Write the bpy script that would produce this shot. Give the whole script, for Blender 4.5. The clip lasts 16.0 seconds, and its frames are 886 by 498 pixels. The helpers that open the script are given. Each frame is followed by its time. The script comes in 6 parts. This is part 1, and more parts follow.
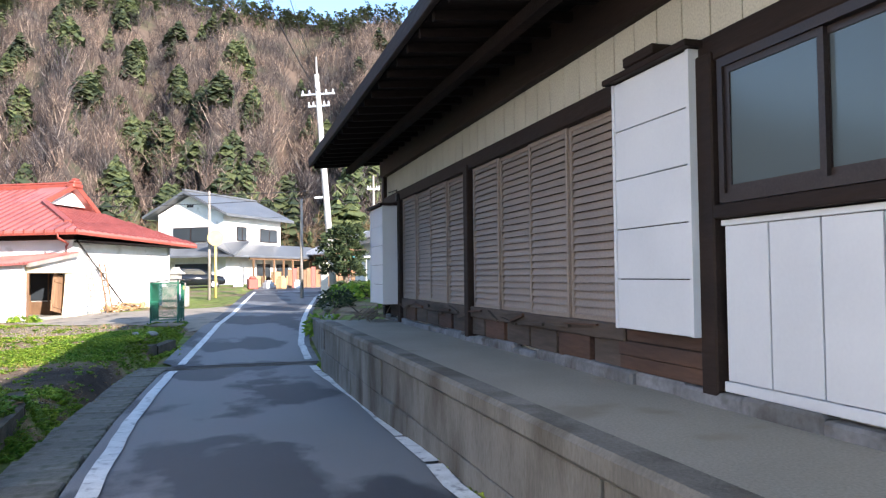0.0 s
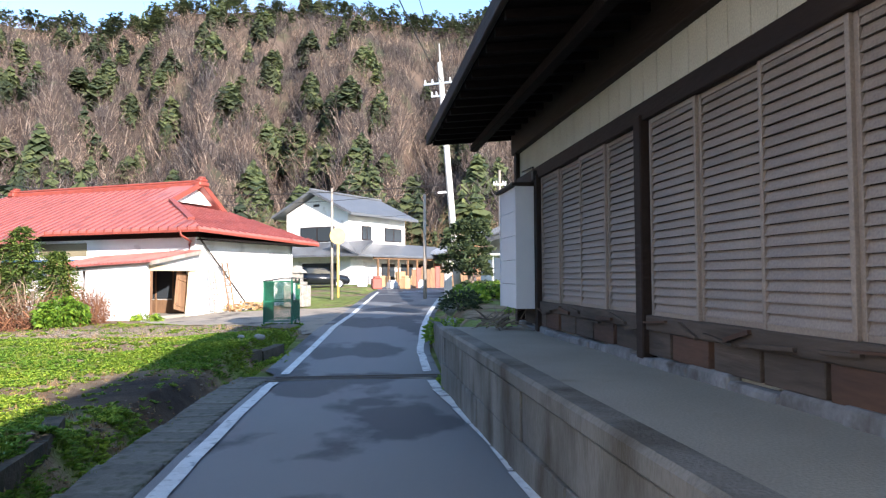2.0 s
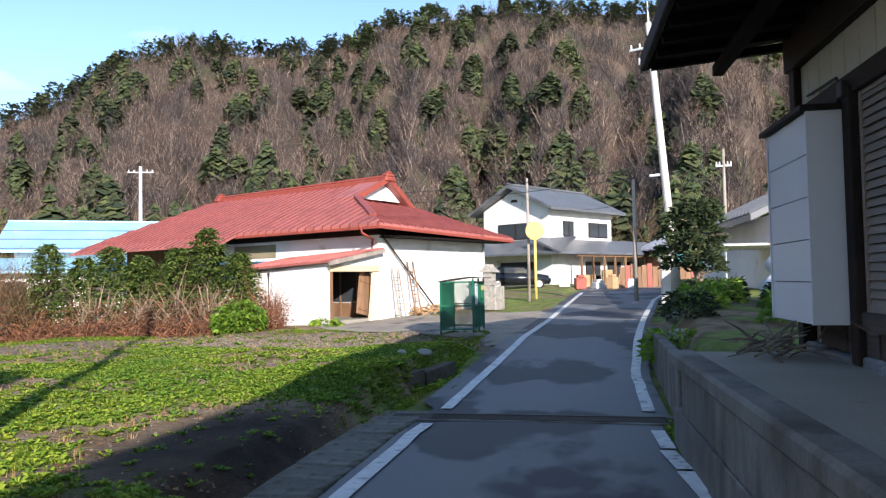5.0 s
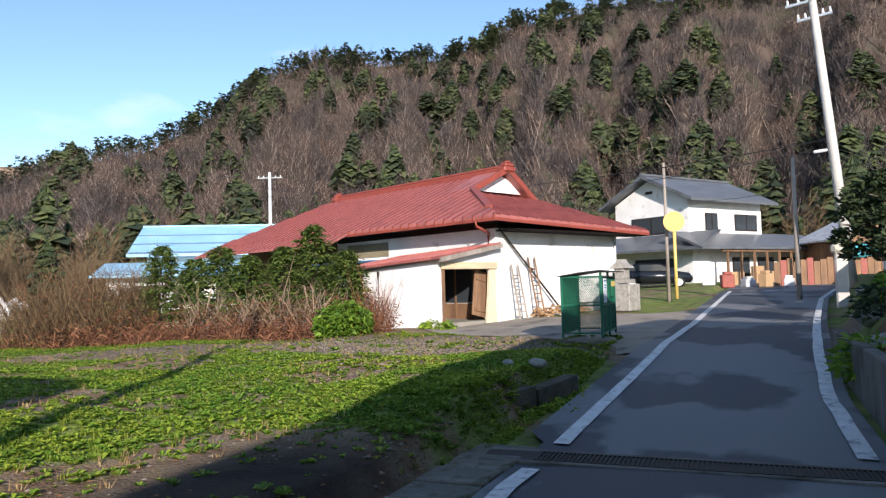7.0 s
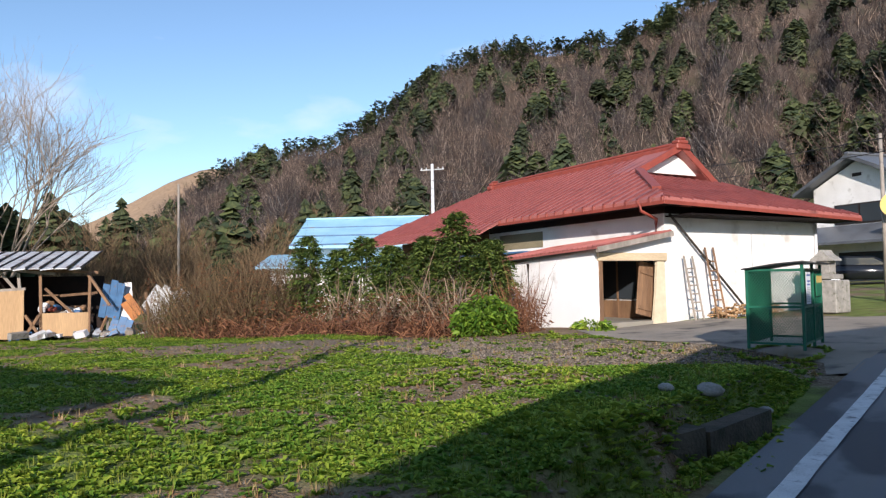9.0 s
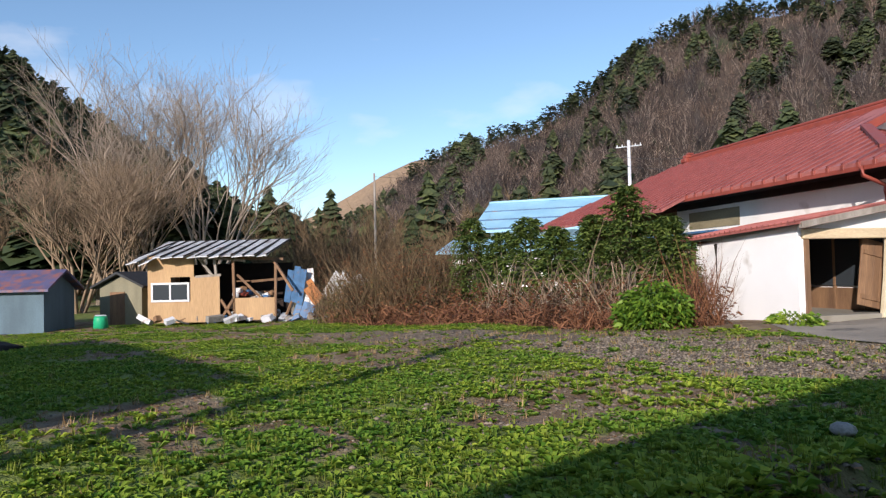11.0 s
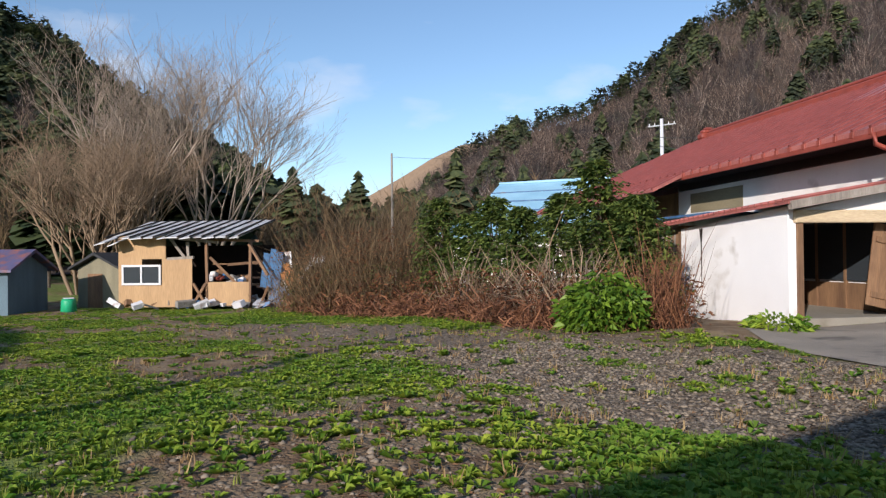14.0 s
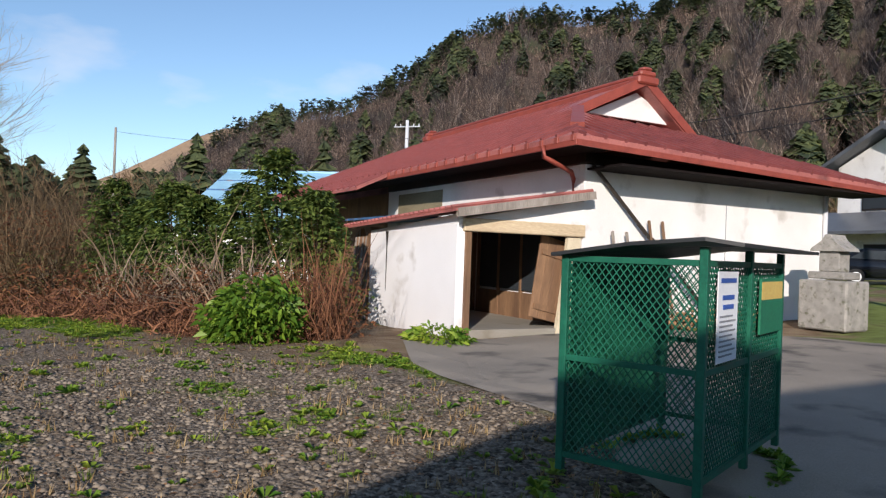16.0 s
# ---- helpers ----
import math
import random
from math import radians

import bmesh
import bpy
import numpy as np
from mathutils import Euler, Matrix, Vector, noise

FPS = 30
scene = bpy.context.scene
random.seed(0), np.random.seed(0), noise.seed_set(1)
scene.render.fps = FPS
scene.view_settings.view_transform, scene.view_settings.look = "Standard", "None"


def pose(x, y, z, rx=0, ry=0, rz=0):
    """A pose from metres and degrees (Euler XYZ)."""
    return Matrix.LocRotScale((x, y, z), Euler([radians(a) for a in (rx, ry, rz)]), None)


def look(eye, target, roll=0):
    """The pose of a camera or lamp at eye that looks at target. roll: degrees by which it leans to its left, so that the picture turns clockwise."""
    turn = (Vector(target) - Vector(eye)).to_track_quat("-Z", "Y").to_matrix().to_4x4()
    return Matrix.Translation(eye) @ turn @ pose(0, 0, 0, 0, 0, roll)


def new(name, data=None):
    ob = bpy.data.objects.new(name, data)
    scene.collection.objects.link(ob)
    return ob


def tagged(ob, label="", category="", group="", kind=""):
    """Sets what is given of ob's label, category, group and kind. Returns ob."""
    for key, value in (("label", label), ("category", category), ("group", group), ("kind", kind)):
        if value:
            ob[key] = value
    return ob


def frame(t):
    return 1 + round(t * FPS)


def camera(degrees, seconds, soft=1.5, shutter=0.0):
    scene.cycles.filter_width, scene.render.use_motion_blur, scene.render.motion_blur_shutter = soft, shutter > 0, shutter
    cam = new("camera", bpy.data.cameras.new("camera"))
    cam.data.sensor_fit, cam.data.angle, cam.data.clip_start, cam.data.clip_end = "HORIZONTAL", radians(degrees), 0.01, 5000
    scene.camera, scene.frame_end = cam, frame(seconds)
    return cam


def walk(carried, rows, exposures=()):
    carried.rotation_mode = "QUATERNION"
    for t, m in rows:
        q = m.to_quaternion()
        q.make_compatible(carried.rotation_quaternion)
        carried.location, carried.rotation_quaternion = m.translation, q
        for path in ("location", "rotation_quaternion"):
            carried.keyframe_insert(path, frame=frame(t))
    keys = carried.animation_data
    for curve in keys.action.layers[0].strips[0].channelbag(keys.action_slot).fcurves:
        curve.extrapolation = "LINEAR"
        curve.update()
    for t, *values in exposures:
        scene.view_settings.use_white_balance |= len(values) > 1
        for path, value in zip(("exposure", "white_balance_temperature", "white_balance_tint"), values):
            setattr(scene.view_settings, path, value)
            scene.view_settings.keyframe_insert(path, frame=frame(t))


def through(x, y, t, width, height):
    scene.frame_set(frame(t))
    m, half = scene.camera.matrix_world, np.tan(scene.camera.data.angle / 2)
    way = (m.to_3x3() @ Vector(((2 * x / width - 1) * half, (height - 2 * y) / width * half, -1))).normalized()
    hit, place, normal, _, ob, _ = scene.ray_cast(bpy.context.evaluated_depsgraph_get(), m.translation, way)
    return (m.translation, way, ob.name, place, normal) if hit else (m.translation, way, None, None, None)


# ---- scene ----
cam = camera(63.6, 16.0, soft=1.3)
# seconds, eye x y z, yaw, pitch, roll
PATH = [
    (0.0, 0.446, -0.388, 1.859, -13.81, 2.05, 0.63),
    (0.5, 0.571, 0.214, 1.835, -12.18, 2.17, 0.45),
    (1.0, 0.651, 0.847, 1.819, -9.53, 2.18, 0.43),
    (1.5, 0.723, 1.517, 1.815, -6.62, 2.25, 0.25),
    (2.0, 0.725, 2.176, 1.804, -3.82, 2.22, 0.35),
    (2.5, 0.733, 2.868, 1.798, -1.09, 2.21, 0.42),
    (3.0, 0.752, 3.555, 1.784, 0.56, 2.25, 0.55),
    (3.5, 0.782, 4.177, 1.777, 2.11, 2.30, 0.58),
    (4.0, 0.818, 4.819, 1.775, 5.01, 2.28, 0.81),
    (4.5, 0.816, 5.450, 1.770, 8.64, 2.29, 0.86),
    (5.0, 0.777, 6.088, 1.766, 12.51, 2.42, 1.01),
    (5.2, 0.741, 6.341, 1.766, 14.09, 2.46, 1.02),
    (7.3, 0.348, 8.961, 1.610, 23.63, 2.84, 1.65),
    (7.5, 0.282, 9.215, 1.612, 24.05, 2.82, 1.64),
    (8.0, 0.128, 9.853, 1.610, 26.19, 2.76, 1.63),
    (8.5, -0.048, 10.454, 1.613, 30.70, 2.65, 1.30),
    (9.0, -0.138, 10.990, 1.602, 36.63, 2.64, 1.06),
    (9.5, -0.284, 11.550, 1.593, 42.80, 2.43, 1.07),
    (10.0, -0.378, 12.142, 1.581, 48.70, 2.23, 1.39),
    (10.2, -0.397, 12.377, 1.578, 49.85, 2.14, 1.31),
    (12.3, -0.767, 14.779, 1.545, 57.55, 1.41, 2.50),
    (12.5, -0.812, 15.018, 1.543, 58.19, 1.36, 2.64),
    (13.0, -0.943, 15.615, 1.542, 59.60, 1.23, 1.93),
    (13.5, -0.997, 16.221, 1.549, 58.80, 1.04, 1.40),
    (14.0, -1.049, 16.820, 1.565, 57.30, 0.60, 0.60),
    (14.5, -1.051, 17.358, 1.584, 55.03, 0.16, -0.85),
    (15.0, -1.057, 17.893, 1.611, 50.39, -0.07, -1.15),
    (15.5, -1.056, 18.476, 1.653, 45.12, -0.03, -1.50),
    (16.0, -0.999, 19.030, 1.690, 38.42, 0.37, -2.10),
]


def stand(x, y, z, yaw, pitch, roll):
    a, b = radians(yaw), radians(pitch)
    ahead = Vector((-math.sin(a) * math.cos(b), math.cos(a) * math.cos(b), math.sin(b)))
    return look((x, y, z), Vector((x, y, z)) + ahead, -roll)


walk(cam, [(t, stand(*row)) for t, *row in PATH], exposures=[(0, 1.98), (1.5, 1.92), (3.5, 1.5), (5, 1.2), (7.5, 0.74), (10, 0.55), (14, 0.37), (16, 0.33)])

# ---- world and sun ----
SUN_EL, SUN_AZ = radians(20.0), math.atan2(0.49, -0.87)   # azimuth from +y towards +x
world = bpy.data.worlds.new("sky")
scene.world = world
world.use_nodes = True
wn, wl = world.node_tree.nodes, world.node_tree.links
sky = wn.new("ShaderNodeTexSky")
sky.sky_type, sky.sun_disc = "NISHITA", False
sky.sun_elevation, sky.sun_rotation = SUN_EL, SUN_AZ
sky.altitude, sky.air_density, sky.dust_density, sky.ozone_density = 700, 1.0, 0.3, 2.7
bg = wn["Background"]
bg.inputs["Strength"].default_value = 0.132
# thin scattered cloud
wco, wmap, puff, cut, over = wn.new("ShaderNodeTexCoord"), wn.new("ShaderNodeMapping"), wn.new("ShaderNodeTexNoise"), wn.new("ShaderNodeMapRange"), wn.new("ShaderNodeMix")
wmap.inputs["Scale"].default_value = (1, 1, 2.6)
puff.inputs["Scale"].default_value, puff.inputs["Detail"].default_value = 4.2, 7.0
cut.inputs["From Min"].default_value, cut.inputs["From Max"].default_value, cut.inputs["To Max"].default_value = 0.56, 0.80, 0.6
over.data_type = "RGBA"
over.inputs["B"].default_value = (6.0, 5.8, 6.0, 1)
wl.new(wco.outputs["Generated"], wmap.inputs["Vector"])
wl.new(wmap.outputs["Vector"], puff.inputs["Vector"])
wl.new(puff.outputs["Fac"], cut.inputs["Value"])
wl.new(cut.outputs["Result"], over.inputs["Factor"])
wl.new(sky.outputs["Color"], over.inputs["A"])
wl.new(over.outputs["Result"], bg.inputs["Color"])
sun = new("sun", bpy.data.lights.new("sun", "SUN"))
sun.data.energy, sun.data.angle, sun.data.color = 4.2, radians(0.6), (1.0, 0.895, 0.82)
to_sun = Vector((math.sin(SUN_AZ) * math.cos(SUN_EL), math.cos(SUN_AZ) * math.cos(SUN_EL), math.sin(SUN_EL)))
sun.matrix_world = look(to_sun * 100, (0, 0, 0))


# ---- materials ----
def mat(name, c1, c2=None, scale=3.0, rough=0.75, bump=0.15, grain=60.0, metal=0.0, spec=0.4, dirt=None, dirt_amount=0.0, stretch=(1, 1, 1), vary=0.0, edge=None, mottle=0.35):
    """A surface with broad stains (c1 to c2), fine grain in colour and relief, and a sparse layer of dirt."""
    m = bpy.data.materials.new(name)
    m.use_nodes = True
    n, l = m.node_tree.nodes, m.node_tree.links
    b = n["Principled BSDF"]
    b.inputs["Metallic"].default_value = metal
    b.inputs["Specular IOR Level"].default_value = spec
    co = n.new("ShaderNodeTexCoord")
    mp = n.new("ShaderNodeMapping")
    mp.inputs["Scale"].default_value = stretch
    l.new(co.outputs["Object"], mp.inputs["Vector"])
    big, fine = n.new("ShaderNodeTexNoise"), n.new("ShaderNodeTexNoise")
    for t, s, d in ((big, scale, 5.0), (fine, grain, 3.0)):
        t.inputs["Scale"].default_value, t.inputs["Detail"].default_value = s, d
        l.new(mp.outputs["Vector"], t.inputs["Vector"])
    ramp = n.new("ShaderNodeValToRGB")
    ramp.color_ramp.elements[0].position, ramp.color_ramp.elements[1].position = 0.32, 0.68
    c2 = c2 or tuple(v * 0.75 for v in c1)
    ramp.color_ramp.elements[0].color, ramp.color_ramp.elements[1].color = (*c2, 1), (*c1, 1)
    l.new(big.outputs["Fac"], ramp.inputs["Fac"])
    mix = n.new("ShaderNodeMix")
    mix.data_type, mix.blend_type = "RGBA", "OVERLAY"
    mix.inputs["Factor"].default_value = mottle
    l.new(ramp.outputs["Color"], mix.inputs["A"])
    l.new(fine.outputs["Fac"], mix.inputs["B"])
    colour = mix.outputs["Result"]
    if dirt:
        spots, cut, over = n.new("ShaderNodeTexNoise"), n.new("ShaderNodeMapRange"), n.new("ShaderNodeMix")
        spots.inputs["Scale"].default_value, spots.inputs["Detail"].default_value = scale * 1.7, 8.0
        l.new(mp.outputs["Vector"], spots.inputs["Vector"])
        low = 0.62 - 0.3 * dirt_amount
        cut.inputs["From Min"].default_value, cut.inputs["From Max"].default_value = low, low + edge if edge else 0.72
        l.new(spots.outputs["Fac"], cut.inputs["Value"])
        over.data_type = "RGBA"
        over.inputs["B"].default_value = (*dirt, 1)
        l.new(cut.outputs["Result"], over.inputs["Factor"])
        l.new(colour, over.inputs["A"])
        colour = over.outputs["Result"]
    if vary:
        info, hsv, span = n.new("ShaderNodeObjectInfo"), n.new("ShaderNodeHueSaturation"), n.new("ShaderNodeMapRange")
        span.inputs["To Min"].default_value, span.inputs["To Max"].default_value = 1 - vary, 1 + vary
        l.new(info.outputs["Random"], span.inputs["Value"])
        l.new(span.outputs["Result"], hsv.inputs["Value"])
        l.new(colour, hsv.inputs["Color"])
        colour = hsv.outputs["Color"]
    l.new(colour, b.inputs["Base Color"])
    rr = n.new("ShaderNodeMapRange")
    rr.inputs["To Min"].default_value, rr.inputs["To Max"].default_value = max(rough - 0.12, 0.03), min(rough + 0.12, 1)
    l.new(big.outputs["Fac"], rr.inputs["Value"])
    l.new(rr.outputs["Result"], b.inputs["Roughness"])
    if bump:
        bp = n.new("ShaderNodeBump")
        bp.inputs["Strength"].default_value, bp.inputs["Distance"].default_value = bump, 0.02
        l.new(fine.outputs["Fac"], bp.inputs["Height"])
        l.new(bp.outputs["Normal"], b.inputs["Normal"])
    return m


def leafy(name, c1, c2, rough=0.6, through=0.25, patch=0.0, low=(0.55, 0.56, 0.62), high=(1.45, 1.28, 1.12), pale=None):
    """Foliage and twigs: a tone for every leaf or clump, with a little light passing through."""
    m = bpy.data.materials.new(name)
    m.use_nodes = True
    n, l = m.node_tree.nodes, m.node_tree.links
    b = n["Principled BSDF"]
    geo, ramp = n.new("ShaderNodeNewGeometry"), n.new("ShaderNodeValToRGB")
    ramp.color_ramp.elements[0].color, ramp.color_ramp.elements[1].color = (*c1, 1), (*c2, 1)
    l.new(geo.outputs["Random Per Island"], ramp.inputs["Fac"])
    if pale:
        e = ramp.color_ramp.elements
        e[1].position = 0.82
        e.new(0.9).color = (*pale, 1)
    colour = ramp.outputs["Color"]
    if patch:
        co, big, span, times = n.new("ShaderNodeTexCoord"), n.new("ShaderNodeTexNoise"), n.new("ShaderNodeValToRGB"), n.new("ShaderNodeMix")
        big.inputs["Scale"].default_value, big.inputs["Detail"].default_value = patch, 6.0
        l.new(co.outputs["Object"], big.inputs["Vector"])
        span.color_ramp.elements[0].position, span.color_ramp.elements[1].position = 0.38, 0.63
        span.color_ramp.elements[0].color, span.color_ramp.elements[1].color = (*low, 1), (*high, 1)
        l.new(big.outputs["Fac"], span.inputs["Fac"])
        times.data_type, times.blend_type = "RGBA", "MULTIPLY"
        times.inputs["Factor"].default_value = 1.0
        l.new(colour, times.inputs["A"]), l.new(span.outputs["Color"], times.inputs["B"])
        colour = times.outputs["Result"]
    l.new(colour, b.inputs["Base Color"])
    b.inputs["Roughness"].default_value = rough
    b.inputs["Specular IOR Level"].default_value = 0.25
    if through:
        tr, mx = n.new("ShaderNodeBsdfTranslucent"), n.new("ShaderNodeMixShader")
        l.new(colour, tr.inputs["Color"])
        mx.inputs["Fac"].default_value = through
        l.new(b.outputs["BSDF"], mx.inputs[1])
        l.new(tr.outputs["BSDF"], mx.inputs[2])
        l.new(mx.outputs["Shader"], n["Material Output"].inputs["Surface"])
    return m


def glass(name, tint, rough=0.05, alpha=0.35):
    m = bpy.data.materials.new(name)
    m.use_nodes = True
    b = m.node_tree.nodes["Principled BSDF"]
    b.inputs["Base Color"].default_value = (*tint, 1)
    b.inputs["Roughness"].default_value = rough
    b.inputs["Transmission Weight"].default_value = alpha
    b.inputs["IOR"].default_value = 1.45
    return m


# ---- building blocks ----
def box(bm, x0, x1, y0, y1, z0, z1, bevel=0.0, m=None):
    """A box between the given bounds, with optional soft edges and an optional turn."""
    vs = [bm.verts.new((x, y, z)) for z in (z0, z1) for y in (y0, y1) for x in (x0, x1)]
    fs = [bm.faces.new([vs[i] for i in q]) for q in ((0, 2, 3, 1), (4, 5, 7, 6), (0, 1, 5, 4), (2, 6, 7, 3), (1, 3, 7, 5), (0, 4, 6, 2))]
    if bevel:
        es = list({e for f in fs for e in f.edges})
        out = bmesh.ops.bevel(bm, geom=es, offset=bevel, segments=1, affect="EDGES")
        vs = list({v for f in out["faces"] for v in f.verts} | {v for v in vs if v.is_valid})
    if m is not None:
        bmesh.ops.transform(bm, matrix=m, verts=vs)
    return bm


def boxes(*bounds, bevel=0.0):
    bm = bmesh.new()
    for b in bounds:
        box(bm, *b, bevel=bevel)
    return bm


def tube(bm, points, r0, r1=None, sides=8):
    """A tapered tube along a line of points."""
    r1 = r0 if r1 is None else r1
    pts = [Vector(p) for p in points]
    rings = []
    for i, p in enumerate(pts):
        d = (pts[min(i + 1, len(pts) - 1)] - pts[max(i - 1, 0)]).normalized()
        side = d.cross(Vector((0, 0, 1)) if abs(d.z) < 0.9 else Vector((1, 0, 0))).normalized()
        up = side.cross(d)
        r = r0 + (r1 - r0) * i / max(len(pts) - 1, 1)
        rings.append([bm.verts.new(p + (side * math.cos(a) + up * math.sin(a)) * r) for a in (math.tau * k / sides for k in range(sides))])
    for a, b in zip(rings, rings[1:]):
        for k in range(sides):
            bm.faces.new((a[k], a[(k + 1) % sides], b[(k + 1) % sides], b[k]))
    bm.faces.new(rings[0][::-1]), bm.faces.new(rings[-1])
    return bm


def beam(bm, a, b, w, h):
    """A squared timber from a to b."""
    a, b = Vector(a), Vector(b)
    d = b - a
    m = Matrix.Translation(a) @ d.to_track_quat("X", "Z").to_matrix().to_4x4()
    return box(bm, 0, d.length, -w / 2, w / 2, -h / 2, h / 2, m=m)


def prism(bm, outline, y0, y1, axis="y"):
    """An outline in x and z, drawn out along y (or, in x and y, along z)."""
    put = (lambda p, t: (p[0], t, p[1])) if axis == "y" else ((lambda p, t: (t, p[0], p[1])) if axis == "x" else (lambda p, t: (p[0], p[1], t)))
    a, b = [bm.verts.new(put(p, y0)) for p in outline], [bm.verts.new(put(p, y1)) for p in outline]
    n = len(outline)
    bm.faces.new(a), bm.faces.new(b[::-1])
    for i in range(n):
        bm.faces.new((a[i], b[i], b[(i + 1) % n], a[(i + 1) % n]))
    bmesh.ops.recalc_face_normals(bm, faces=bm.faces)
    return bm


def mesh_of(bm, name, material, smooth=False):
    bmesh.ops.recalc_face_normals(bm, faces=bm.faces)
    me = bpy.data.meshes.new(name)
    bm.to_mesh(me)
    bm.free()
    me.materials.append(material)
    if smooth:
        me.polygons.foreach_set("use_smooth", [True] * len(me.polygons))
    return me


def part(name, bm, material, parent, label="", smooth=False):
    ob = new(name, mesh_of(bm, name, material, smooth) if isinstance(bm, bmesh.types.BMesh) else bm)
    ob.parent = parent
    return tagged(ob, label)


def thing(name, label, category, m=None, group="", kind=""):
    ob = new(name)
    ob.empty_display_size = 0.2
    ob.matrix_world = m or Matrix()
    return tagged(ob, label, category, group, kind)


def solid(name, bm, material, label, category, m=None, group="", kind="", smooth=False):
    ob = new(name, mesh_of(bm, name, material, smooth))
    ob.matrix_world = m or Matrix()
    return tagged(ob, label, category, group, kind)


def raw(name, verts, faces, material, label, category, kind="stuff", parent=None):
    """One object out of arrays of vertices and triangles or quads."""
    me = bpy.data.meshes.new(name)
    verts, faces = np.asarray(verts, dtype=np.float32), np.asarray(faces, dtype=np.int32)
    k = faces.shape[1]
    me.vertices.add(len(verts)), me.loops.add(faces.size), me.polygons.add(len(faces))
    me.vertices.foreach_set("co", verts.ravel())
    me.loops.foreach_set("vertex_index", faces.ravel())
    me.polygons.foreach_set("loop_start", np.arange(0, faces.size, k, dtype=np.int32))
    me.polygons.foreach_set("loop_total", np.full(len(faces), k, dtype=np.int32))
    me.update(calc_edges=True)
    me.materials.append(material)
    ob = new(name, me)
    if parent:
        ob.parent = parent
    return tagged(ob, label, category, kind=kind)


def scatter(tv, tf, places, yaws, sizes, stretch=None):
    """Copies of a template (vertices, triangles) at many places, as two arrays."""
    places, yaws, sizes = np.asarray(places), np.asarray(yaws), np.asarray(sizes)
    n, k = len(places), len(tv)
    c, s = np.cos(yaws)[:, None], np.sin(yaws)[:, None]
    v = np.empty((n, k, 3))
    w = sizes[:, None] * (1 if stretch is None else np.asarray(stretch)[:, None])
    v[:, :, 0] = (tv[:, 0] * c - tv[:, 1] * s) * w
    v[:, :, 1] = (tv[:, 0] * s + tv[:, 1] * c) * w
    v[:, :, 2] = tv[:, 2] * sizes[:, None]
    v += places[:, None, :]
    f = tf[None] + (np.arange(n) * k)[:, None, None]
    return v.reshape(-1, 3), f.reshape(-1, tf.shape[1])


def join(sets):
    vs, fs, at = [], [], 0
    for v, f in sets:
        vs.append(v), fs.append(f + at)
        at += len(v)
    return np.concatenate(vs), np.concatenate(fs)


rng = np.random.default_rng(7)

LIMEWASH = mat("limewashed_wall", (0.86, 0.85, 0.85), (0.80, 0.79, 0.79), scale=0.8, rough=0.8, bump=0.06, grain=45, dirt=(0.6, 0.57, 0.54), dirt_amount=0.04)
WHITE = mat("white_painted_board", (0.62, 0.625, 0.65), (0.56, 0.57, 0.60), scale=1.5, rough=0.5, bump=0.02, grain=40, mottle=0.06)
PLASTER = mat("white_plaster", (0.80, 0.785, 0.765), (0.70, 0.68, 0.655), scale=0.9, rough=0.85, bump=0.1, grain=50, dirt=(0.5, 0.475, 0.44), dirt_amount=0.1)
CREAM = mat("cream_frieze_board", (0.52, 0.49, 0.405), (0.45, 0.42, 0.345), scale=2, rough=0.7, bump=0.05)
DARKWOOD = mat("dark_stained_wood", (0.028, 0.017, 0.013), (0.014, 0.009, 0.008), scale=3, rough=0.7, bump=0.35, grain=35, stretch=(1, 0.15, 1), spec=0.2)
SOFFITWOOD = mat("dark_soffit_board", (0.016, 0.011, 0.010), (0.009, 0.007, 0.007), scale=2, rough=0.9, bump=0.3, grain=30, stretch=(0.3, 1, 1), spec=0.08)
ROTWOOD = mat("weathered_rotten_wood", (0.10, 0.075, 0.06), (0.04, 0.03, 0.024), scale=4, rough=0.9, bump=0.6, grain=30, stretch=(1, 0.12, 1), dirt=(0.02, 0.015, 0.012), dirt_amount=0.3)
DARKBOARD = mat("dark_brown_board", (0.10, 0.052, 0.034), (0.045, 0.026, 0.02), scale=4, rough=0.85, bump=0.4, grain=35, stretch=(1, 0.15, 1), vary=0.2)
MORTAR = mat("grey_patched_mortar", (0.235, 0.235, 0.245), (0.12, 0.118, 0.118), scale=2.2, rough=0.9, bump=0.6, grain=22, dirt=(0.07, 0.06, 0.05), dirt_amount=0.3)
GREYWOOD = mat("grey_weathered_timber", (0.34, 0.30, 0.26), (0.22, 0.19, 0.16), scale=5, rough=0.9, bump=0.4, grain=40, stretch=(1, 1, 0.2))
OLDWOOD = mat("brown_old_timber", (0.26, 0.15, 0.08), (0.15, 0.085, 0.05), scale=4, rough=0.8, bump=0.35, grain=40, stretch=(1, 1, 0.15), vary=0.15)
SHUTTER = mat("taupe_shutter_paint", (0.26, 0.205, 0.17), (0.21, 0.165, 0.14), scale=2, rough=0.5, bump=0.04, vary=0.06)
CONCRETE = mat("stained_concrete", (0.235, 0.22, 0.195), (0.115, 0.105, 0.09), scale=1.1, rough=0.9, bump=0.5, grain=38, dirt=(0.05, 0.038, 0.022), dirt_amount=0.55, stretch=(1, 1.1, 0.4))
TERRACE = mat("pale_concrete_terrace", (0.30, 0.275, 0.23), (0.25, 0.23, 0.19), scale=1.0, rough=0.9, bump=0.2, grain=60, dirt=(0.22, 0.195, 0.15), dirt_amount=0.05)
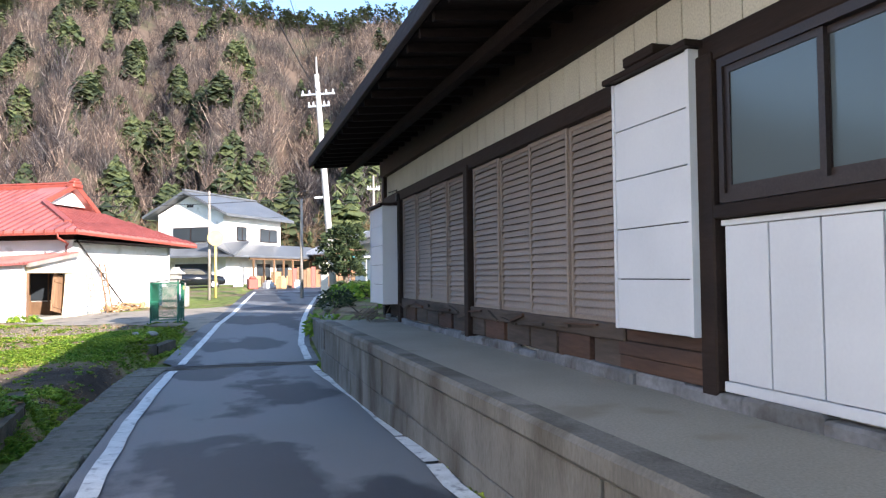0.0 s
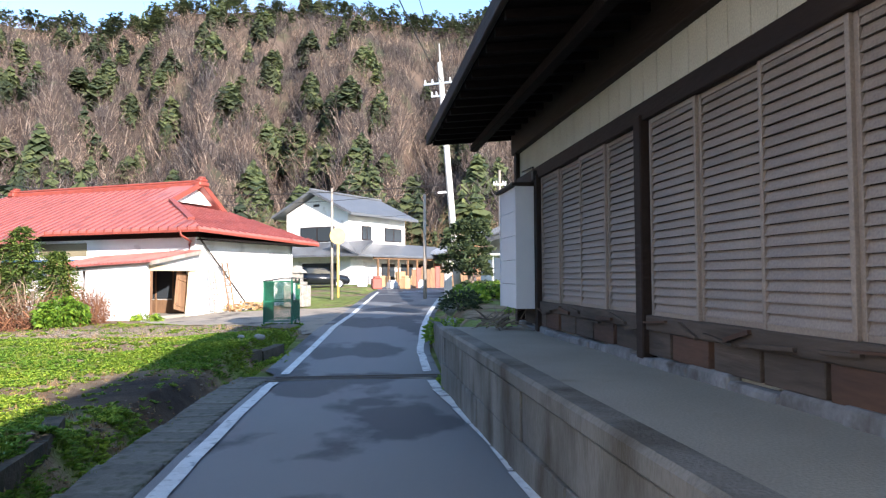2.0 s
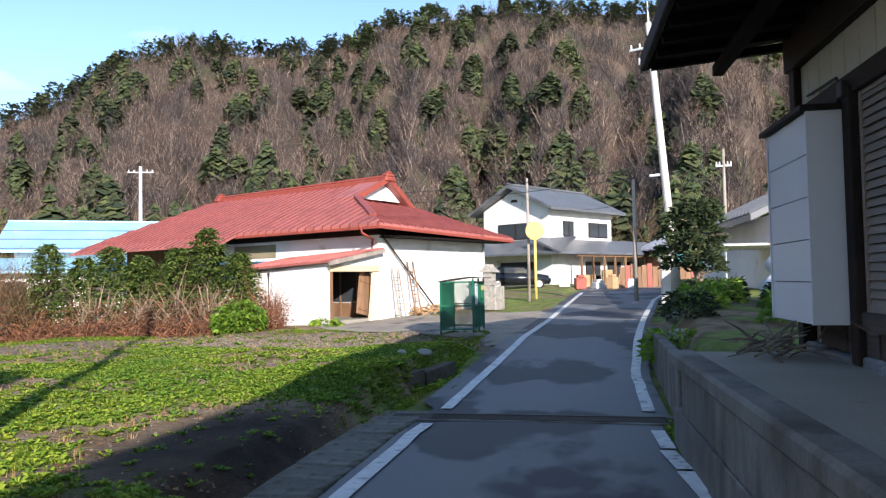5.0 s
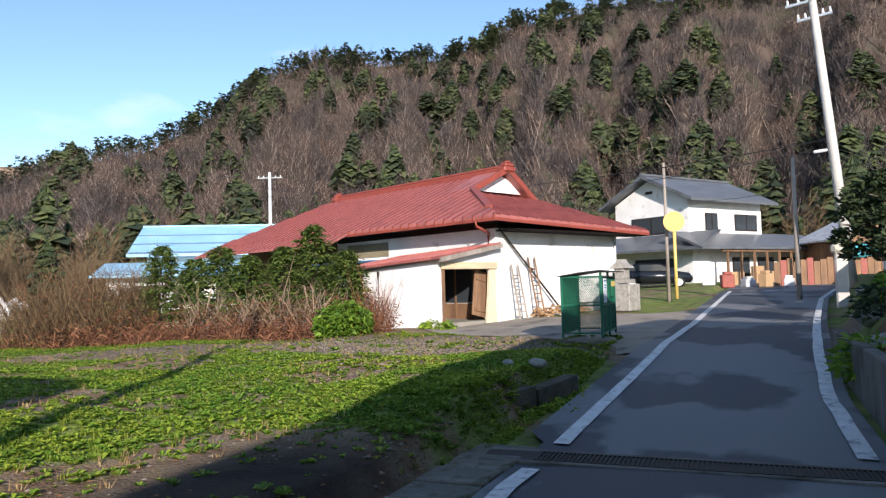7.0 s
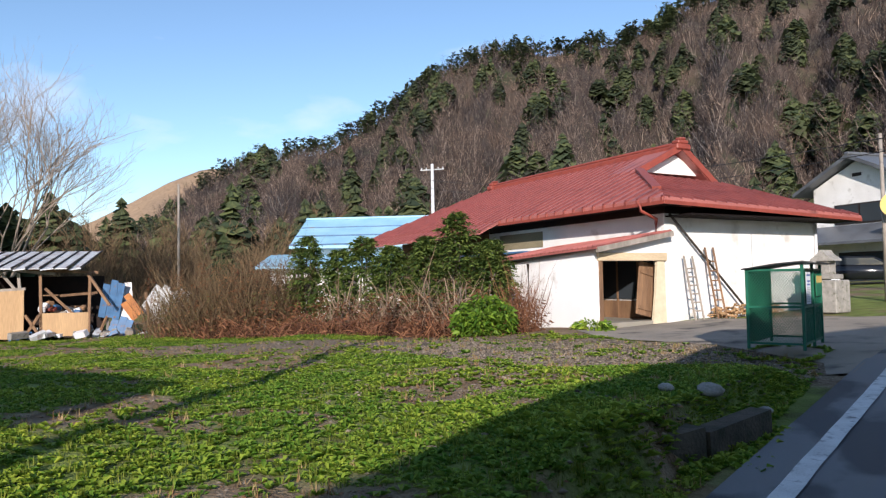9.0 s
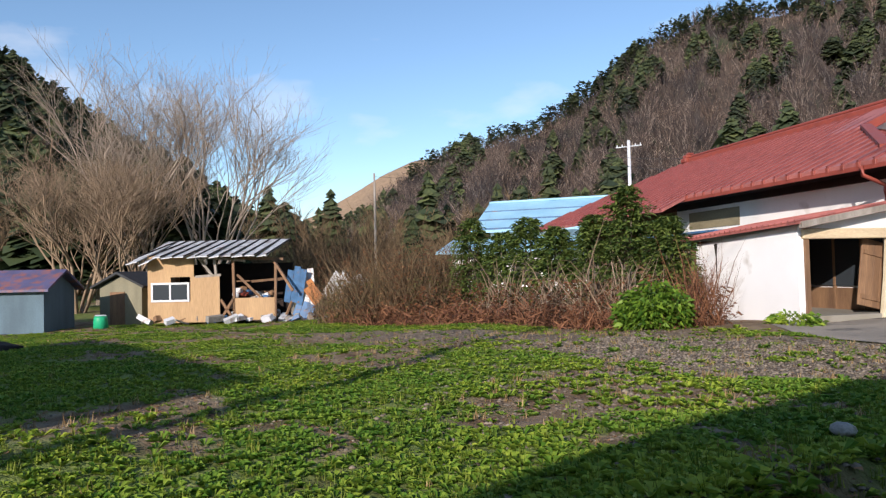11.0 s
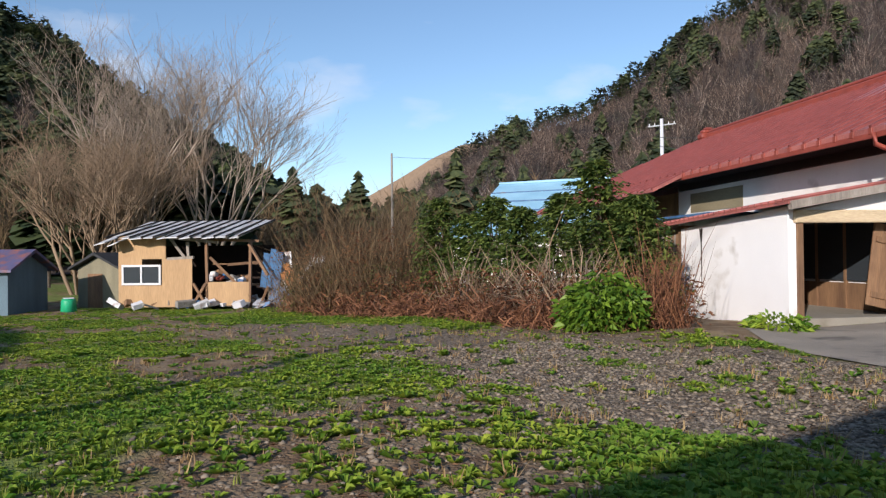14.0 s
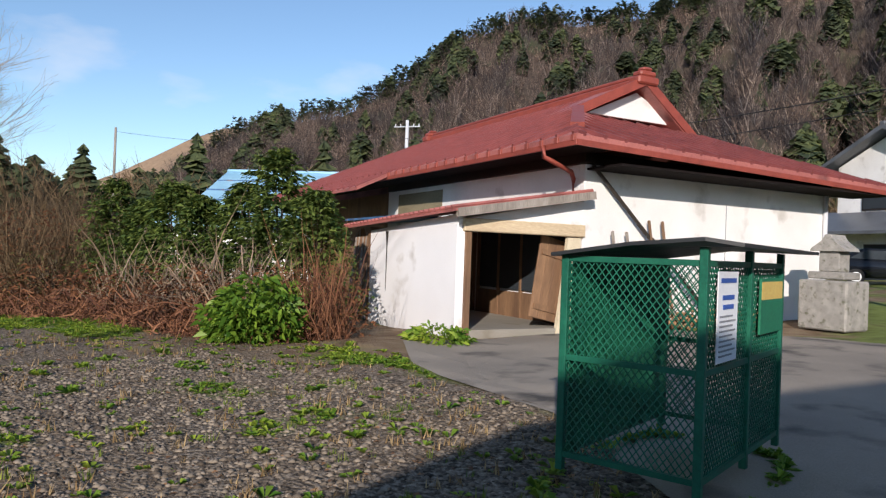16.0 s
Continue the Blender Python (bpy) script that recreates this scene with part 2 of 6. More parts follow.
ASPHALT = mat("worn_asphalt", (0.185, 0.188, 0.192), (0.135, 0.138, 0.144), scale=0.19, rough=0.62, bump=0.4, grain=110, dirt=(0.045, 0.048, 0.056), dirt_amount=0.42, spec=0.5, edge=0.03, stretch=(1.2, 0.8, 1))
DRIVE = mat("pale_old_asphalt", (0.33, 0.285, 0.23), (0.24, 0.21, 0.172), scale=0.8, rough=0.88, bump=0.4, grain=90, dirt=(0.06, 0.055, 0.05), dirt_amount=0.25)
LINE = mat("worn_white_line", (0.72, 0.72, 0.70), (0.56, 0.56, 0.54), scale=5, rough=0.7, bump=0.2, dirt=(0.2, 0.2, 0.2), dirt_amount=0.2)
SLAB = mat("mossy_gutter_slab", (0.22, 0.205, 0.17), (0.11, 0.10, 0.082), scale=3, rough=0.9, bump=0.5, grain=40, dirt=(0.05, 0.055, 0.025), dirt_amount=0.4, vary=0.15)
IRON = mat("rusty_iron", (0.07, 0.055, 0.045), (0.04, 0.035, 0.03), scale=8, rough=0.65, metal=0.6, bump=0.2)
REDROOF = mat("faded_red_roof_paint", (0.41, 0.14, 0.118), (0.33, 0.112, 0.098), scale=0.7, rough=0.5, bump=0.08, grain=25, dirt=(0.16, 0.06, 0.055), dirt_amount=0.25)
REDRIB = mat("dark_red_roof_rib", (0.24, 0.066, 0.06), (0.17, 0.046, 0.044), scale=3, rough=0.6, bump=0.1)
REDTRIM = mat("orange_red_paint", (0.30, 0.066, 0.045), (0.22, 0.05, 0.036), scale=4, rough=0.5, bump=0.05)
BLUEROOF = mat("sky_blue_roof_sheet", (0.30, 0.52, 0.66), (0.22, 0.42, 0.57), scale=0.8, rough=0.45, bump=0.05)
GREYROOF = mat("grey_glazed_tile", (0.13, 0.14, 0.155), (0.085, 0.09, 0.10), scale=1.2, rough=0.4, bump=0.1)
GREENPAINT = mat("dark_green_paint", (0.012, 0.13, 0.075), (0.008, 0.09, 0.055), scale=6, rough=0.45, bump=0.06)
GREENPANEL = mat("green_plastic_panel", (0.02, 0.19, 0.10), (0.015, 0.14, 0.075), scale=2, rough=0.55, bump=0.03)
BLACKTRIM = mat("dark_roof_sheet", (0.03, 0.032, 0.034), (0.02, 0.021, 0.023), scale=4, rough=0.5, bump=0.05)
POLECON = mat("pale_concrete_pole", (0.55, 0.53, 0.49), (0.45, 0.43, 0.40), scale=2, rough=0.8, bump=0.1)
STEEL = mat("galvanised_steel", (0.55, 0.57, 0.58), (0.42, 0.44, 0.46), scale=5, rough=0.4, metal=0.8, bump=0.04)
WIRE = mat("black_cable", (0.02, 0.02, 0.022), rough=0.6, bump=0)
FRAMEALU = mat("brown_aluminium", (0.045, 0.034, 0.032), (0.035, 0.026, 0.025), scale=4, rough=0.4, metal=0.4, bump=0.02)
FROST = glass("frosted_window_glass", (0.09, 0.115, 0.125), rough=0.16, alpha=0.1)
PANE = glass("dark_window_glass", (0.05, 0.06, 0.07), rough=0.04, alpha=0.2)
TANBOARD = mat("tan_plywood", (0.46, 0.30, 0.16), (0.38, 0.24, 0.125), scale=2, rough=0.8, bump=0.2, grain=30, stretch=(1, 1, 0.1))
TIN = mat("rusty_white_tin", (0.60, 0.61, 0.62), (0.44, 0.45, 0.46), scale=2, rough=0.5, metal=0.1, bump=0.1, dirt=(0.20, 0.11, 0.08), dirt_amount=0.3)
BLUETIN = mat("blue_sheet_metal", (0.06, 0.16, 0.32), (0.04, 0.10, 0.20), scale=3, rough=0.5, bump=0.1, dirt=(0.2, 0.1, 0.05), dirt_amount=0.1)
RUSTSHEET = mat("orange_rusted_sheet", (0.50, 0.20, 0.06), (0.32, 0.12, 0.05), scale=3, rough=0.7, bump=0.1)
STONE = mat("grey_granite", (0.33, 0.31, 0.28), (0.22, 0.21, 0.19), scale=5, rough=0.85, bump=0.4, dirt=(0.12, 0.12, 0.08), dirt_amount=0.2, vary=0.15)
YELLOW = mat("yellow_sign_enamel", (0.72, 0.52, 0.16), (0.62, 0.44, 0.13), scale=4, rough=0.4, bump=0.02)
CARBLACK = mat("black_car_paint", (0.012, 0.014, 0.018), (0.01, 0.012, 0.016), scale=2, rough=0.18, bump=0, spec=0.6)
RUBBER = mat("tyre_rubber", (0.02, 0.02, 0.02), rough=0.9, bump=0.1)
PAPER = mat("white_notice_paper", (0.78, 0.80, 0.82), (0.72, 0.74, 0.77), scale=3, rough=0.6, bump=0)
BLUEINK = mat("blue_print", (0.05, 0.12, 0.42), rough=0.6, bump=0)
GREYINK = mat("grey_print", (0.28, 0.29, 0.31), rough=0.6, bump=0)
BARK = mat("grey_brown_bark", (0.22, 0.18, 0.14), (0.12, 0.095, 0.075), scale=6, rough=0.95, bump=0.5, grain=30)
TWIG = leafy("bare_twig", (0.16, 0.11, 0.075), (0.34, 0.25, 0.17), rough=0.9, through=0)
REDTWIG = leafy("russet_bramble", (0.075, 0.03, 0.02), (0.29, 0.135, 0.07), rough=0.9, through=0)
PALETWIG = leafy("pale_fine_twig", (0.22, 0.17, 0.13), (0.40, 0.33, 0.27), rough=0.9, through=0)
HILLTWIG = leafy("hillside_bare_wood", (0.031, 0.027, 0.028), (0.105, 0.082, 0.074), rough=0.95, through=0, patch=0.045, low=(0.5, 0.53, 0.6), pale=(0.30, 0.265, 0.235))
CONIFER = leafy("dark_conifer_spray", (0.016, 0.032, 0.017), (0.065, 0.085, 0.032), rough=0.7, through=0.1)
THICKET = leafy("thicket_twig", (0.06, 0.04, 0.025), (0.21, 0.145, 0.08), rough=0.9, through=0)
HILLPINE = leafy("hillside_pine_spray", (0.036, 0.054, 0.036), (0.12, 0.14, 0.065), rough=0.9, through=0.3, patch=0.06, low=(0.6, 0.62, 0.7), high=(1.3, 1.3, 1.1))
HEDGE = leafy("hedge_conifer_spray", (0.026, 0.062, 0.016), (0.175, 0.225, 0.05), rough=0.6, through=0.25)
BROADLEAF = leafy("bright_shrub_leaf", (0.045, 0.12, 0.015), (0.20, 0.31, 0.035), rough=0.45, through=0.3)
GRASSBLADE = leafy("grass_blade", (0.06, 0.12, 0.012), (0.30, 0.34, 0.06), rough=0.6, through=0.35, patch=0.5, low=(0.7, 0.8, 0.8), high=(1.25, 1.15, 1.0))
WEEDLEAF = leafy("weed_leaf", (0.09, 0.20, 0.02), (0.36, 0.45, 0.06), rough=0.5, through=0.35, patch=0.6, low=(0.65, 0.8, 0.8), high=(1.2, 1.1, 1.0))
DRYGRASS = leafy("dry_grass", (0.20, 0.12, 0.05), (0.45, 0.33, 0.17), rough=0.9, through=0.2)
OLIVELEAF = leafy("olive_thicket_leaf", (0.05, 0.055, 0.018), (0.17, 0.15, 0.05), rough=0.7, through=0.2)
REDLEAF = leafy("russet_dead_leaf", (0.06, 0.025, 0.016), (0.21, 0.09, 0.04), rough=0.9, through=0.1)
LITTER = leafy("fallen_leaf", (0.13, 0.06, 0.03), (0.36, 0.20, 0.10), rough=0.9, through=0.1)
KERBSTONE = mat("earth_stained_kerb", (0.11, 0.09, 0.065), (0.045, 0.036, 0.026), scale=3, rough=0.95, bump=0.6, grain=30, dirt=(0.03, 0.035, 0.015), dirt_amount=0.4)
PEBBLE = leafy("gravel_stone", (0.05, 0.038, 0.028), (0.29, 0.24, 0.185), rough=0.9, through=0)


# ---- the lie of the land ----
ROAD_Y = (-40, -0.4, 6, 9.2, 12, 15.1, 19.1, 22.8, 28.8, 42, 62, 130)
ROAD_Z = (0.4, 0.31, 0.22, 0.07, 0.04, 0.0, 0.16, 0.38, 0.50, 0.78, 1.15, 1.5)
LEFT_Y = (-40, 5.3, 9.4, 14.0, 18.2, 27.0, 46.0, 62.0)
LEFT_X = (1.6, -0.85, -1.22, -1.35, -1.23, -0.83, -0.35, 0.6)
RIGHT_Y = (-40, 4.8, 9.6, 13.7, 18.2, 21.7, 27.9, 38.0, 47.0)
RIGHT_X = (4.2, 1.83, 1.74, 1.36, 1.27, 1.45, 1.93, 2.9, 4.3)


def road_z(y):
    return np.interp(y, ROAD_Y, ROAD_Z)


def left_x(y):
    return np.interp(y, LEFT_Y, LEFT_X)


def right_x(y):
    return np.interp(y, RIGHT_Y, RIGHT_X)


def smooth(a, b, v):
    t = np.clip((v - a) / (b - a), 0, 1)
    return t * t * (3 - 2 * t)


def field_z(x, y):
    """The yard west of the road, a little above it at the kerb and falling away."""
    lump = 0.05 * np.sin(x * 0.9 + y * 0.35) * np.sin(y * 0.7 - x * 0.2) + 0.03 * np.sin(x * 2.1) * np.sin(y * 1.7)
    rim = 0.24 * np.exp(-((x + 2.4) / 1.7) ** 2) * smooth(14.0, 16.5, y) * (1 - smooth(20, 22.5, y))
    rim = rim + 0.24 * np.exp(-((x + 2.3) / 2.2) ** 2) * smooth(9.3, 8.3, y)
    z = 0.28 + rim + lump * smooth(60, 26, y)
    z = z + smooth(22.0, 30.0, y) * smooth(-9, -3, x) * 0.2 + smooth(32, 60, y) * 0.8
    return z - 0.033 * np.clip(-9.0 - x, 0, 24)


def ground_z(x, y):
    west = left_x(y) - 0.82
    east = right_x(y) + 0.25
    r = road_z(y) - 0.05
    w = smooth(0.0, 0.3, west - x) * (1 - 0.85 * smooth(20.6, 21.6, y) * (1 - smooth(31.0, 33.0, y)) * (1 - smooth(2.0, 4.5, west - x)))
    bank = smooth(0.2, 0.9, x - east) * smooth(15.8, 17.0, y) * (0.75 - 0.5 * smooth(45, 62, y))
    return r * (1 - w) + field_z(x, y) * w + bank


def axis(*runs):
    return np.unique(np.concatenate([np.arange(a, b, s) for a, b, s in runs]))


gx = axis((-900, -120, 60), (-120, -50, 5), (-50, -12, 0.8), (-12, 6, 0.15), (6, 30, 1.5), (30, 120, 10), (120, 900, 60))
gy = axis((-900, -60, 60), (-60, 0, 4), (0, 34, 0.25), (34, 75, 1.2), (75, 140, 8), (140, 900, 60))
GX, GY = np.meshgrid(gx, gy)
GZ = ground_z(GX, GY)
nx, ny = len(gx), len(gy)
idx = np.arange(nx * ny).reshape(ny, nx)
quads = np.stack([idx[:-1, :-1], idx[:-1, 1:], idx[1:, 1:], idx[1:, :-1]], -1).reshape(-1, 4)


def gravel_amount(x, y):
    """Bare stones: a worn track across the yard in front of the red-roofed house, thinning into the grass."""
    along = 23.0 + 0.1 * (x + 6) + 0.7 * np.sin(x * 0.35)
    band = np.exp(-((y - along) / 1.8) ** 2) * smooth(-26, -13, x)
    near = 0.15 * np.exp(-(((x + 4.2) / 2.2) ** 2 + ((y - 19.3) / 2.2) ** 2))
    apron = np.exp(-(((x + 5.6) / 2.2) ** 2 + ((y - 24.2) / 1.5) ** 2))
    return np.clip(band * 1.1 + near + apron, 0, 1)


def patches(x, y, seed=3):
    """Soft random patches, 0 to 1, of three sizes from about two metres down to a foot."""
    total = 0
    for k, (size, share) in enumerate(((1.9, 0.45), (0.75, 0.33), (0.32, 0.22))):
        table = np.random.default_rng(seed + k).random((128, 128))
        u, v = np.asarray(x) / size * 0.7 + 300, np.asarray(y) / size + 300
        i, j = np.floor(u).astype(int), np.floor(v).astype(int)
        a, b = u - i, v - j
        a, b = a * a * (3 - 2 * a), b * b * (3 - 2 * b)
        t = lambda p, q: table[p % 128, q % 128]
        total = total + share * (t(i, j) * (1 - a) * (1 - b) + t(i + 1, j) * a * (1 - b) + t(i, j + 1) * (1 - a) * b + t(i + 1, j + 1) * a * b)
    return total


def lush(x, y):
    """Where low weeds cover the soil: solid patches, thinner on the gravel track and at the dark earth."""
    bare = 0.24 * gravel_amount(x, y) + 0.3 * soil_amount(x, y)
    return smooth(0.39, 0.50, patches(x, y) - bare)


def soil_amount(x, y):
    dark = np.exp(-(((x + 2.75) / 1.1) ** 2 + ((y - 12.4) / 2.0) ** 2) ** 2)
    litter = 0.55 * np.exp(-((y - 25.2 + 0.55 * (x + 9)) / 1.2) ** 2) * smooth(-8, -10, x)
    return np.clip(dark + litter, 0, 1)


GROUND = bpy.data.materials.new("yard_ground")
GROUND.use_nodes = True
n, l = GROUND.node_tree.nodes, GROUND.node_tree.links
gb = n["Principled BSDF"]
gb.inputs["Roughness"].default_value, gb.inputs["Specular IOR Level"].default_value = 0.95, 0.2
zone, gco = n.new("ShaderNodeAttribute"), n.new("ShaderNodeTexCoord")
zone.attribute_name = "zone"
split = n.new("ShaderNodeSeparateColor")
l.new(zone.outputs["Color"], split.inputs["Color"])


def noise_node(scale, detail=6.0):
    t = n.new("ShaderNodeTexNoise")
    t.inputs["Scale"].default_value, t.inputs["Detail"].default_value = scale, detail
    l.new(gco.outputs["Object"], t.inputs["Vector"])
    return t


def ramp_node(fac, *stops):
    r = n.new("ShaderNodeValToRGB")
    e = r.color_ramp.elements
    while len(e) < len(stops):
        e.new(0.5)
    for s, (p, c) in zip(e, stops):
        s.position, s.color = p, (*c, 1)
    l.new(fac, r.inputs["Fac"])
    return r


def mix_node(fac, a, b):
    m = n.new("ShaderNodeMix")
    m.data_type = "RGBA"
    l.new(fac, m.inputs["Factor"]), l.new(a, m.inputs["A"]), l.new(b, m.inputs["B"])
    return m.outputs["Result"]


patch, mid, grit = noise_node(0.45), noise_node(2.3, 8.0), noise_node(24.0, 6.0)
bare = ramp_node(mid.outputs["Fac"], (0.30, (0.12, 0.07, 0.04)), (0.45, (0.20, 0.135, 0.08)), (0.58, (0.25, 0.185, 0.12)), (0.75, (0.31, 0.23, 0.12)))
herb = ramp_node(mid.outputs["Fac"], (0.32, (0.10, 0.12, 0.035)), (0.5, (0.13, 0.20, 0.035)), (0.7, (0.19, 0.26, 0.05)))
stone = ramp_node(grit.outputs["Fac"], (0.36, (0.055, 0.042, 0.03)), (0.5, (0.16, 0.126, 0.092)), (0.64, (0.33, 0.27, 0.205)))
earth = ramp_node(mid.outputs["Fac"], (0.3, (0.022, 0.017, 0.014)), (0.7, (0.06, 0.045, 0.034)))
wear = n.new("ShaderNodeMath")
wear.operation = "MULTIPLY_ADD"
wear.inputs[1].default_value, wear.inputs[2].default_value = 1.8, -0.95
l.new(patch.outputs["Fac"], wear.inputs[0])
both = n.new("ShaderNodeMath")
both.operation, both.use_clamp = "ADD", True
l.new(wear.outputs["Value"], both.inputs[0]), l.new(split.outputs["Red"], both.inputs[1])
col = mix_node(both.outputs["Value"], bare.outputs["Color"], stone.outputs["Color"])
col = mix_node(split.outputs["Green"], col, herb.outputs["Color"])
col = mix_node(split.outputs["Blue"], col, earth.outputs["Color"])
l.new(col, gb.inputs["Base Color"])
gbump = n.new("ShaderNodeBump")
gbump.inputs["Strength"].default_value, gbump.inputs["Distance"].default_value = 1.0, 0.05
l.new(grit.outputs["Fac"], gbump.inputs["Height"])
l.new(gbump.outputs["Normal"], gb.inputs["Normal"])

ground = raw("ground", np.stack([GX, GY, GZ], -1).reshape(-1, 3), quads, GROUND, "rough yard of weeds, gravel and dark earth beside the lane", "ground", kind="structure")
ground.data.polygons.foreach_set("use_smooth", [True] * len(ground.data.polygons))
zones = ground.data.color_attributes.new("zone", "FLOAT_COLOR", "POINT")
rgba = np.ones((nx * ny, 4), dtype=np.float32)
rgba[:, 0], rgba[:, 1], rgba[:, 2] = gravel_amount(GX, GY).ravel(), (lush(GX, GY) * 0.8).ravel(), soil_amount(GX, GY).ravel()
zones.data.foreach_set("color", rgba.ravel())

# ---- the lane ----
ys = axis((-40, 0, 2), (0, 62, 0.4))
rows = []
for y in ys:
    a, b = float(left_x(y)) - (0.2 if y < 16 else 0.45), float(right_x(y)) + (0.22 if y < 47 else 8)
    rows.append([(a + (b - a) * k / 8, y, float(road_z(y)) + 0.02 * math.sin(math.pi * k / 8)) for k in range(9)])
rv = np.array(rows).reshape(-1, 3)
ri = np.arange(len(rv)).reshape(len(ys), 9)
raw("road", rv, np.stack([ri[:-1, :-1], ri[:-1, 1:], ri[1:, 1:], ri[1:, :-1]], -1).reshape(-1, 4), ASPHALT, "narrow patched asphalt lane with damp dark repairs", "road", kind="structure")

# the side drive to the red-roofed house
def drive_edge(y):
    return np.interp(y, (21.5, 22.6, 24.4, 25.6, 27.3, 30.5, 33.0), (-1.75, -1.95, -4.0, -6.6, -8.3, -7.2, -5.6))


bm = bmesh.new()
grid = []
for i in range(25):
    y = 21.7 + i * 0.45
    w = float(left_x(y)) - 0.4
    edge = float(drive_edge(y))
    grid.append([bm.verts.new((w + (edge - w) * k / 6, y, float(ground_z(w + (edge - w) * k / 6, y)) + 0.012 + 0.04 * (6 - k) / 6)) for k in range(7)])
for a, b in zip(grid, grid[1:]):
    for k in range(6):
        bm.faces.new((a[k], b[k], b[k + 1], a[k + 1]))
solid("pavement_drive", bm, DRIVE, "pale worn asphalt drive branching off the lane", "driveway", kind="structure")

# white edge lines, worn through in places
def stripe(points, width, name="road_line", gaps=()):
    bm = bmesh.new()
    for (x0, y0), (x1, y1) in zip(points, points[1:]):
        d = Vector((x1 - x0, y1 - y0))
        s = Vector((-d.y, d.x)).normalized() * width / 2
        q = [(x0 + s.x, y0 + s.y), (x0 - s.x, y0 - s.y), (x1 - s.x, y1 - s.y), (x1 + s.x, y1 + s.y)]
        bm.faces.new([bm.verts.new((x, y, float(road_z(y)) + 0.024)) for x, y in q])
    bmesh.ops.remove_doubles(bm, verts=bm.verts, dist=0.03)
    return solid(name, bm, LINE, "worn white edge line painted on the lane", "road marking", group="lane lines")


def along(fx, y0, y1, step=0.6, jit=0.012):
    k = max(int((y1 - y0) / step), 1)
    return [(float(fx(y)) + random.uniform(-jit, jit), y) for y in (y0 + (y1 - y0) * i / k for i in range(k + 1))]


stripe(along(left_x, -20, 14.55), 0.16)
stripe(along(left_x, 15.5, 46.5), 0.16)
for i, (a, b) in enumerate(((-20, 4.2), (4.3, 5.6), (5.7, 6.9), (6.98, 8.3), (8.36, 9.4), (9.46, 10.6), (10.65, 11.7), (11.76, 12.7), (12.78, 13.5), (13.6, 14.5))):
    stripe(along(right_x, a, b, jit=0.02), 0.15)
stripe(along(right_x, 15.6, 47), 0.16)
for k in range(3):
    stripe([(0.15 + k * 0.95, 46.3), (0.85 + k * 0.95, 46.2)], 0.3)

# cross drain with its iron grate
drain = thing("drain_grate", "rusty iron grate over a concrete cross drain in the lane", "drain", pose(0, 15.05, 0.0, 0, 0, 2))
part("channel", boxes((-1.9, 1.75, -0.24, -0.17, -0.05, 0.032), (-1.9, 1.75, 0.17, 0.24, -0.05, 0.032), bevel=0.006), CONCRETE, drain, "concrete rim")
part("bed", boxes((-1.9, 1.75, -0.17, 0.17, 0.021, 0.024)), IRON, drain)
part("rail", boxes((-1.4, 1.5, -0.165, -0.145, 0.024, 0.036), (-1.4, 1.5, 0.145, 0.165, 0.024, 0.036)), IRON, drain)
bar = mesh_of(boxes((-0.008, 0.008, -0.145, 0.145, 0.024, 0.035)), "grate_bar", IRON)
for k in range(72):
    part("grate_bar", bar, None, drain).location.x = -1.38 + k * 0.04

# ---- hills: skyline by bearing (degrees west of north), elevation and distance ----
SKY_AZ = (-60, -25, -10, -4, 7.5, 16.4, 22.3, 27.6, 32, 36.5, 41.5, 45.4, 49, 52, 56, 59, 62, 66)
SKY_EL = (13, 19.4, 20.4, 20.0, 21.0, 20.0, 17.9, 17.5, 18.2, 16.2, 12.8, 10.6, 9.8, 9.3, 6.8, 3.8, 1.6, 0.5)
WEST_AZ = (62, 67, 72.6, 77.6, 82.9, 86.9, 91, 100, 125)
WEST_EL = (0.5, 3.4, 7.0, 9.8, 13.6, 15.6, 16.6, 19, 15.5)
FAR_AZ = (48, 52, 55, 57.5, 60, 62.5, 66, 72)
FAR_EL = (8.0, 9.2, 9.0, 7.9, 6.4, 5.0, 3.4, 2.3)


def hill(az, f, skyaz, skyel, near, far, power):
    """Place on a hill: bearing in degrees and a share 0 to 1 of the way up."""
    d = near + (far - near) * f
    top = far * np.tan(np.radians(np.interp(az, skyaz, skyel)))
    gully = np.sin(az * 0.55) * 7 + np.sin(az * 1.7 + f * 4) * 3.5 + np.sin(az * 4.1 + f * 9) * 1.2
    h = top * f ** power + gully * np.sin(np.pi * np.clip(f, 0, 1)) * (top / 120)
    a = np.radians(az)
    return -np.sin(a) * d, 8 + np.cos(a) * d, 0.8 + h


HILLS = {
    "hillside": (SKY_AZ, SKY_EL, 92, 345, 1.35, -60, 66),
    "west_hillside": (WEST_AZ, WEST_EL, 105, 250, 1.25, 62, 125),
    "far_hillside": (FAR_AZ, FAR_EL, 420, 620, 1.1, 48, 72),
}
HILLSOIL = mat("leaf_litter_slope", (0.115, 0.085, 0.066), (0.06, 0.051, 0.046), scale=0.03, rough=1.0, bump=0.8, grain=0.5, dirt=(0.045, 0.06, 0.03), dirt_amount=0.35, spec=0.1)
FARSOIL = mat("bare_far_slope", (0.34, 0.235, 0.15), (0.25, 0.18, 0.125), scale=0.02, rough=1.0, bump=0.8, grain=0.3, spec=0.1)
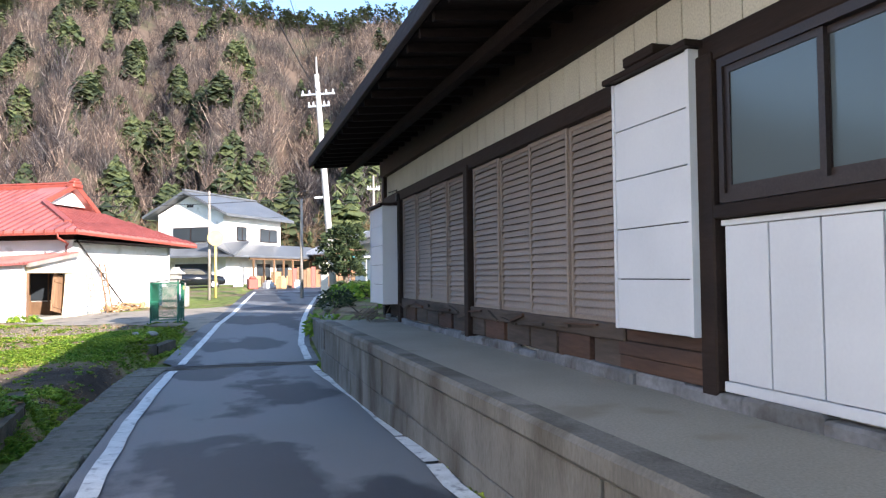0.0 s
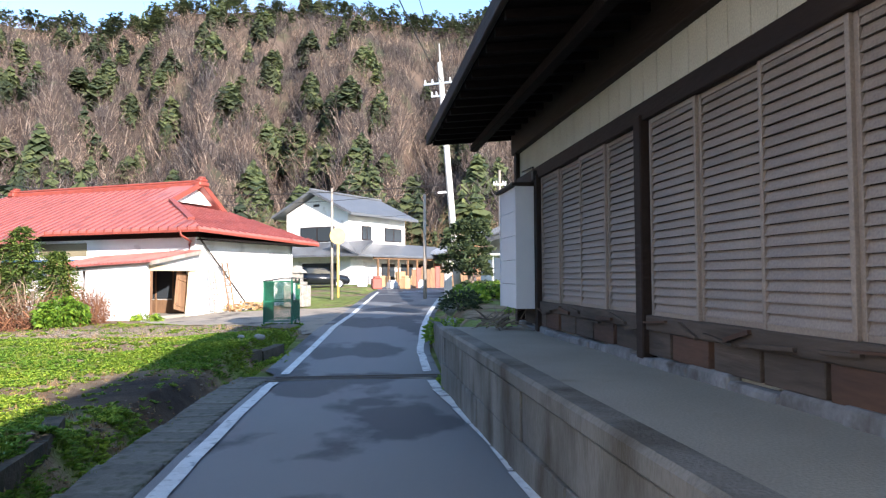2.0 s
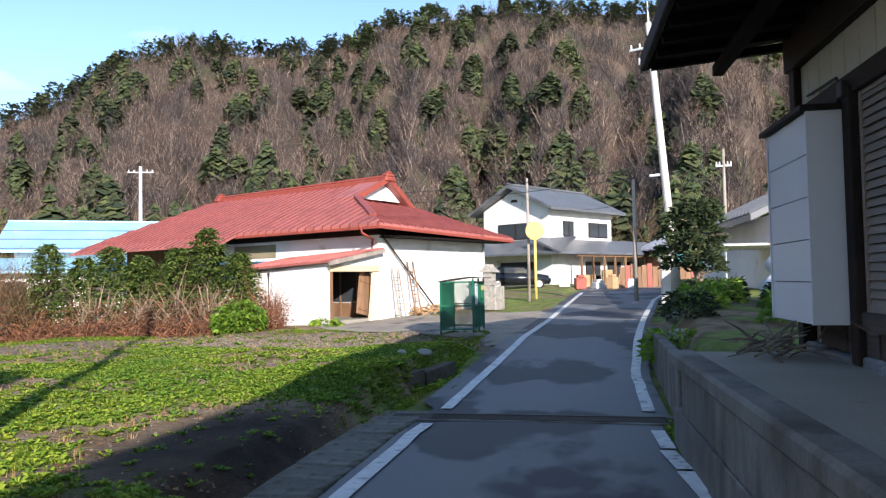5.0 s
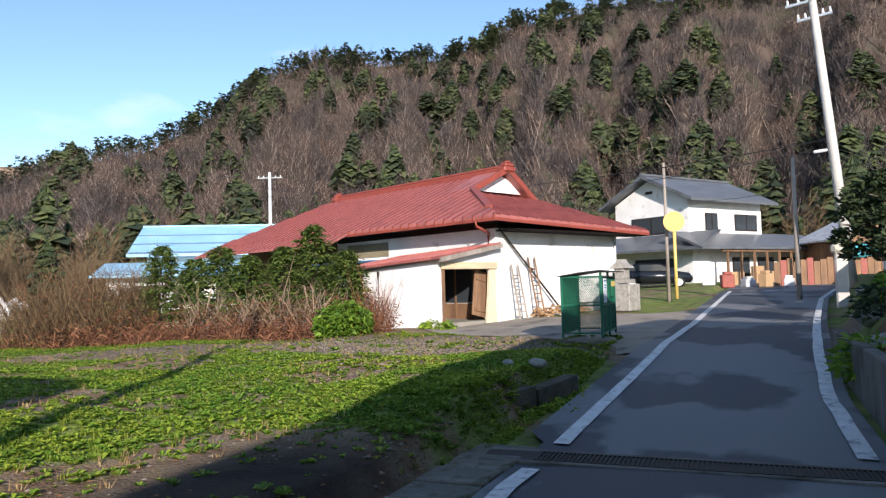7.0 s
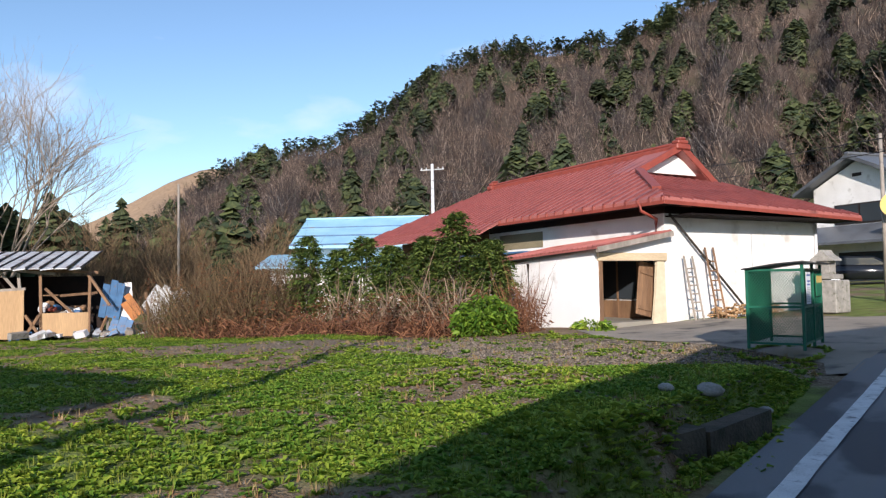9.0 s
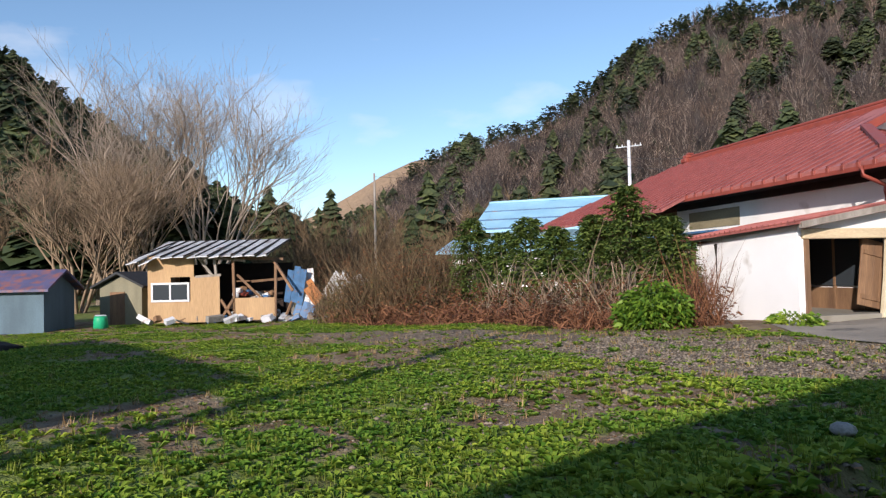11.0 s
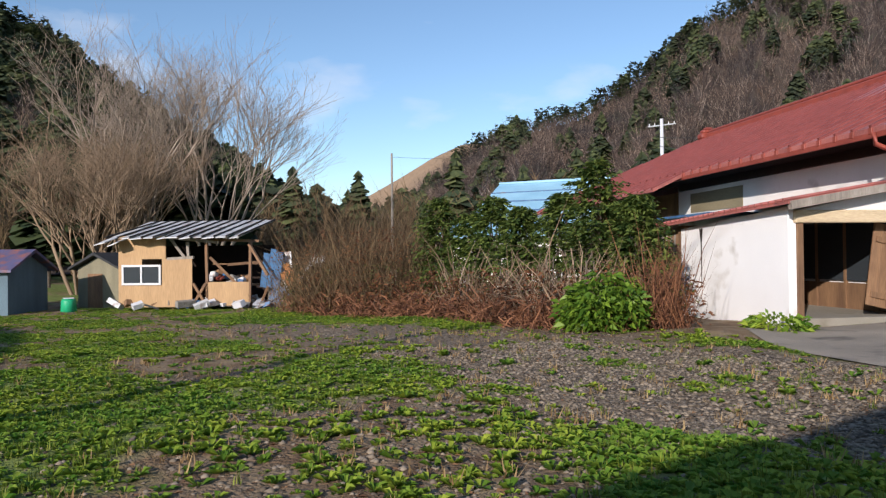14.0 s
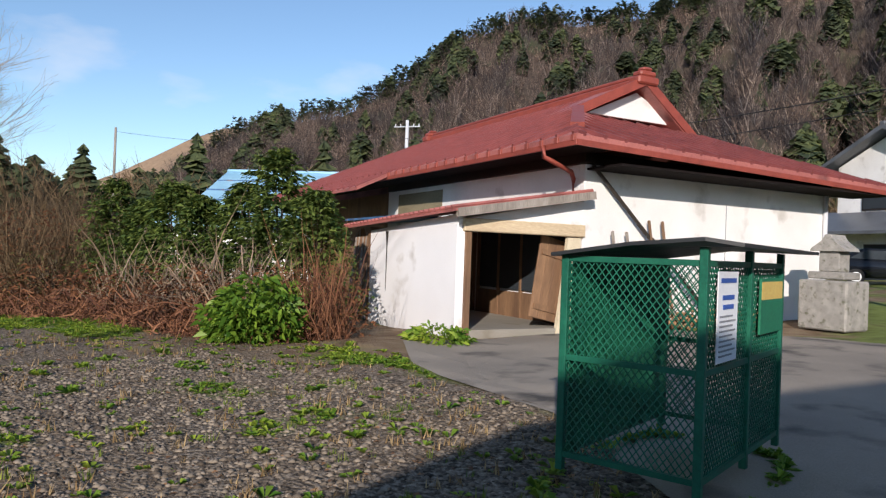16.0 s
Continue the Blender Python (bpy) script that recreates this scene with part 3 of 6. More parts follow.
for name, (sa, se, d0, d1, pw, a0, a1) in HILLS.items():
    azs, fs = np.arange(a0, a1 + 0.1, 0.6), np.concatenate([np.linspace(0, 1, 46), np.linspace(1.04, 1.5, 6)])
    A, F = np.meshgrid(azs, fs)
    X, Y, Z = hill(A, np.minimum(F, 1), sa, se, d0, d1, pw)
    a = np.radians(A)
    back = np.maximum(F - 1, 0)
    X, Y, Z = X - np.sin(a) * back * 300, Y + np.cos(a) * back * 300, Z * (1 - back * 1.9)
    Z = Z + (rng.random(Z.shape) - 0.5) * 2.0 * np.sin(np.pi * np.clip(F, 0, 1)) - 1.0
    i = np.arange(A.size).reshape(A.shape)
    ob = raw(name, np.stack([X, Y, Z], -1).reshape(-1, 3), np.stack([i[:-1, :-1], i[1:, :-1], i[1:, 1:], i[:-1, 1:]], -1).reshape(-1, 4), FARSOIL if name == "far_hillside" else HILLSOIL, "steep wooded hillside under brown leaf litter", "hill", kind="structure")
    ob.data.polygons.foreach_set("use_smooth", [True] * len(ob.data.polygons))


# ---- trees of the hills ----
def needle_tree(layers=9, per=9, seed=1, droop=0.25, bottom=0.12):
    """A conifer one unit high: a thin stem and whorls of broad, drooping, ragged sprays."""
    r = np.random.default_rng(seed)
    v, f = [(-0.012, 0, 0), (0.012, 0, 0), (0, 0, 0.9)], [(0, 1, 2)]
    for i in range(layers):
        t = i / (layers - 1)
        z, reach = bottom + (1 - bottom) * t * 0.96, (0.24 * (1 - t) ** 0.65 * min(1, 0.45 + 2.5 * t) + 0.02) * (0.75 + 0.5 * r.random())
        for k in range(per):
            a = math.tau * (k + r.random()) / per
            q, zz = reach * (0.6 + 0.7 * r.random()), z + 0.05 * (r.random() - 0.5)
            w = 0.05 + 0.35 * q
            dx, dy = math.cos(a), math.sin(a)
            b = len(v)
            v += [(0, 0, zz + 0.06), (dx * q * 0.6 - dy * w, dy * q * 0.6 + dx * w, zz), (dx * q, dy * q, zz - droop * q), (dx * q * 0.6 + dy * w, dy * q * 0.6 - dx * w, zz - 0.01)]
            f += [(b, b + 1, b + 2), (b, b + 2, b + 3)]
    return np.array(v, dtype=float), np.array(f)


def bare_tree(stems=5, twigs=60, seed=1, spread=0.3, thick=0.012):
    """A leafless tree one unit high: stems and a haze of thin rising twigs, each a long sliver."""
    r = np.random.default_rng(seed)
    v, f = [], []

    def sliver(p, q, w):
        p, q = np.array(p), np.array(q)
        d = q - p
        s = np.cross(d, r.normal(size=3))
        s = s / (np.linalg.norm(s) + 1e-9) * w
        b = len(v)
        v.extend([p - s, p + s, q])
        f.append((b, b + 1, b + 2))

    for _ in range(stems):
        a, lean = r.random() * math.tau, spread * (0.3 + r.random())
        top = np.array([math.cos(a) * lean, math.sin(a) * lean, 0.65 + 0.35 * r.random()])
        sliver((0, 0, 0), top, thick)
        for _ in range(twigs // stems):
            t = 0.3 + 0.65 * r.random()
            p = top * t
            b2 = a + (r.random() - 0.5) * 3.4
            out = (0.07 + 0.17 * r.random()) * (1.25 - t * 0.5)
            sliver(p, p + np.array([math.cos(b2) * out * 0.7, math.sin(b2) * out * 0.7, out * (0.5 + r.random())]), thick * 0.38)
    return np.array(v, dtype=float), np.array(f)


def clump(az, f):
    return np.sin(az * 0.8 + 3.1 * np.sin(f * 6.0 + az * 0.21)) * np.sin(f * 15 + 2.2 * np.sin(az * 0.5)) + 0.5 * np.sin(az * 3.1 + f * 23)


def wood(name, hillname, count, green_share, material_green, material_bare, size_green, size_bare):
    sa, se, d0, d1, pw, a0, a1 = HILLS[hillname]
    az, fr = a0 + (a1 - a0) * rng.random(count), rng.random(count) ** 0.8
    x, y, z = hill(az, fr, sa, se, d0, d1, pw)
    p = np.stack([x, y, z - 1.2], -1)
    is_green = clump(az, fr) + rng.normal(0, 0.28, count) > np.quantile(clump(az, fr), 1 - green_share)
    greens, bares = [], []
    for s in range(4):
        sel = is_green & (np.arange(count) % 4 == s)
        tv, tf = needle_tree(8 + s, 8, s, droop=0.9 - 0.1 * s, bottom=0.1 + 0.1 * s)
        greens.append(scatter(tv, tf, p[sel], rng.random(sel.sum()) * 6.28, size_green * (0.5 + 0.8 * rng.random(sel.sum())), 1.1 + 0.9 * rng.random(sel.sum())))
        sel = ~is_green & (np.arange(count) % 4 == s)
        tv, tf = bare_tree(3 + s, 66, s + 9, thick=0.011)
        bares.append(scatter(tv, tf, p[sel], rng.random(sel.sum()) * 6.28, size_bare * (0.6 + 0.7 * rng.random(sel.sum())), 0.9 + 0.7 * rng.random(sel.sum())))
    raw(name + "_evergreens", *join(greens), material_green, "dark evergreen trees scattered over the hillside", "trees")
    raw(name + "_bare_trees", *join(bares), material_bare, "leafless brown trees covering the hillside", "trees")


wood("hillside", "hillside", 16500, 0.075, HILLPINE, HILLTWIG, 8.2, 7.2)
wood("west_hillside", "west_hillside", 4600, 0.34, HILLPINE, HILLTWIG, 10.0, 7.0)
# pines standing along the skyline: bare leaning stems under flat, open, ragged crowns
def ridge_pine(seed):
    r = np.random.default_rng(seed)
    lean = r.normal(0, 0.05, 2)
    v, f = [(-0.016, 0, 0), (0.016, 0, 0), (lean[0], lean[1], 0.95)], [(0, 1, 2)]
    for tier in range(6):
        z = 0.48 + 0.1 * tier + 0.04 * r.random()
        for k in range(4):
            a, reach = r.random() * math.tau, (0.12 + 0.2 * r.random()) * (1.15 - 0.14 * tier)
            c = np.array([lean[0] * z + math.cos(a) * reach, lean[1] * z + math.sin(a) * reach, z + 0.05 * r.normal()])
            for _ in range(4):
                o, w = c + r.normal(0, 0.035, 3), 0.04 + 0.04 * r.random()
                b, q = len(v), r.random() * math.tau
                v += [tuple(o + np.array([math.cos(q + u) * w, math.sin(q + u) * w, 0.03 * r.normal()])) for u in (0, 2.1, 4.2)]
                f += [(b, b + 1, b + 2)]
    return np.array(v, dtype=float), np.array(f)


crest = []
for hillname in ("hillside", "west_hillside"):
    sa, se, d0, d1, pw, a0, a1 = HILLS[hillname]
    for s in range(4):
        m = 130
        az = (a0 + (55 - a0) * rng.random(m)) if hillname == "hillside" else 73 + 50 * rng.random(m)
        x, y, z = hill(az, 0.90 + 0.10 * rng.random(m), sa, se, d0, d1, pw)
        tv, tf = ridge_pine(s + 60)
        crest.append(scatter(tv, tf, np.stack([x, y, z - 2], -1), rng.random(m) * 6.28, 6.5 + 4.5 * rng.random(m), 1.0 + 0.5 * rng.random(m)))
raw("skyline_pines", *join(crest), HILLPINE, "dark pines standing along the crest of the hills", "trees")


# ---- the shuttered house by the lane ----
HOUSE = pose(3.07, 8.76, 0, 0, 0, 3.03)   # x into the house, y along its front, z up from the datum
house = thing("shuttered_house", "old timber house with closed shutters above a concrete terrace", "house", HOUSE)
A0, A1 = -14.0, 5.25
TER = 1.0
# core walls behind the boarding
part("wall", boxes((0.06, 7.0, A0, A1, TER - 0.6, 4.0)), CREAM, house, "cream boarded wall")
part("sill_beam", boxes((-0.05, 0.06, -3.9, A1 + 0.05, 1.30, 1.44), bevel=0.012), ROTWOOD, house, "rotten dark sill beam")
part("lintel", boxes((-0.06, 0.06, A0, A1 + 0.06, 3.24, 3.42), bevel=0.01), DARKWOOD, house)
bm = bmesh.new()
for k in range(28):
    y = A1 - k * 0.62
    d, h = 0.05 + 0.05 * random.random(), 1.045 + 0.05 * random.random()
    box(bm, -d, 0.06, y - 0.63, y, 0.94, h, bevel=0.02)
part("plinth", bm, MORTAR, house, "rough grey mortar plinth")
for k in range(16):
    y = 3.6 - k * 0.47 + random.uniform(-0.15, 0.15)
    bm = bmesh.new()
    beam(bm, (-0.065, y, 1.33 + random.uniform(-0.05, 0.09)), (-0.085, y + random.uniform(0.25, 0.6), 1.34 + random.uniform(-0.06, 0.08)), 0.03, random.uniform(0.015, 0.04))
    part("splinter", bm, ROTWOOD if k % 3 else DARKBOARD, house)
for k in range(13):
    y = 4.5 - k * 0.68
    part("skirting_board", boxes((-0.015 - 0.008 * (k % 3), 0.06, y - 0.31, y + 0.31, 1.08, 1.30), bevel=0.006), (ROTWOOD, ROTWOOD, DARKBOARD)[k % 3], house)
for y in (3.82, -0.04, -5.0):
    part("post", boxes((-0.085, 0.06, y - 0.08, y + 0.08, TER, 3.3), bevel=0.012), DARKWOOD, house)
part("post", boxes((-0.03, 0.06, -3.93, -3.77, 1.3, 3.3), bevel=0.012), DARKWOOD, house)
for k in range(3):
    part("skirting_board", boxes((-0.03 - 0.012 * (k % 2), 0.06, -4.92, -3.8, 1.085 + 0.115 * k, 1.195 + 0.115 * k), bevel=0.006), DARKBOARD, house, "dark brown weathered board")
part("corner_post", boxes((-0.07, 0.08, A1 - 0.12, A1 + 0.05, TER, 3.9), bevel=0.012), DARKWOOD, house)
for k in range(62):
    y = A1 - 0.16 - k * 0.31
    part("frieze_board", boxes((0.0, 0.06, y - 0.148, y + 0.148, 3.42, 3.86), bevel=0.004), CREAM, house)
part("wall_plate", boxes((-0.1, 0.1, A0, A1 + 0.1, 3.84, 4.27), bevel=0.01), DARKWOOD, house)
# slatted shutters, four to a bay
slat = mesh_of(prism(bmesh.new(), [(0.018, -0.026), (-0.024, -0.034), (-0.016, -0.022), (0.004, 0.036), (0.018, 0.036)], -0.415, 0.415), "slat", SHUTTER)
stile = mesh_of(boxes((-0.026, 0.02, -0.02, 0.02, 1.44, 3.24), bevel=0.004), "stile", SHUTTER)
for bay, depth in ((1.92, 0.0), (-1.98, 0.0)):
    for k in range(4):
        y = bay + 1.35 - k * 0.9
        sh = thing("shutter", "closed taupe slatted storm shutter", "shutter", HOUSE @ pose(0.008 + 0.03 * (k % 2), y, 0), group="storm shutters")
        for s in (-0.432, 0.432):
            part("stile", stile, None, sh).location.y = s
        for z in (1.44, 3.2):
            part("rail", boxes((-0.02, 0.02, -0.41, 0.41, z, z + 0.04)), SHUTTER, sh)
        part("backing", boxes((0.02, 0.028, -0.43, 0.43, 1.44, 3.24)), DARKWOOD, sh)
        for i in range(24):
            part("slat", slat, None, sh).location.z = 1.515 + i * 0.0725


def shutter_case(name, y0, y1, x0, z0, z1, count):
    """The box that shutters slide into: white boards with a dark cap."""
    b = thing(name, "white boarded shutter case fixed to the wall", "shutter case", HOUSE, group="shutter cases")
    h = (z1 - z0) / count
    for i in range(count):
        part("board", boxes((x0, x0 + 0.03, y0 + 0.03, y1 - 0.03, z0 + h * i + 0.004, z0 + h * (i + 1) - 0.004), bevel=0.003), WHITE, b)
    for e in (y0, y1 - 0.032):
        part("edge", boxes((x0 - 0.012, 0.0, e, e + 0.032, z0, z1), bevel=0.003), WHITE, b)
    part("backing", boxes((x0 + 0.03, -0.001, y0 + 0.032, y1 - 0.032, z0, z1)), DARKWOOD, b)
    part("cap", boxes((x0 - 0.07, 0.02, y0 - 0.05, y1 + 0.05, z1 + 0.003, z1 + 0.05), bevel=0.006), DARKWOOD, b, "dark timber cap")


shutter_case("shutter_case", -4.93, -3.93, -0.13, 1.42, 3.36, 5)
shutter_case("shutter_case", 3.95, 5.15, -0.34, 1.32, 3.15, 5)
part("ledge_box", boxes((-0.2, -0.02, -4.6, -4.2, 3.42, 3.5), bevel=0.01), DARKWOOD, house)
# boarded dado and windows of the near room
for k in range(12):
    y = -5.12 - k * 0.39
    part("dado_board", boxes((-0.03, 0.05, y - 0.378, y, 1.16, 2.15), bevel=0.004), WHITE, house)
part("dado_backing", boxes((0.052, 0.058, A0, -5.1, 1.1, 2.2)), DARKWOOD, house)
part("dado_trim", boxes((-0.045, 0.05, A0, -5.1, 1.09, 1.155), (-0.045, 0.05, A0, -5.1, 2.153, 2.19), bevel=0.004), WHITE, house)
part("window_ledge", boxes((-0.09, 0.05, A0, -5.08, 2.2, 2.29), bevel=0.008), DARKWOOD, house)
for k in range(4):
    y = -5.1 - k * 1.7
    w = thing("window", "sliding window with frosted glass in a brown metal frame", "window", HOUSE @ pose(0, y, 0), group="front windows")
    part("window_frame", boxes((-0.05, 0.05, -0.05, 0.0, 2.3, 3.24), (-0.05, 0.05, -1.66, -1.61, 2.3, 3.24), (-0.05, 0.05, -1.61, -0.05, 3.18, 3.24), (-0.05, 0.05, -1.61, -0.05, 2.3, 2.36)), FRAMEALU, w)
    for s, d in ((-0.05, -0.03), (-0.81, 0.0)):
        sash = part("sash", boxes((d, d + 0.028, s - 0.8, s - 0.755, 2.36, 3.18), (d, d + 0.028, s - 0.045, s, 2.36, 3.18), (d, d + 0.028, s - 0.755, s - 0.045, 2.36, 2.41), (d, d + 0.028, s - 0.755, s - 0.045, 3.135, 3.18)), FRAMEALU, w)
        part("pane", boxes((d + 0.01, d + 0.016, s - 0.755, s - 0.045, 2.41, 3.135)), FROST, sash)

# roof with deep eaves
EX, EZ, SL, END = -1.47, 4.12, 0.42, 5.75
bm = bmesh.new()
prism(bm, [(EX, EZ + 0.03), (3.5, EZ + 0.03 + SL * (3.5 - EX)), (8.6, EZ + 0.03), (8.6, EZ + 0.17), (3.5, EZ + 0.19 + SL * (3.5 - EX)), (EX, EZ + 0.17)], A0, END)
part("roof", bm, GREYROOF, house, "dark weathered roof covering")
part("soffit", prism(bmesh.new(), [(EX + 0.06, EZ), (0.05, EZ + 0.02 + SL * 0.4), (0.05, EZ + 0.05 + SL * 0.4), (EX + 0.06, EZ + 0.028)], A0, END - 0.05), SOFFITWOOD, house, "dark eave boards")
part("fascia", boxes((EX - 0.03, EX + 0.03, A0, END + 0.02, EZ - 0.03, EZ + 0.15), bevel=0.008), DARKWOOD, house)
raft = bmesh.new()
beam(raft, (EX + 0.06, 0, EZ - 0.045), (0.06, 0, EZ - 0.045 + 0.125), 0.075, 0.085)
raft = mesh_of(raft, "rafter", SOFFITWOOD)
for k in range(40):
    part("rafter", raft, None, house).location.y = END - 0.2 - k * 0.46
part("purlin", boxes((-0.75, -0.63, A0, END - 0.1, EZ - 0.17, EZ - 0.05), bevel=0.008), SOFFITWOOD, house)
part("bargeboard", prism(bmesh.new(), [(EX - 0.03, EZ - 0.05), (3.5, EZ + SL * (3.5 - EX) - 0.05), (8.6, EZ - 0.05), (8.6, EZ + 0.17), (3.5, EZ + 0.2 + SL * (3.5 - EX)), (EX - 0.03, EZ + 0.17)], END, END + 0.04), DARKWOOD, house)
part("gable_wall", prism(bmesh.new(), [(0.06, 4.0), (7.0, 4.0), (3.5, 4.0 + SL * 3.3)], A1 - 0.2, A1), CREAM, house)
bm = bmesh.new()
tube(bm, [(-0.02, 4.9, 3.5), (-0.04, 4.1, 3.46), (-0.05, 3.95, 3.3), (-0.05, 3.9, 3.05)], 0.012, sides=6)
box(bm, -0.12, -0.02, 3.78, 3.9, 3.22, 3.36, bevel=0.01)
part("cable", bm, WIRE, house, "black cable and clamp")

# terrace with its retaining wall
part_terrace = thing("terrace", "concrete terrace raised on a stained retaining wall", "terrace", HOUSE)
part("deck", boxes((-1.26, 0.1, A0, 5.1, 0.86, 0.985), bevel=0.012), TERRACE, part_terrace, "pale worn concrete deck")
for k in range(11):
    y = 5.15 - k * 1.75
    part("wall_block", boxes((-1.34 - 0.012 * (k % 2), -1.1, y - 1.745, y, -0.3, 0.42), bevel=0.008), CONCRETE, part_terrace)
    part("wall_block", boxes((-1.325 - 0.01 * (k % 3), -1.1, y - 2.2, y - 0.46, 0.425, 0.84), bevel=0.008), CONCRETE, part_terrace)
part("coping", boxes((-1.37, -1.12, A0, 5.16, 0.845, 1.0), bevel=0.03), CONCRETE, part_terrace, "mossy rounded coping")
part("end_wall", boxes((-1.3, 0.6, 5.1, 5.25, -0.3, 0.9), bevel=0.015), CONCRETE, part_terrace)
# dry branches dumped on the terrace end
pile = thing("branch_pile", "heap of dry broken branches on the terrace", "branches", HOUSE)
for k in range(46):
    a, r0 = random.uniform(0, 6.28), random.uniform(0.05, 0.5)
    p = Vector((-0.55 + math.cos(a) * r0 * 0.8, 4.5 + math.sin(a) * r0, 1.0 + random.uniform(0.01, 0.16)))
    d = Vector((random.uniform(-1, 1), random.uniform(-1, 1), random.uniform(-0.12, 0.4))).normalized() * random.uniform(0.2, 0.5)
    part("branch", tube(bmesh.new(), [p, p + d * 0.5 + Vector((0, 0, 0.02)), p + d], random.uniform(0.008, 0.02), 0.004, sides=5), BARK, pile)

# low planter walls beyond the terrace
plant_wall = thing("garden_wall", "low concrete garden wall beside the lane", "wall", pose(0, 0, 0))
part("wall_front", boxes((1.62, 1.78, 15.2, 21.4, -0.1, 0.75), bevel=0.015), CONCRETE, plant_wall)
part("wall_return", boxes((1.62, 4.0, 15.0, 15.16, -0.1, 0.8), bevel=0.015), CONCRETE, plant_wall)

# the tall house south of the yard that shades part of it
south = thing("roadside_house", "two-storey plastered house on the south side of the yard", "house", pose(-2.35, 5.3, 0))
part("wall", boxes((-10.5, 0, -9.5, 0, 0, 4.9)), PLASTER, south)
part("gable", prism(bmesh.new(), [(-9.5, 4.9), (0, 4.9), (-4.75, 6.6)], -10.5, 0, axis="x"), PLASTER, south)
part("roof", prism(bmesh.new(), [(-10.2, 4.75), (-4.75, 6.7), (0.0, 4.95), (0.0, 5.1), (-4.75, 6.85), (-10.2, 4.9)], -10.8, 0.0, axis="x"), GREYROOF, south)


# ---- the red-roofed house ----
RED = pose(-7.1, 30.8, 0, 0, 0, -23.77)   # x east along the ridge, y to the back, house from x = -18 to 0
red = thing("red_roofed_house", "old white plastered house with a faded red metal roof", "house", RED)
D = 7.0
part("east_wall", boxes((-0.16, 0.0, 0.0, D, 0.0, 3.62), bevel=0.01), PLASTER, red)
part("front_wall", boxes((-8.8, -0.16, 0.0, 0.15, 0.0, 3.62)), PLASTER, red)
part("west_front_wall", boxes((-17.6, -8.95, 0.5, 0.65, 0.0, 3.5)), OLDWOOD, red, "brown boarded recessed wall")
part("recess_wall", boxes((-8.95, -8.8, 0.0, 0.65, 0.0, 3.62)), PLASTER, red)
part("back_wall", boxes((-17.6, -0.16, D - 0.15, D, 0.0, 3.5)), PLASTER, red)
part("west_wall", boxes((-17.6, -17.45, 0.65, D - 0.15, 0.0, 3.5)), PLASTER, red)
part("upper_opening", boxes((-8.2, -5.55, -0.02, 0.01, 2.75, 3.3), bevel=0.004), mat("bleached_board", (0.25, 0.21, 0.13), (0.19, 0.16, 0.10), scale=3, stretch=(0.2, 1, 1)), red, "bleached board across an upper opening")
part("eave_beam", boxes((-8.8, 0.12, -0.1, 0.05, 3.42, 3.62), bevel=0.01), DARKWOOD, red)
part("east_eave_beam", boxes((-0.03, 0.09, -0.1, D, 3.42, 3.62), bevel=0.01), DARKWOOD, red)

# hipped lower roof and gabled top: eaves line, hip break line and ridge
EVF, EVB, RY, RZ = -0.95, 7.95, 4.4, 6.08
ZF, ZB, XE, XW = 3.66, 3.42, 0.95, -18.6
XG, XGW = -3.62, -14.9


def roof_z(y):
    return ZF + (RZ - ZF) * (y - EVF) / (RY - EVF) if y <= RY else ZB + (RZ - ZB) * (EVB - y) / (EVB - RY)


T = 0.09
hip = 3.25
yh, zh = EVF + hip, roof_z(EVF + hip)
VX = XG + 0.42
bm = bmesh.new()
outline = [(XW, EVF), (XE, EVF), (VX, yh), (VX, RY), (XW + 3.0, RY)]
a = [bm.verts.new((x, y, roof_z(y))) for x, y in outline]
b = [bm.verts.new((x, y, roof_z(y) + T)) for x, y in outline]
bm.faces.new(a[::-1]), bm.faces.new(b)
for i in range(5):
    bm.faces.new((a[i], a[(i + 1) % 5], b[(i + 1) % 5], b[i]))
part("roof_front", bm, REDROOF, red)
yb = 2 * RY - yh
zb = roof_z(yb)
bmf = bmesh.new()
# east hip slope, reaching under the gable
for quad in (((XE, EVF, ZF), (XE, EVB, ZB), (VX, yb, zb), (VX, yh, zh)), ((VX, yh + 0.02, zh - 0.01), (VX, yb - 0.02, zb - 0.01), (XG - 0.25, yb - 0.3, zb + 0.16), (XG - 0.25, yh + 0.3, zh + 0.16))):
    a = [bmf.verts.new(p) for p in quad]
    b = [bmf.verts.new((x, y, z + T)) for x, y, z in quad]
    bmf.faces.new(a[::-1]), bmf.faces.new(b)
    for i in range(4):
        bmf.faces.new((a[i], a[(i + 1) % 4], b[(i + 1) % 4], b[i]))
part("roof_east_hip", bmf, REDROOF, red)
bmb = bmesh.new()
for quad in (((XE, EVB, ZB), (XW, EVB, ZB), (XW + 3.0, RY, RZ), (VX, RY, RZ), (VX, yb, zb))[:5], ((XW, EVB, ZB), (XW, EVF, ZF), (XW + 3.0, RY - 0.1, RZ - 0.05), (XW + 3.0, RY, RZ - 0.05))):
    a = [bmb.verts.new(p) for p in quad]
    b = [bmb.verts.new((x, y, z + T)) for x, y, z in quad]
    c = len(quad)
    bmb.faces.new(a[::-1]), bmb.faces.new(b)
    for i in range(c):
        bmb.faces.new((a[i], a[(i + 1) % c], b[(i + 1) % c], b[i]))
part("roof_back", bmb, REDROOF, red)
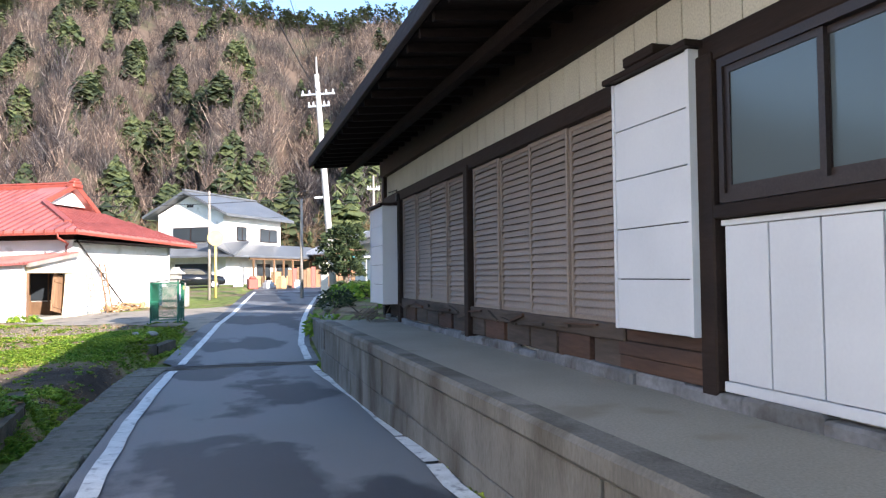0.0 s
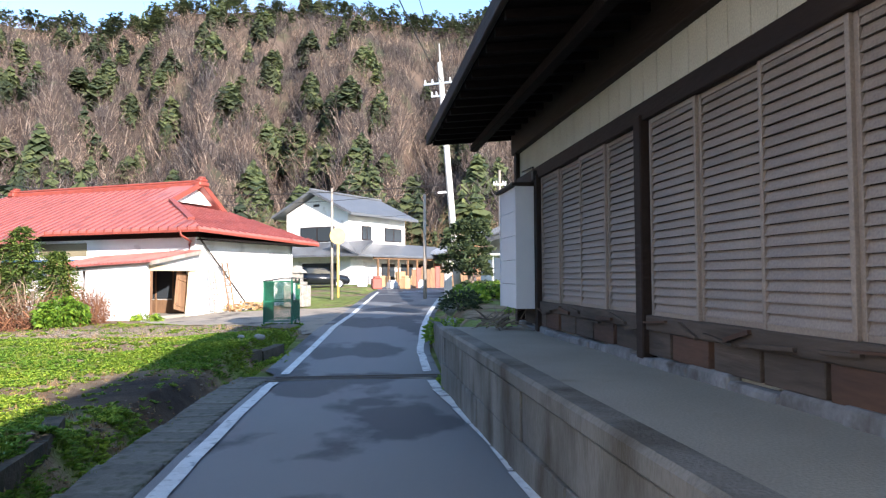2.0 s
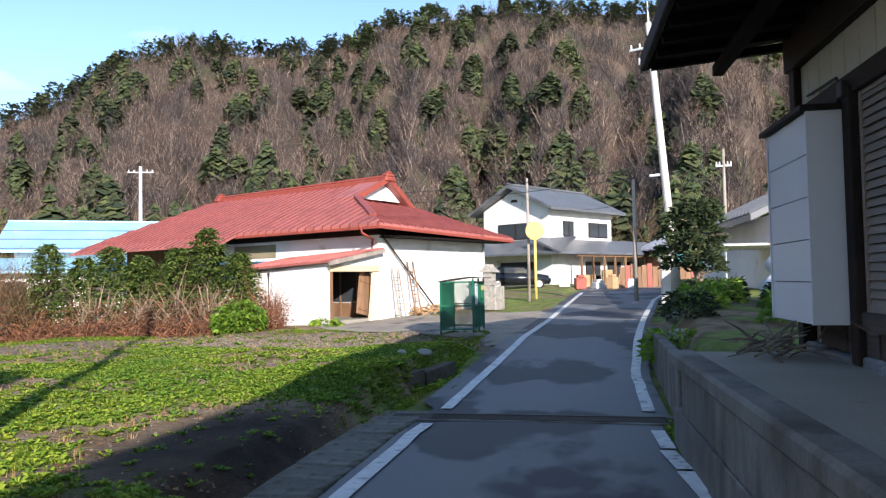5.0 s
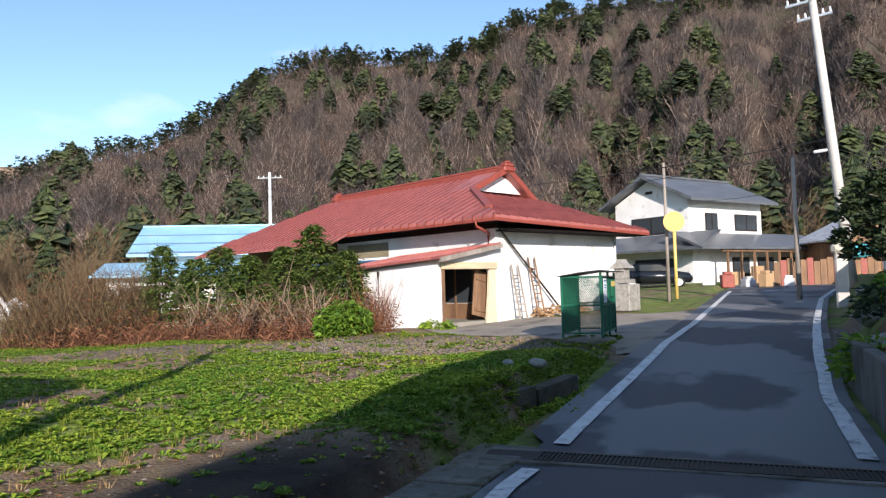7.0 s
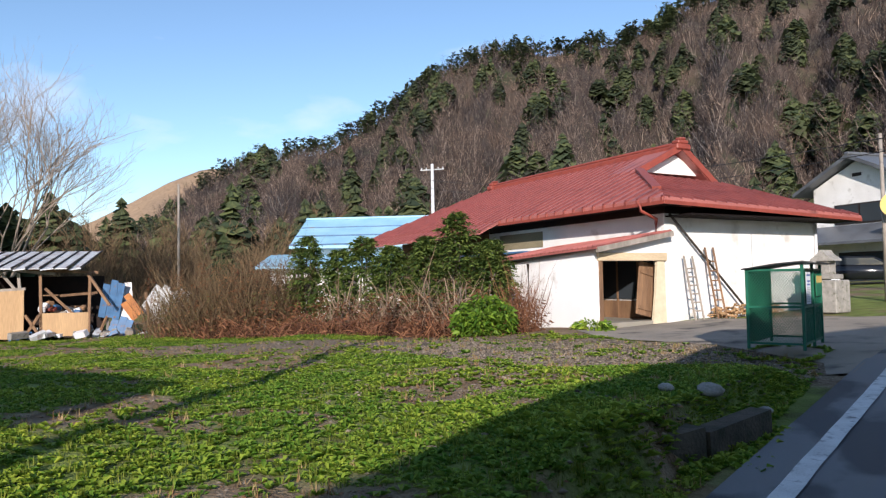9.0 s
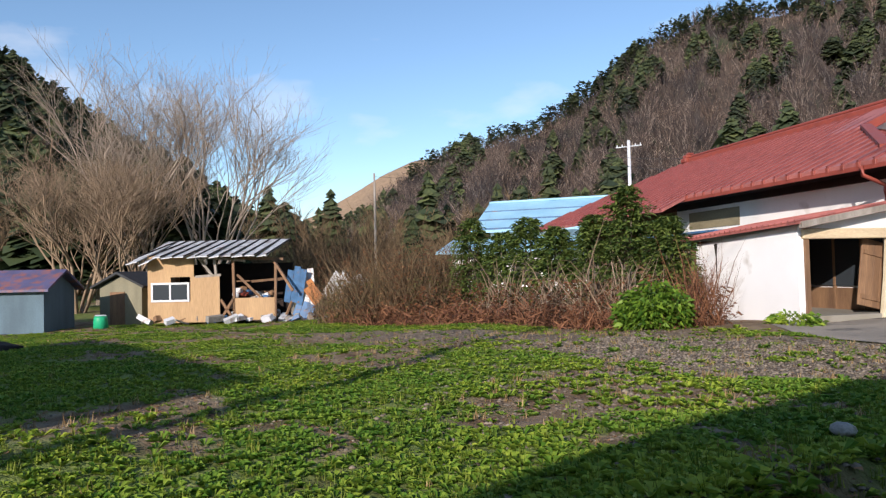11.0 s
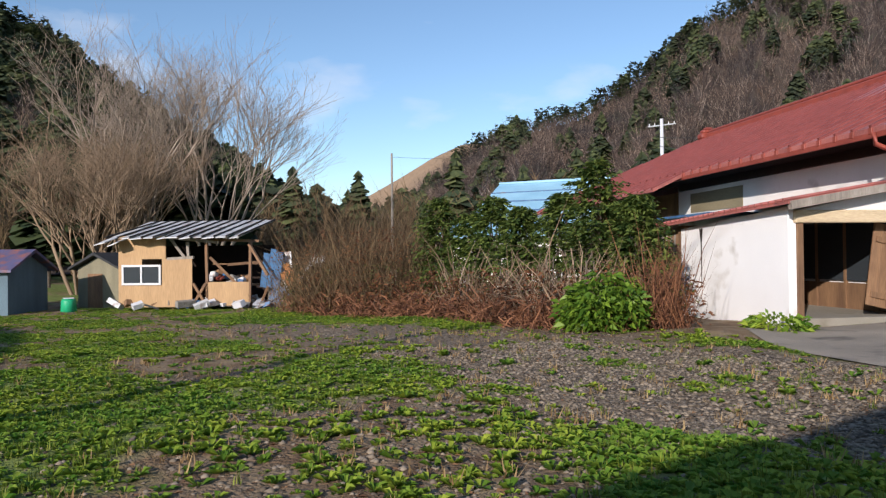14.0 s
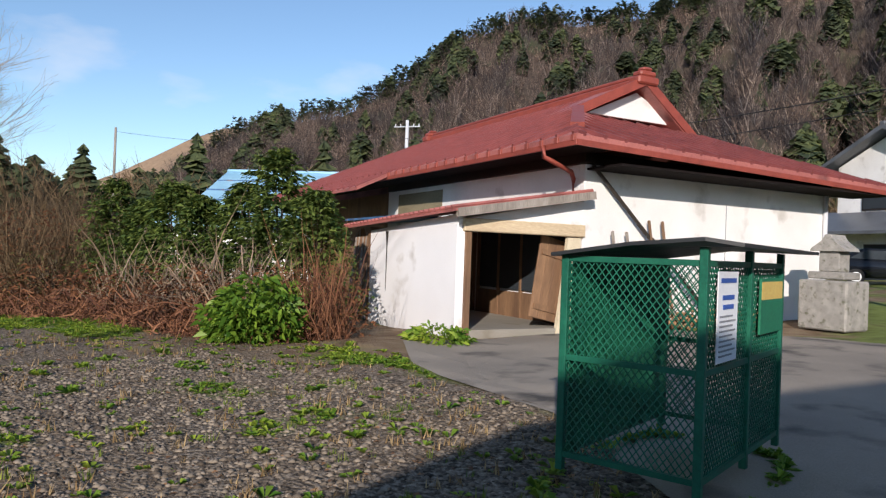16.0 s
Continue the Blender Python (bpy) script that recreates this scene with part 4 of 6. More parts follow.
# upper gable: the front slope overshoots the hip with a verge
gz0 = zh + 0.02
part("gable_wall", prism(bmesh.new(), [(yh + 0.55, gz0 + 0.12), (yb - 0.55, gz0 + 0.12), (RY, RZ - 0.12)], XG + 0.02, XG + 0.1, axis="x"), PLASTER, red, "white plaster gable")
for s, ya, za in ((0, yh + 0.05, zh), (1, yb + 0.1, zb)):
    bm = bmesh.new()
    beam(bm, (XG + 0.42, ya, za + 0.1), (XG + 0.42, RY, RZ + 0.14), 0.1, 0.22)
    part("verge_board", bm, REDTRIM, red, "red painted verge")
    bm = bmesh.new()
    a = [bm.verts.new(p) for p in ((XG + 0.42, ya, za + 0.04), (XG + 0.42, RY, RZ + 0.06), (XG - 1.2, RY, RZ + 0.06), (XG - 1.2, ya, za + 0.04))]
    b = [bm.verts.new(v.co + Vector((0, 0, 0.1))) for v in a]
    bm.faces.new(a), bm.faces.new(b[::-1])
    for i in range(4):
        bm.faces.new((a[i], b[i], b[(i + 1) % 4], a[(i + 1) % 4]))
    part("gable_roof", bm, REDROOF, red)
# standing ribs up the front slope and the east hip
for k in range(43):
    x = XE - 0.1 - k * 0.45
    f1 = 1.0
    top = RY
    if x > VX:
        f1 = (yh - EVF) / (RY - EVF) * (XE - x) / (XE - VX)
    if x < XW + 3.0:
        f1 = max(0.02, (x - XW) / 3.0)
    y1 = EVF + (RY - EVF) * f1
    bm = bmesh.new()
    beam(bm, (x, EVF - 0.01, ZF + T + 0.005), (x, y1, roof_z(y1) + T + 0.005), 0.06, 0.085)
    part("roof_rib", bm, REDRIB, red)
    bm = bmesh.new()
    box(bm, x - 0.05, x + 0.05, EVF - 0.03, EVF + 0.02, ZF - 0.03, ZF + 0.09, bevel=0.01)
    part("eave_clip", bm, REDTRIM, red)
for k in range(20):
    y = EVF + 0.15 + k * 0.45
    span = (y - EVF) / (yh - EVF) if y < yh else ((EVB - y) / (EVB - yb) if y > yb else 1.0)
    span = min(max(span, 0.02), 1.0)
    ze = ZF + (ZB - ZF) * (y - EVF) / (EVB - EVF)
    x1 = XE + (VX - XE) * span
    zt = ze + (zh - ZF) * span
    bm = bmesh.new()
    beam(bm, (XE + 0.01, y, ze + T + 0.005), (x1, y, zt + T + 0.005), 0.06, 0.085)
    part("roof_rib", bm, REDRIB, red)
bm = bmesh.new()
prism(bm, [(EVF - 0.85, ZF - 0.42), (EVF + 0.1, ZF + 0.03), (EVF + 0.1, ZF + 0.12), (EVF - 0.85, ZF - 0.34)], XW - 0.2, -6.85, axis="x")
part("low_eave", bm, REDROOF, red, "lower red eave sheet over the western rooms")
for k in range(26):
    bm = bmesh.new()
    x = -6.95 - k * 0.45
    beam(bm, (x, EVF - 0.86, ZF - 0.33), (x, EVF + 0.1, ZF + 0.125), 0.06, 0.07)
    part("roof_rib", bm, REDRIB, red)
# ridge cap with end ornaments, hip cap, fascias
part("ridge_cap", boxes((XGW, XG + 0.4, RY - 0.2, RY + 0.2, RZ - 0.02, RZ + 0.2), (XGW + 0.1, XG + 0.42, RY - 0.12, RY + 0.12, RZ + 0.2, RZ + 0.32), bevel=0.04), REDTRIM, red)
for x in (XG + 0.45, XGW - 0.05):
    part("ridge_ornament", boxes((x - 0.3, x + 0.1, RY - 0.34, RY + 0.34, RZ + 0.02, RZ + 0.22), (x - 0.25, x + 0.08, RY - 0.26, RY + 0.26, RZ + 0.22, RZ + 0.36), (x - 0.2, x + 0.06, RY - 0.15, RY + 0.15, RZ + 0.36, RZ + 0.46), bevel=0.04), REDTRIM, red)
bm = bmesh.new()
beam(bm, (XE - 1.1, EVF + 0.86, roof_z(EVF + 0.86) + 0.1), (VX + 0.05, yh - 0.03, zh + 0.14), 0.26, 0.1)
part("hip_cap", bm, REDTRIM, red, "sun-bleached red hip cap")
part("fascia_front", boxes((XW, XE, EVF - 0.02, EVF + 0.02, ZF - 0.1, ZF + 0.0), bevel=0.006), REDTRIM, red)
bm = bmesh.new()
beam(bm, (XE, EVF, ZF - 0.05), (XE, EVB, ZB - 0.05), 0.04, 0.1)
part("fascia_east", bm, REDTRIM, red)
bm = bmesh.new()
for y0, y1, x0, x1, z0, z1 in ((EVF + 0.03, 0.05, XW + 0.2, XE - 0.1, ZF - 0.06, ZF - 0.02),):
    box(bm, x0, x1, y0, y1, z0, z1)
box(bm, 0.0, XE - 0.03, 0.05, EVB - 0.1, ZB - 0.11, ZB - 0.07)
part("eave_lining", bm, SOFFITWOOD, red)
# rain pipes and the propping strut
bm = bmesh.new()
tube(bm, [(0.12, EVF - 0.08, ZF - 0.02), (0.12, EVF - 0.06, ZF - 0.22), (0.05, -0.35, ZF - 0.42), (-0.25, -0.06, ZF - 0.5), (-0.25, -0.06, 2.8)], 0.045, sides=8)
part("rain_pipe", bm, REDTRIM, red, "rust red rain pipe", smooth=True)
bm = bmesh.new()
tube(bm, [(0.06, 6.85, 3.4), (0.06, 6.85, 0.4)], 0.05, sides=8)
part("rain_pipe", bm, WHITE, red, "white rain pipe", smooth=True)
bm = bmesh.new()
tube(bm, [(0.1, 0.1, 3.4), (0.22, 2.96, 0.75)], 0.035, sides=6)
tube(bm, [(0.02, 1.45, 2.25), (0.28, 1.55, 2.05), (0.02, 1.75, 1.95)], 0.02, sides=6)
part("strut", bm, IRON, red, "rusty diagonal strut")
part("wall_crack", boxes((0.0, 0.004, 3.7, 3.72, 0.8, 2.9)), GREYINK, red)

# lean-to shed against the front
lean = thing("lean_to", "white plastered lean-to with an open doorway and red roof", "shed", RED)
part("front_wall", prism(bmesh.new(), [(-3.8, 0.0), (-0.02, 0.0), (-0.02, 2.36), (-3.8, 2.12)], -2.6, -2.45), LIMEWASH, lean)
part("stain", prism(bmesh.new(), [(-3.0, 2.1), (-2.86, 2.1), (-2.9, 1.8), (-2.915, 0.9), (-2.935, 0.9), (-2.95, 1.8)], -2.604, -2.6), IRON, lean, "long rusty streak")
part("beam", boxes((-0.1, 0.06, -2.5, 0.02, 2.08, 2.3), bevel=0.015), mat("pale_new_timber", (0.62, 0.50, 0.33), (0.52, 0.41, 0.27), scale=3, stretch=(1, 0.2, 1)), lean, "pale timber lintel")
part("post", boxes((-0.14, 0.02, -2.45, -2.33, 0.1, 2.08), bevel=0.01), OLDWOOD, lean)
part("west_wall", boxes((-3.95, -3.8, -2.6, 0.0, 0.0, 2.2)), OLDWOOD, lean)
part("floor", boxes((-3.8, 0.0, -2.45, 0.0, 0.0, 0.43), bevel=0.01), TERRACE, lean, "bare cement floor")
part("infill", prism(bmesh.new(), [(-2.4, 2.3), (0.02, 2.3), (0.02, 2.72), (-0.3, 2.72)], -0.05, 0.03, axis="x"), PLASTER, lean)
bm = bmesh.new()
q = [(-4.9, -2.85, 2.16), (0.35, -2.85, 2.38), (0.28, 0.0, 2.86), (-4.9, 0.0, 2.66)]
a = [bm.verts.new(p) for p in q]
b = [bm.verts.new((x, y, z + 0.05)) for x, y, z in q]
bm.faces.new(a[::-1]), bm.faces.new(b)
for i in range(4):
    bm.faces.new((a[i], a[(i + 1) % 4], b[(i + 1) % 4], b[i]))
part("roof", bm, REDROOF, lean, "faded red corrugated roof")
for k in range(26):
    x = 0.25 - k * 0.2
    t = (x + 4.9) / 5.2
    bm = bmesh.new()
    tube(bm, [(x, -2.87, 2.2 + 0.22 * t + 0.03), (x - 0.02, 0.0, 2.7 + 0.2 * t + 0.02)], 0.035, sides=5)
    part("corrugation", bm, REDROOF, lean)
bm = bmesh.new()
beam(bm, (0.33, -2.8, 2.36), (0.27, 0.02, 2.83), 0.1, 0.14)
part("verge", bm, GREYWOOD, lean, "grey weathered verge board")
part("curtain", prism(bmesh.new(), [(-0.55, 0.3), (-0.02, 0.3), (-0.05, 1.2), (-0.28, 2.08), (-0.02, 2.08), (-0.5, 1.1)][:3] + [(-0.06, 2.06), (-0.34, 2.06), (-0.42, 1.2)], -0.06, 0.02, axis="x"), mat("cream_cloth", (0.66, 0.58, 0.42), (0.56, 0.48, 0.33), scale=4, rough=0.9), lean, "torn cream sheet by the doorway")
door = thing("loose_door", "brown boarded door leaning askew inside the lean-to", "door", RED @ pose(-0.2, -0.62, 0.3, -12, -3, 6))
for k in range(5):
    part("board", boxes((-0.02, 0.02, -0.45 + k * 0.19, -0.45 + k * 0.19 + 0.185, 0.25, 1.75), bevel=0.004), OLDWOOD, door)
part("ledge", boxes((0.02, 0.05, -0.4, 0.45, 0.4, 0.5), (0.02, 0.05, -0.4, 0.45, 1.4, 1.5)), OLDWOOD, door)
inner = thing("sliding_screen", "old timber and glass screens at the back of the lean-to", "screen", RED)
for k in range(4):
    part("frame", boxes((-3.6 + k * 0.85, -3.54 + k * 0.85, -0.08, -0.02, 0.32, 2.3)), OLDWOOD, inner)
part("panel", boxes((-3.6, -0.4, -0.06, -0.03, 0.32, 0.95)), OLDWOOD, inner)
part("pane", boxes((-3.5, -0.4, -0.055, -0.045, 1.0, 2.2)), PANE, inner)
# planks and boards at the lean-to's west side
for k in range(9):
    bm = bmesh.new()
    beam(bm, (-4.0 - k * 0.09, -2.62 - 0.05 * (k % 3), 0.25), (-4.02 - k * 0.1, -2.5, 2.0 + 0.2 * random.random()), 0.09, 0.03)
    solid("plank", bm, OLDWOOD if k % 2 else GREYWOOD, "weathered plank leaning on the lean-to", "plank", RED, group="leaning planks")
bm = bmesh.new()
box(bm, -5.1, -4.9, -1.6, -1.55, 1.0, 1.9)
box(bm, -5.2, -4.85, -2.2, -2.17, 0.6, 2.0)
solid("green_sheet", bm, GREENPANEL, "green plastic sheet hung beside the lean-to", "sheet", RED)
bm = bmesh.new()
box(bm, -9.0, -4.9, -1.3, 0.0, 2.52, 2.58)
solid("blue_awning", bm, BLUETIN, "blue metal awning beside the lean-to", "awning", RED)
# ladders against the east wall
def ladder(y, h, lean_x, material, rungs, label):
    lad = thing("ladder", label, "ladder", RED @ pose(0.52, y, 0.4, 0, -11, 0), group="ladders")
    for s in (-0.17, 0.17):
        part("rail", boxes((-0.025, 0.025, s - 0.02, s + 0.02, 0, h), bevel=0.005), material, lad)
    for k in range(rungs):
        part("rung", boxes((-0.015, 0.015, -0.15, 0.15, 0.25 + k * (h - 0.4) / rungs, 0.29 + k * (h - 0.4) / rungs)), material, lad)


ladder(0.72, 1.85, 0.3, GREYWOOD, 6, "grey wooden ladder leaning on the plastered wall")
ladder(1.65, 2.1, 0.3, OLDWOOD, 6, "brown wooden ladder leaning on the plastered wall")
# heap of cut wood at the wall
heap = thing("firewood_heap", "low heap of split firewood along the plastered wall", "firewood", RED)
LOG = mat("split_firewood", (0.45, 0.28, 0.14), (0.30, 0.18, 0.09), scale=6, rough=0.9, vary=0.25)
for k in range(130):
    p = Vector((random.uniform(0.12, 0.55), random.uniform(1.5, 4.6), 0.45 + random.uniform(0.0, 0.3)))
    d = Vector((random.uniform(-0.25, 0.25), random.uniform(-1, 1), random.uniform(-0.12, 0.12))).normalized() * random.uniform(0.12, 0.3)
    part("log", tube(bmesh.new(), [p, p + d], random.uniform(0.015, 0.04), sides=5), LOG, heap)


# ---- the green wire cage for rubbish ----
CAGE = pose(-2.2, 22.67, 0.55, 0, 0, 0)   # near corner post; x west is negative, y back
cage = thing("refuse_cage", "green painted wire mesh cage for rubbish bags beside the drive", "cage", CAGE)
CW, CD, CH = 0.78, 1.52, 1.22
for x, y, h in ((0, 0, CH), (-CW, 0, CH - 0.06), (0, CD, CH), (-CW, CD, CH - 0.06), (0, CD * 0.52, CH)):
    part("post", boxes((x - 0.022, x + 0.022, y - 0.022, y + 0.022, -0.06, h), bevel=0.004), GREENPAINT, cage)
for z in (0.03, 0.58, 1.14):
    part("rail", boxes((-CW + 0.022, -0.022, -0.014, 0.014, z - 0.016, z + 0.016)), GREENPAINT, cage)
    part("rail", boxes((-CW + 0.022, -0.022, CD - 0.014, CD + 0.014, z - 0.016, z + 0.016)), GREENPAINT, cage)
    part("rail", boxes((-0.014, 0.014, 0.022, CD - 0.022, z - 0.016, z + 0.016)), GREENPAINT, cage)
    part("rail", boxes((-CW - 0.014, -CW + 0.014, 0.022, CD - 0.022, z - 0.016, z + 0.016)), GREENPAINT, cage)


def mesh_panel(width, z0, z1, cell_w=0.042, cell_h=0.054, r=0.003):
    """Diamond wire mesh over a panel, in x and z."""
    bm = bmesh.new()
    h = z1 - z0
    run = h * cell_w / cell_h
    k = -int(run / cell_w) - 1
    while k * cell_w < width:
        for s in (1, -1):
            x0 = k * cell_w
            a, b = x0, x0 + run
            ta, tb = max(0, -a) / run, min(1, (width - a) / run)
            if tb > ta:
                pa, pb = a + run * ta, a + run * tb
                if s < 0:
                    pa, pb = width - pa, width - pb
                beam(bm, (pa, 0, z0 + h * ta), (pb, 0, z0 + h * tb), r * 2, r * 2)
        k += 1
    return bm


front = mesh_of(mesh_panel(CW, 0.03, 1.14), "wire_mesh", GREENPAINT)
sidem = mesh_of(mesh_panel(CD, 0.03, 1.14), "wire_mesh_side", GREENPAINT)
part("wire_mesh", front, None, cage).location = (-CW, 0, 0)
part("wire_mesh", front, None, cage).location = (-CW, CD, 0)
for x in (0, -CW):
    o = part("wire_mesh", sidem, None, cage)
    o.location, o.rotation_euler = (x, 0, 0), (0, 0, radians(90))
part("side_panel", boxes((-CW + 0.018, -CW + 0.024, 0.03, CD - 0.03, 0.04, 1.13)), GREENPANEL, cage, "solid green plastic side sheet")
bm = bmesh.new()
a = [bm.verts.new(p) for p in ((-CW - 0.06, -0.08, CH - 0.07), (-CW * 0.45, -0.1, CH + 0.0), (0.03, -0.1, CH + 0.03), (0.2, -0.04, CH + 0.005), (0.2, CD + 0.16, CH - 0.0), (-CW * 0.45, CD + 0.1, CH + 0.01), (-CW - 0.06, CD + 0.1, CH - 0.06))]
b = [bm.verts.new(v.co + Vector((0, 0, 0.02))) for v in a]
bm.faces.new(a[::-1]), bm.faces.new(b)
for i in range(7):
    bm.faces.new((a[i], a[(i + 1) % 7], b[(i + 1) % 7], b[i]))
bmesh.ops.triangulate(bm, faces=bm.faces)
part("roof", bm, BLACKTRIM, cage, "dark curling roof sheet")
notice = thing("notice_board", "white printed notice tied to the wire cage", "notice", CAGE @ pose(0.028, 0.3, 0.62, 0, 0, 90))
part("sheet", boxes((-0.17, 0.17, -0.003, 0.003, 0, 0.48)), PAPER, notice)
bm = bmesh.new()
for z, w in ((0.42, 0.13), (0.33, 0.1), (0.28, 0.09)):
    box(bm, -w, w, -0.006, -0.0035, z, z + 0.025)
part("print", bm, BLUEINK, notice, "blue heading bars")
bm = bmesh.new()
for k in range(9):
    box(bm, -0.14, 0.08 + 0.05 * (k % 2), -0.006, -0.0035, 0.03 + k * 0.026, 0.04 + k * 0.026)
part("print", bm, GREYINK, notice, "grey lines of small print")
banner = thing("green_banner", "green printed netting folded over the cage rail", "banner", CAGE @ pose(0.03, 1.16, 0.72, 0, 0, 90))
part("cloth", boxes((-0.24, 0.27, -0.008, 0.008, 0, 0.34), bevel=0.003), GREENPANEL, banner)
part("cloth_band", boxes((-0.23, 0.26, -0.0095, 0.0095, 0.21, 0.32)), YELLOW, banner)

# ---- stone lantern shrine on a block ----
SH = pose(-3.66, 34.6, 0.93, 0, 0, -20) @ Matrix.Scale(0.72, 4)
shrine = thing("stone_shrine", "small grey stone shrine on a broad block", "shrine", SH)
part("block", boxes((-0.66, 0.66, -0.55, 0.55, -0.6, 0.72), bevel=0.04), STONE, shrine)
part("step", boxes((-0.5, 0.5, -0.4, 0.4, 0.75, 0.95), bevel=0.03), STONE, shrine)
part("body", boxes((-0.28, 0.28, -0.25, 0.25, 0.95, 1.5), bevel=0.02), STONE, shrine)
part("roof", prism(bmesh.new(), [(-0.48, 1.5), (0.48, 1.5), (0.44, 1.58), (0.16, 1.78), (0.06, 1.95), (-0.06, 1.95), (-0.16, 1.78), (-0.44, 1.58)], -0.36, 0.36), STONE, shrine)

# ---- poles and wires ----
def pole(name, x, y, z, h, r, lean=(0, 0), material=POLECON, label="pale concrete utility pole", arms=()):
    p = thing(name, label, "utility pole", pose(x, y, z, lean[1], lean[0], 0), group="utility poles")
    bm = bmesh.new()
    tube(bm, [(0, 0, -0.5), (0, 0, h)], r, r * 0.62, sides=14)
    part("shaft", bm, material, p, smooth=True)
    for zz, w, turn in arms:
        bm = bmesh.new()
        box(bm, -w, w, -0.04, 0.04, zz - 0.04, zz + 0.04, m=pose(0, 0, 0, 0, 0, turn))
        part("crossarm", bm, STEEL, p)
        for s in (-0.9, -0.5, 0.5, 0.9):
            bm = bmesh.new()
            c, q = math.cos(radians(turn)) * s * w, math.sin(radians(turn)) * s * w
            tube(bm, [(c, q, zz + 0.04), (c, q, zz + 0.16), (c, q, zz + 0.22)], 0.045, 0.03, sides=8)
            part("insulator", bm, WHITE, p)
    return p


big = pole("utility_pole", 3.7, 36.0, 0.9, 11.2, 0.19, lean=(-4.2, 0), arms=((10.2, 0.85, -10), (9.6, 0.55, -10)))
part("street_lamp", boxes((-0.6, -0.17, -0.07, 0.07, 4.9, 5.0), bevel=0.03), WHITE, big, "white street lamp head")
bm = bmesh.new()
tube(bm, [(0, 0, 10.9), (0.05, 0, 12.1)], 0.05, 0.02, sides=8)
part("spike", bm, WHITE, big)
pole("utility_pole", 2.2, 38.0, 0.75, 5.2, 0.10, material=GREYWOOD, label="slim grey pole beside the lane")
pole("utility_pole", -1.75, 5.8, 0.2, 9.5, 0.15)
pole("utility_pole", -38.5, 61.2, 0, 12.1, 0.2, label="tall white utility pole with a crossarm", material=WHITE, arms=((11.6, 1.1, 20),))
pole("utility_pole", -51.5, 44.4, -0.5, 10.4, 0.13, material=GREYWOOD, label="thin grey pole above the thicket")
pole("utility_pole", 7.2, 46, 0.9, 7.5, 0.11, material=GREYWOOD, label="grey timber pole by the hillside", arms=((6.6, 0.4, 0),))


def wire(a, b, sag, r=0.012):
    a, b = Vector(a), Vector(b)
    bm = bmesh.new()
    tube(bm, [a.lerp(b, t / 14) - Vector((0, 0, sag * 4 * (t / 14) * (1 - t / 14))) for t in range(15)], r, sides=5)
    solid("overhead_wire", bm, WIRE, "black overhead cable strung between poles", "cable", group="overhead cables")


wire((3.4, 36, 6.2), (-38, 60, 10.5), 1.2, 0.02)
wire((3.4, 36, 5.9), (-38, 60, 9.8), 1.4, 0.016)
wire((3.0, 36, 11.1), (-1.75, 5.8, 9.4), 0.6, 0.02)
wire((3.3, 36, 11.1), (-0.9, 5.8, 9.4), 0.5)
wire((3.8, 36, 10.3), (14, 60, 12), 0.8)
wire((3.6, 36, 8.5), (16, 62, 10), 0.8)
wire((3.5, 36, 6.0), (7.2, 46, 7.0), 0.4)
wire((7.2, 46, 7.2), (-2.2, 55, 6.3), 0.6)
wire((-51.5, 44.4, 9.6), (-38.5, 61.2, 11), 0.8)

# round yellow sign
signp = thing("road_sign", "round faded yellow traffic sign on a yellow post", "road sign", pose(-2.25, 39.6, 0.95, 0, 0, 6))
bm = bmesh.new()
tube(bm, [(0, 0, -0.2), (0, 0, 3.0)], 0.07, sides=10)
part("post", bm, YELLOW, signp, "yellow post", smooth=True)
bm = bmesh.new()
tube(bm, [(0, -0.1, 3.0), (0, -0.06, 3.0)], 0.42, sides=28)
part("disc", bm, YELLOW, signp)
pole("utility_pole", -2.6, 40.0, 0.9, 5.6, 0.09, material=GREYWOOD, label="slim weathered pole behind the yellow sign")

# ---- the white two-storey house at the bend ----
WHM = pose(-2.9, 57.6, 0.0, 0, 0, 57)     # x along the long side, y along the gable towards the west
wh = thing("white_house", "white two-storey house with a grey tiled roof and timber porch", "house", WHM)
part("ground_floor", boxes((-0.5, 12.5, -0.6, 6.6, 0.7, 3.9)), PLASTER, wh)
part("upper_floor", boxes((0.0, 8.2, 0.0, 6.2, 3.9, 6.9)), PLASTER, wh)
part("upper_gable", prism(bmesh.new(), [(0.0, 6.9), (6.2, 6.9), (3.1, 8.35)], 0.0, 0.2, axis="x"), PLASTER, wh)
bm = bmesh.new()
prism(bm, [(-0.9, 6.55), (3.1, 8.45), (7.1, 6.55), (7.1, 6.75), (3.1, 8.68), (-0.9, 6.75)], -0.8, 9.0, axis="x")
part("roof", bm, GREYROOF, wh)
part("ridge", boxes((-0.8, 9.0, 2.95, 3.25, 8.64, 8.8), bevel=0.03), GREYROOF, wh)
for x0, x1, y0, y1, zz in ((-1.9, 13.6, -2.3, 0.1, 0), (-1.9, 0.1, -2.3, 7.6, 1)):
    bm = bmesh.new()
    if zz == 0:
        prism(bm, [(y0, 3.35), (y1, 4.45), (y1, 4.6), (y0, 3.5)], x0, x1, axis="x")
    else:
        prism(bm, [(x0, 3.35), (x1, 4.45), (x1, 4.6), (x0, 3.5)], y0, y1)
    part("lower_roof", bm, GREYROOF, wh, "grey skirt roof")
part("lower_roof_top", boxes((8.2, 13.6, 0.0, 6.6, 3.9, 4.5)), GREYROOF, wh)


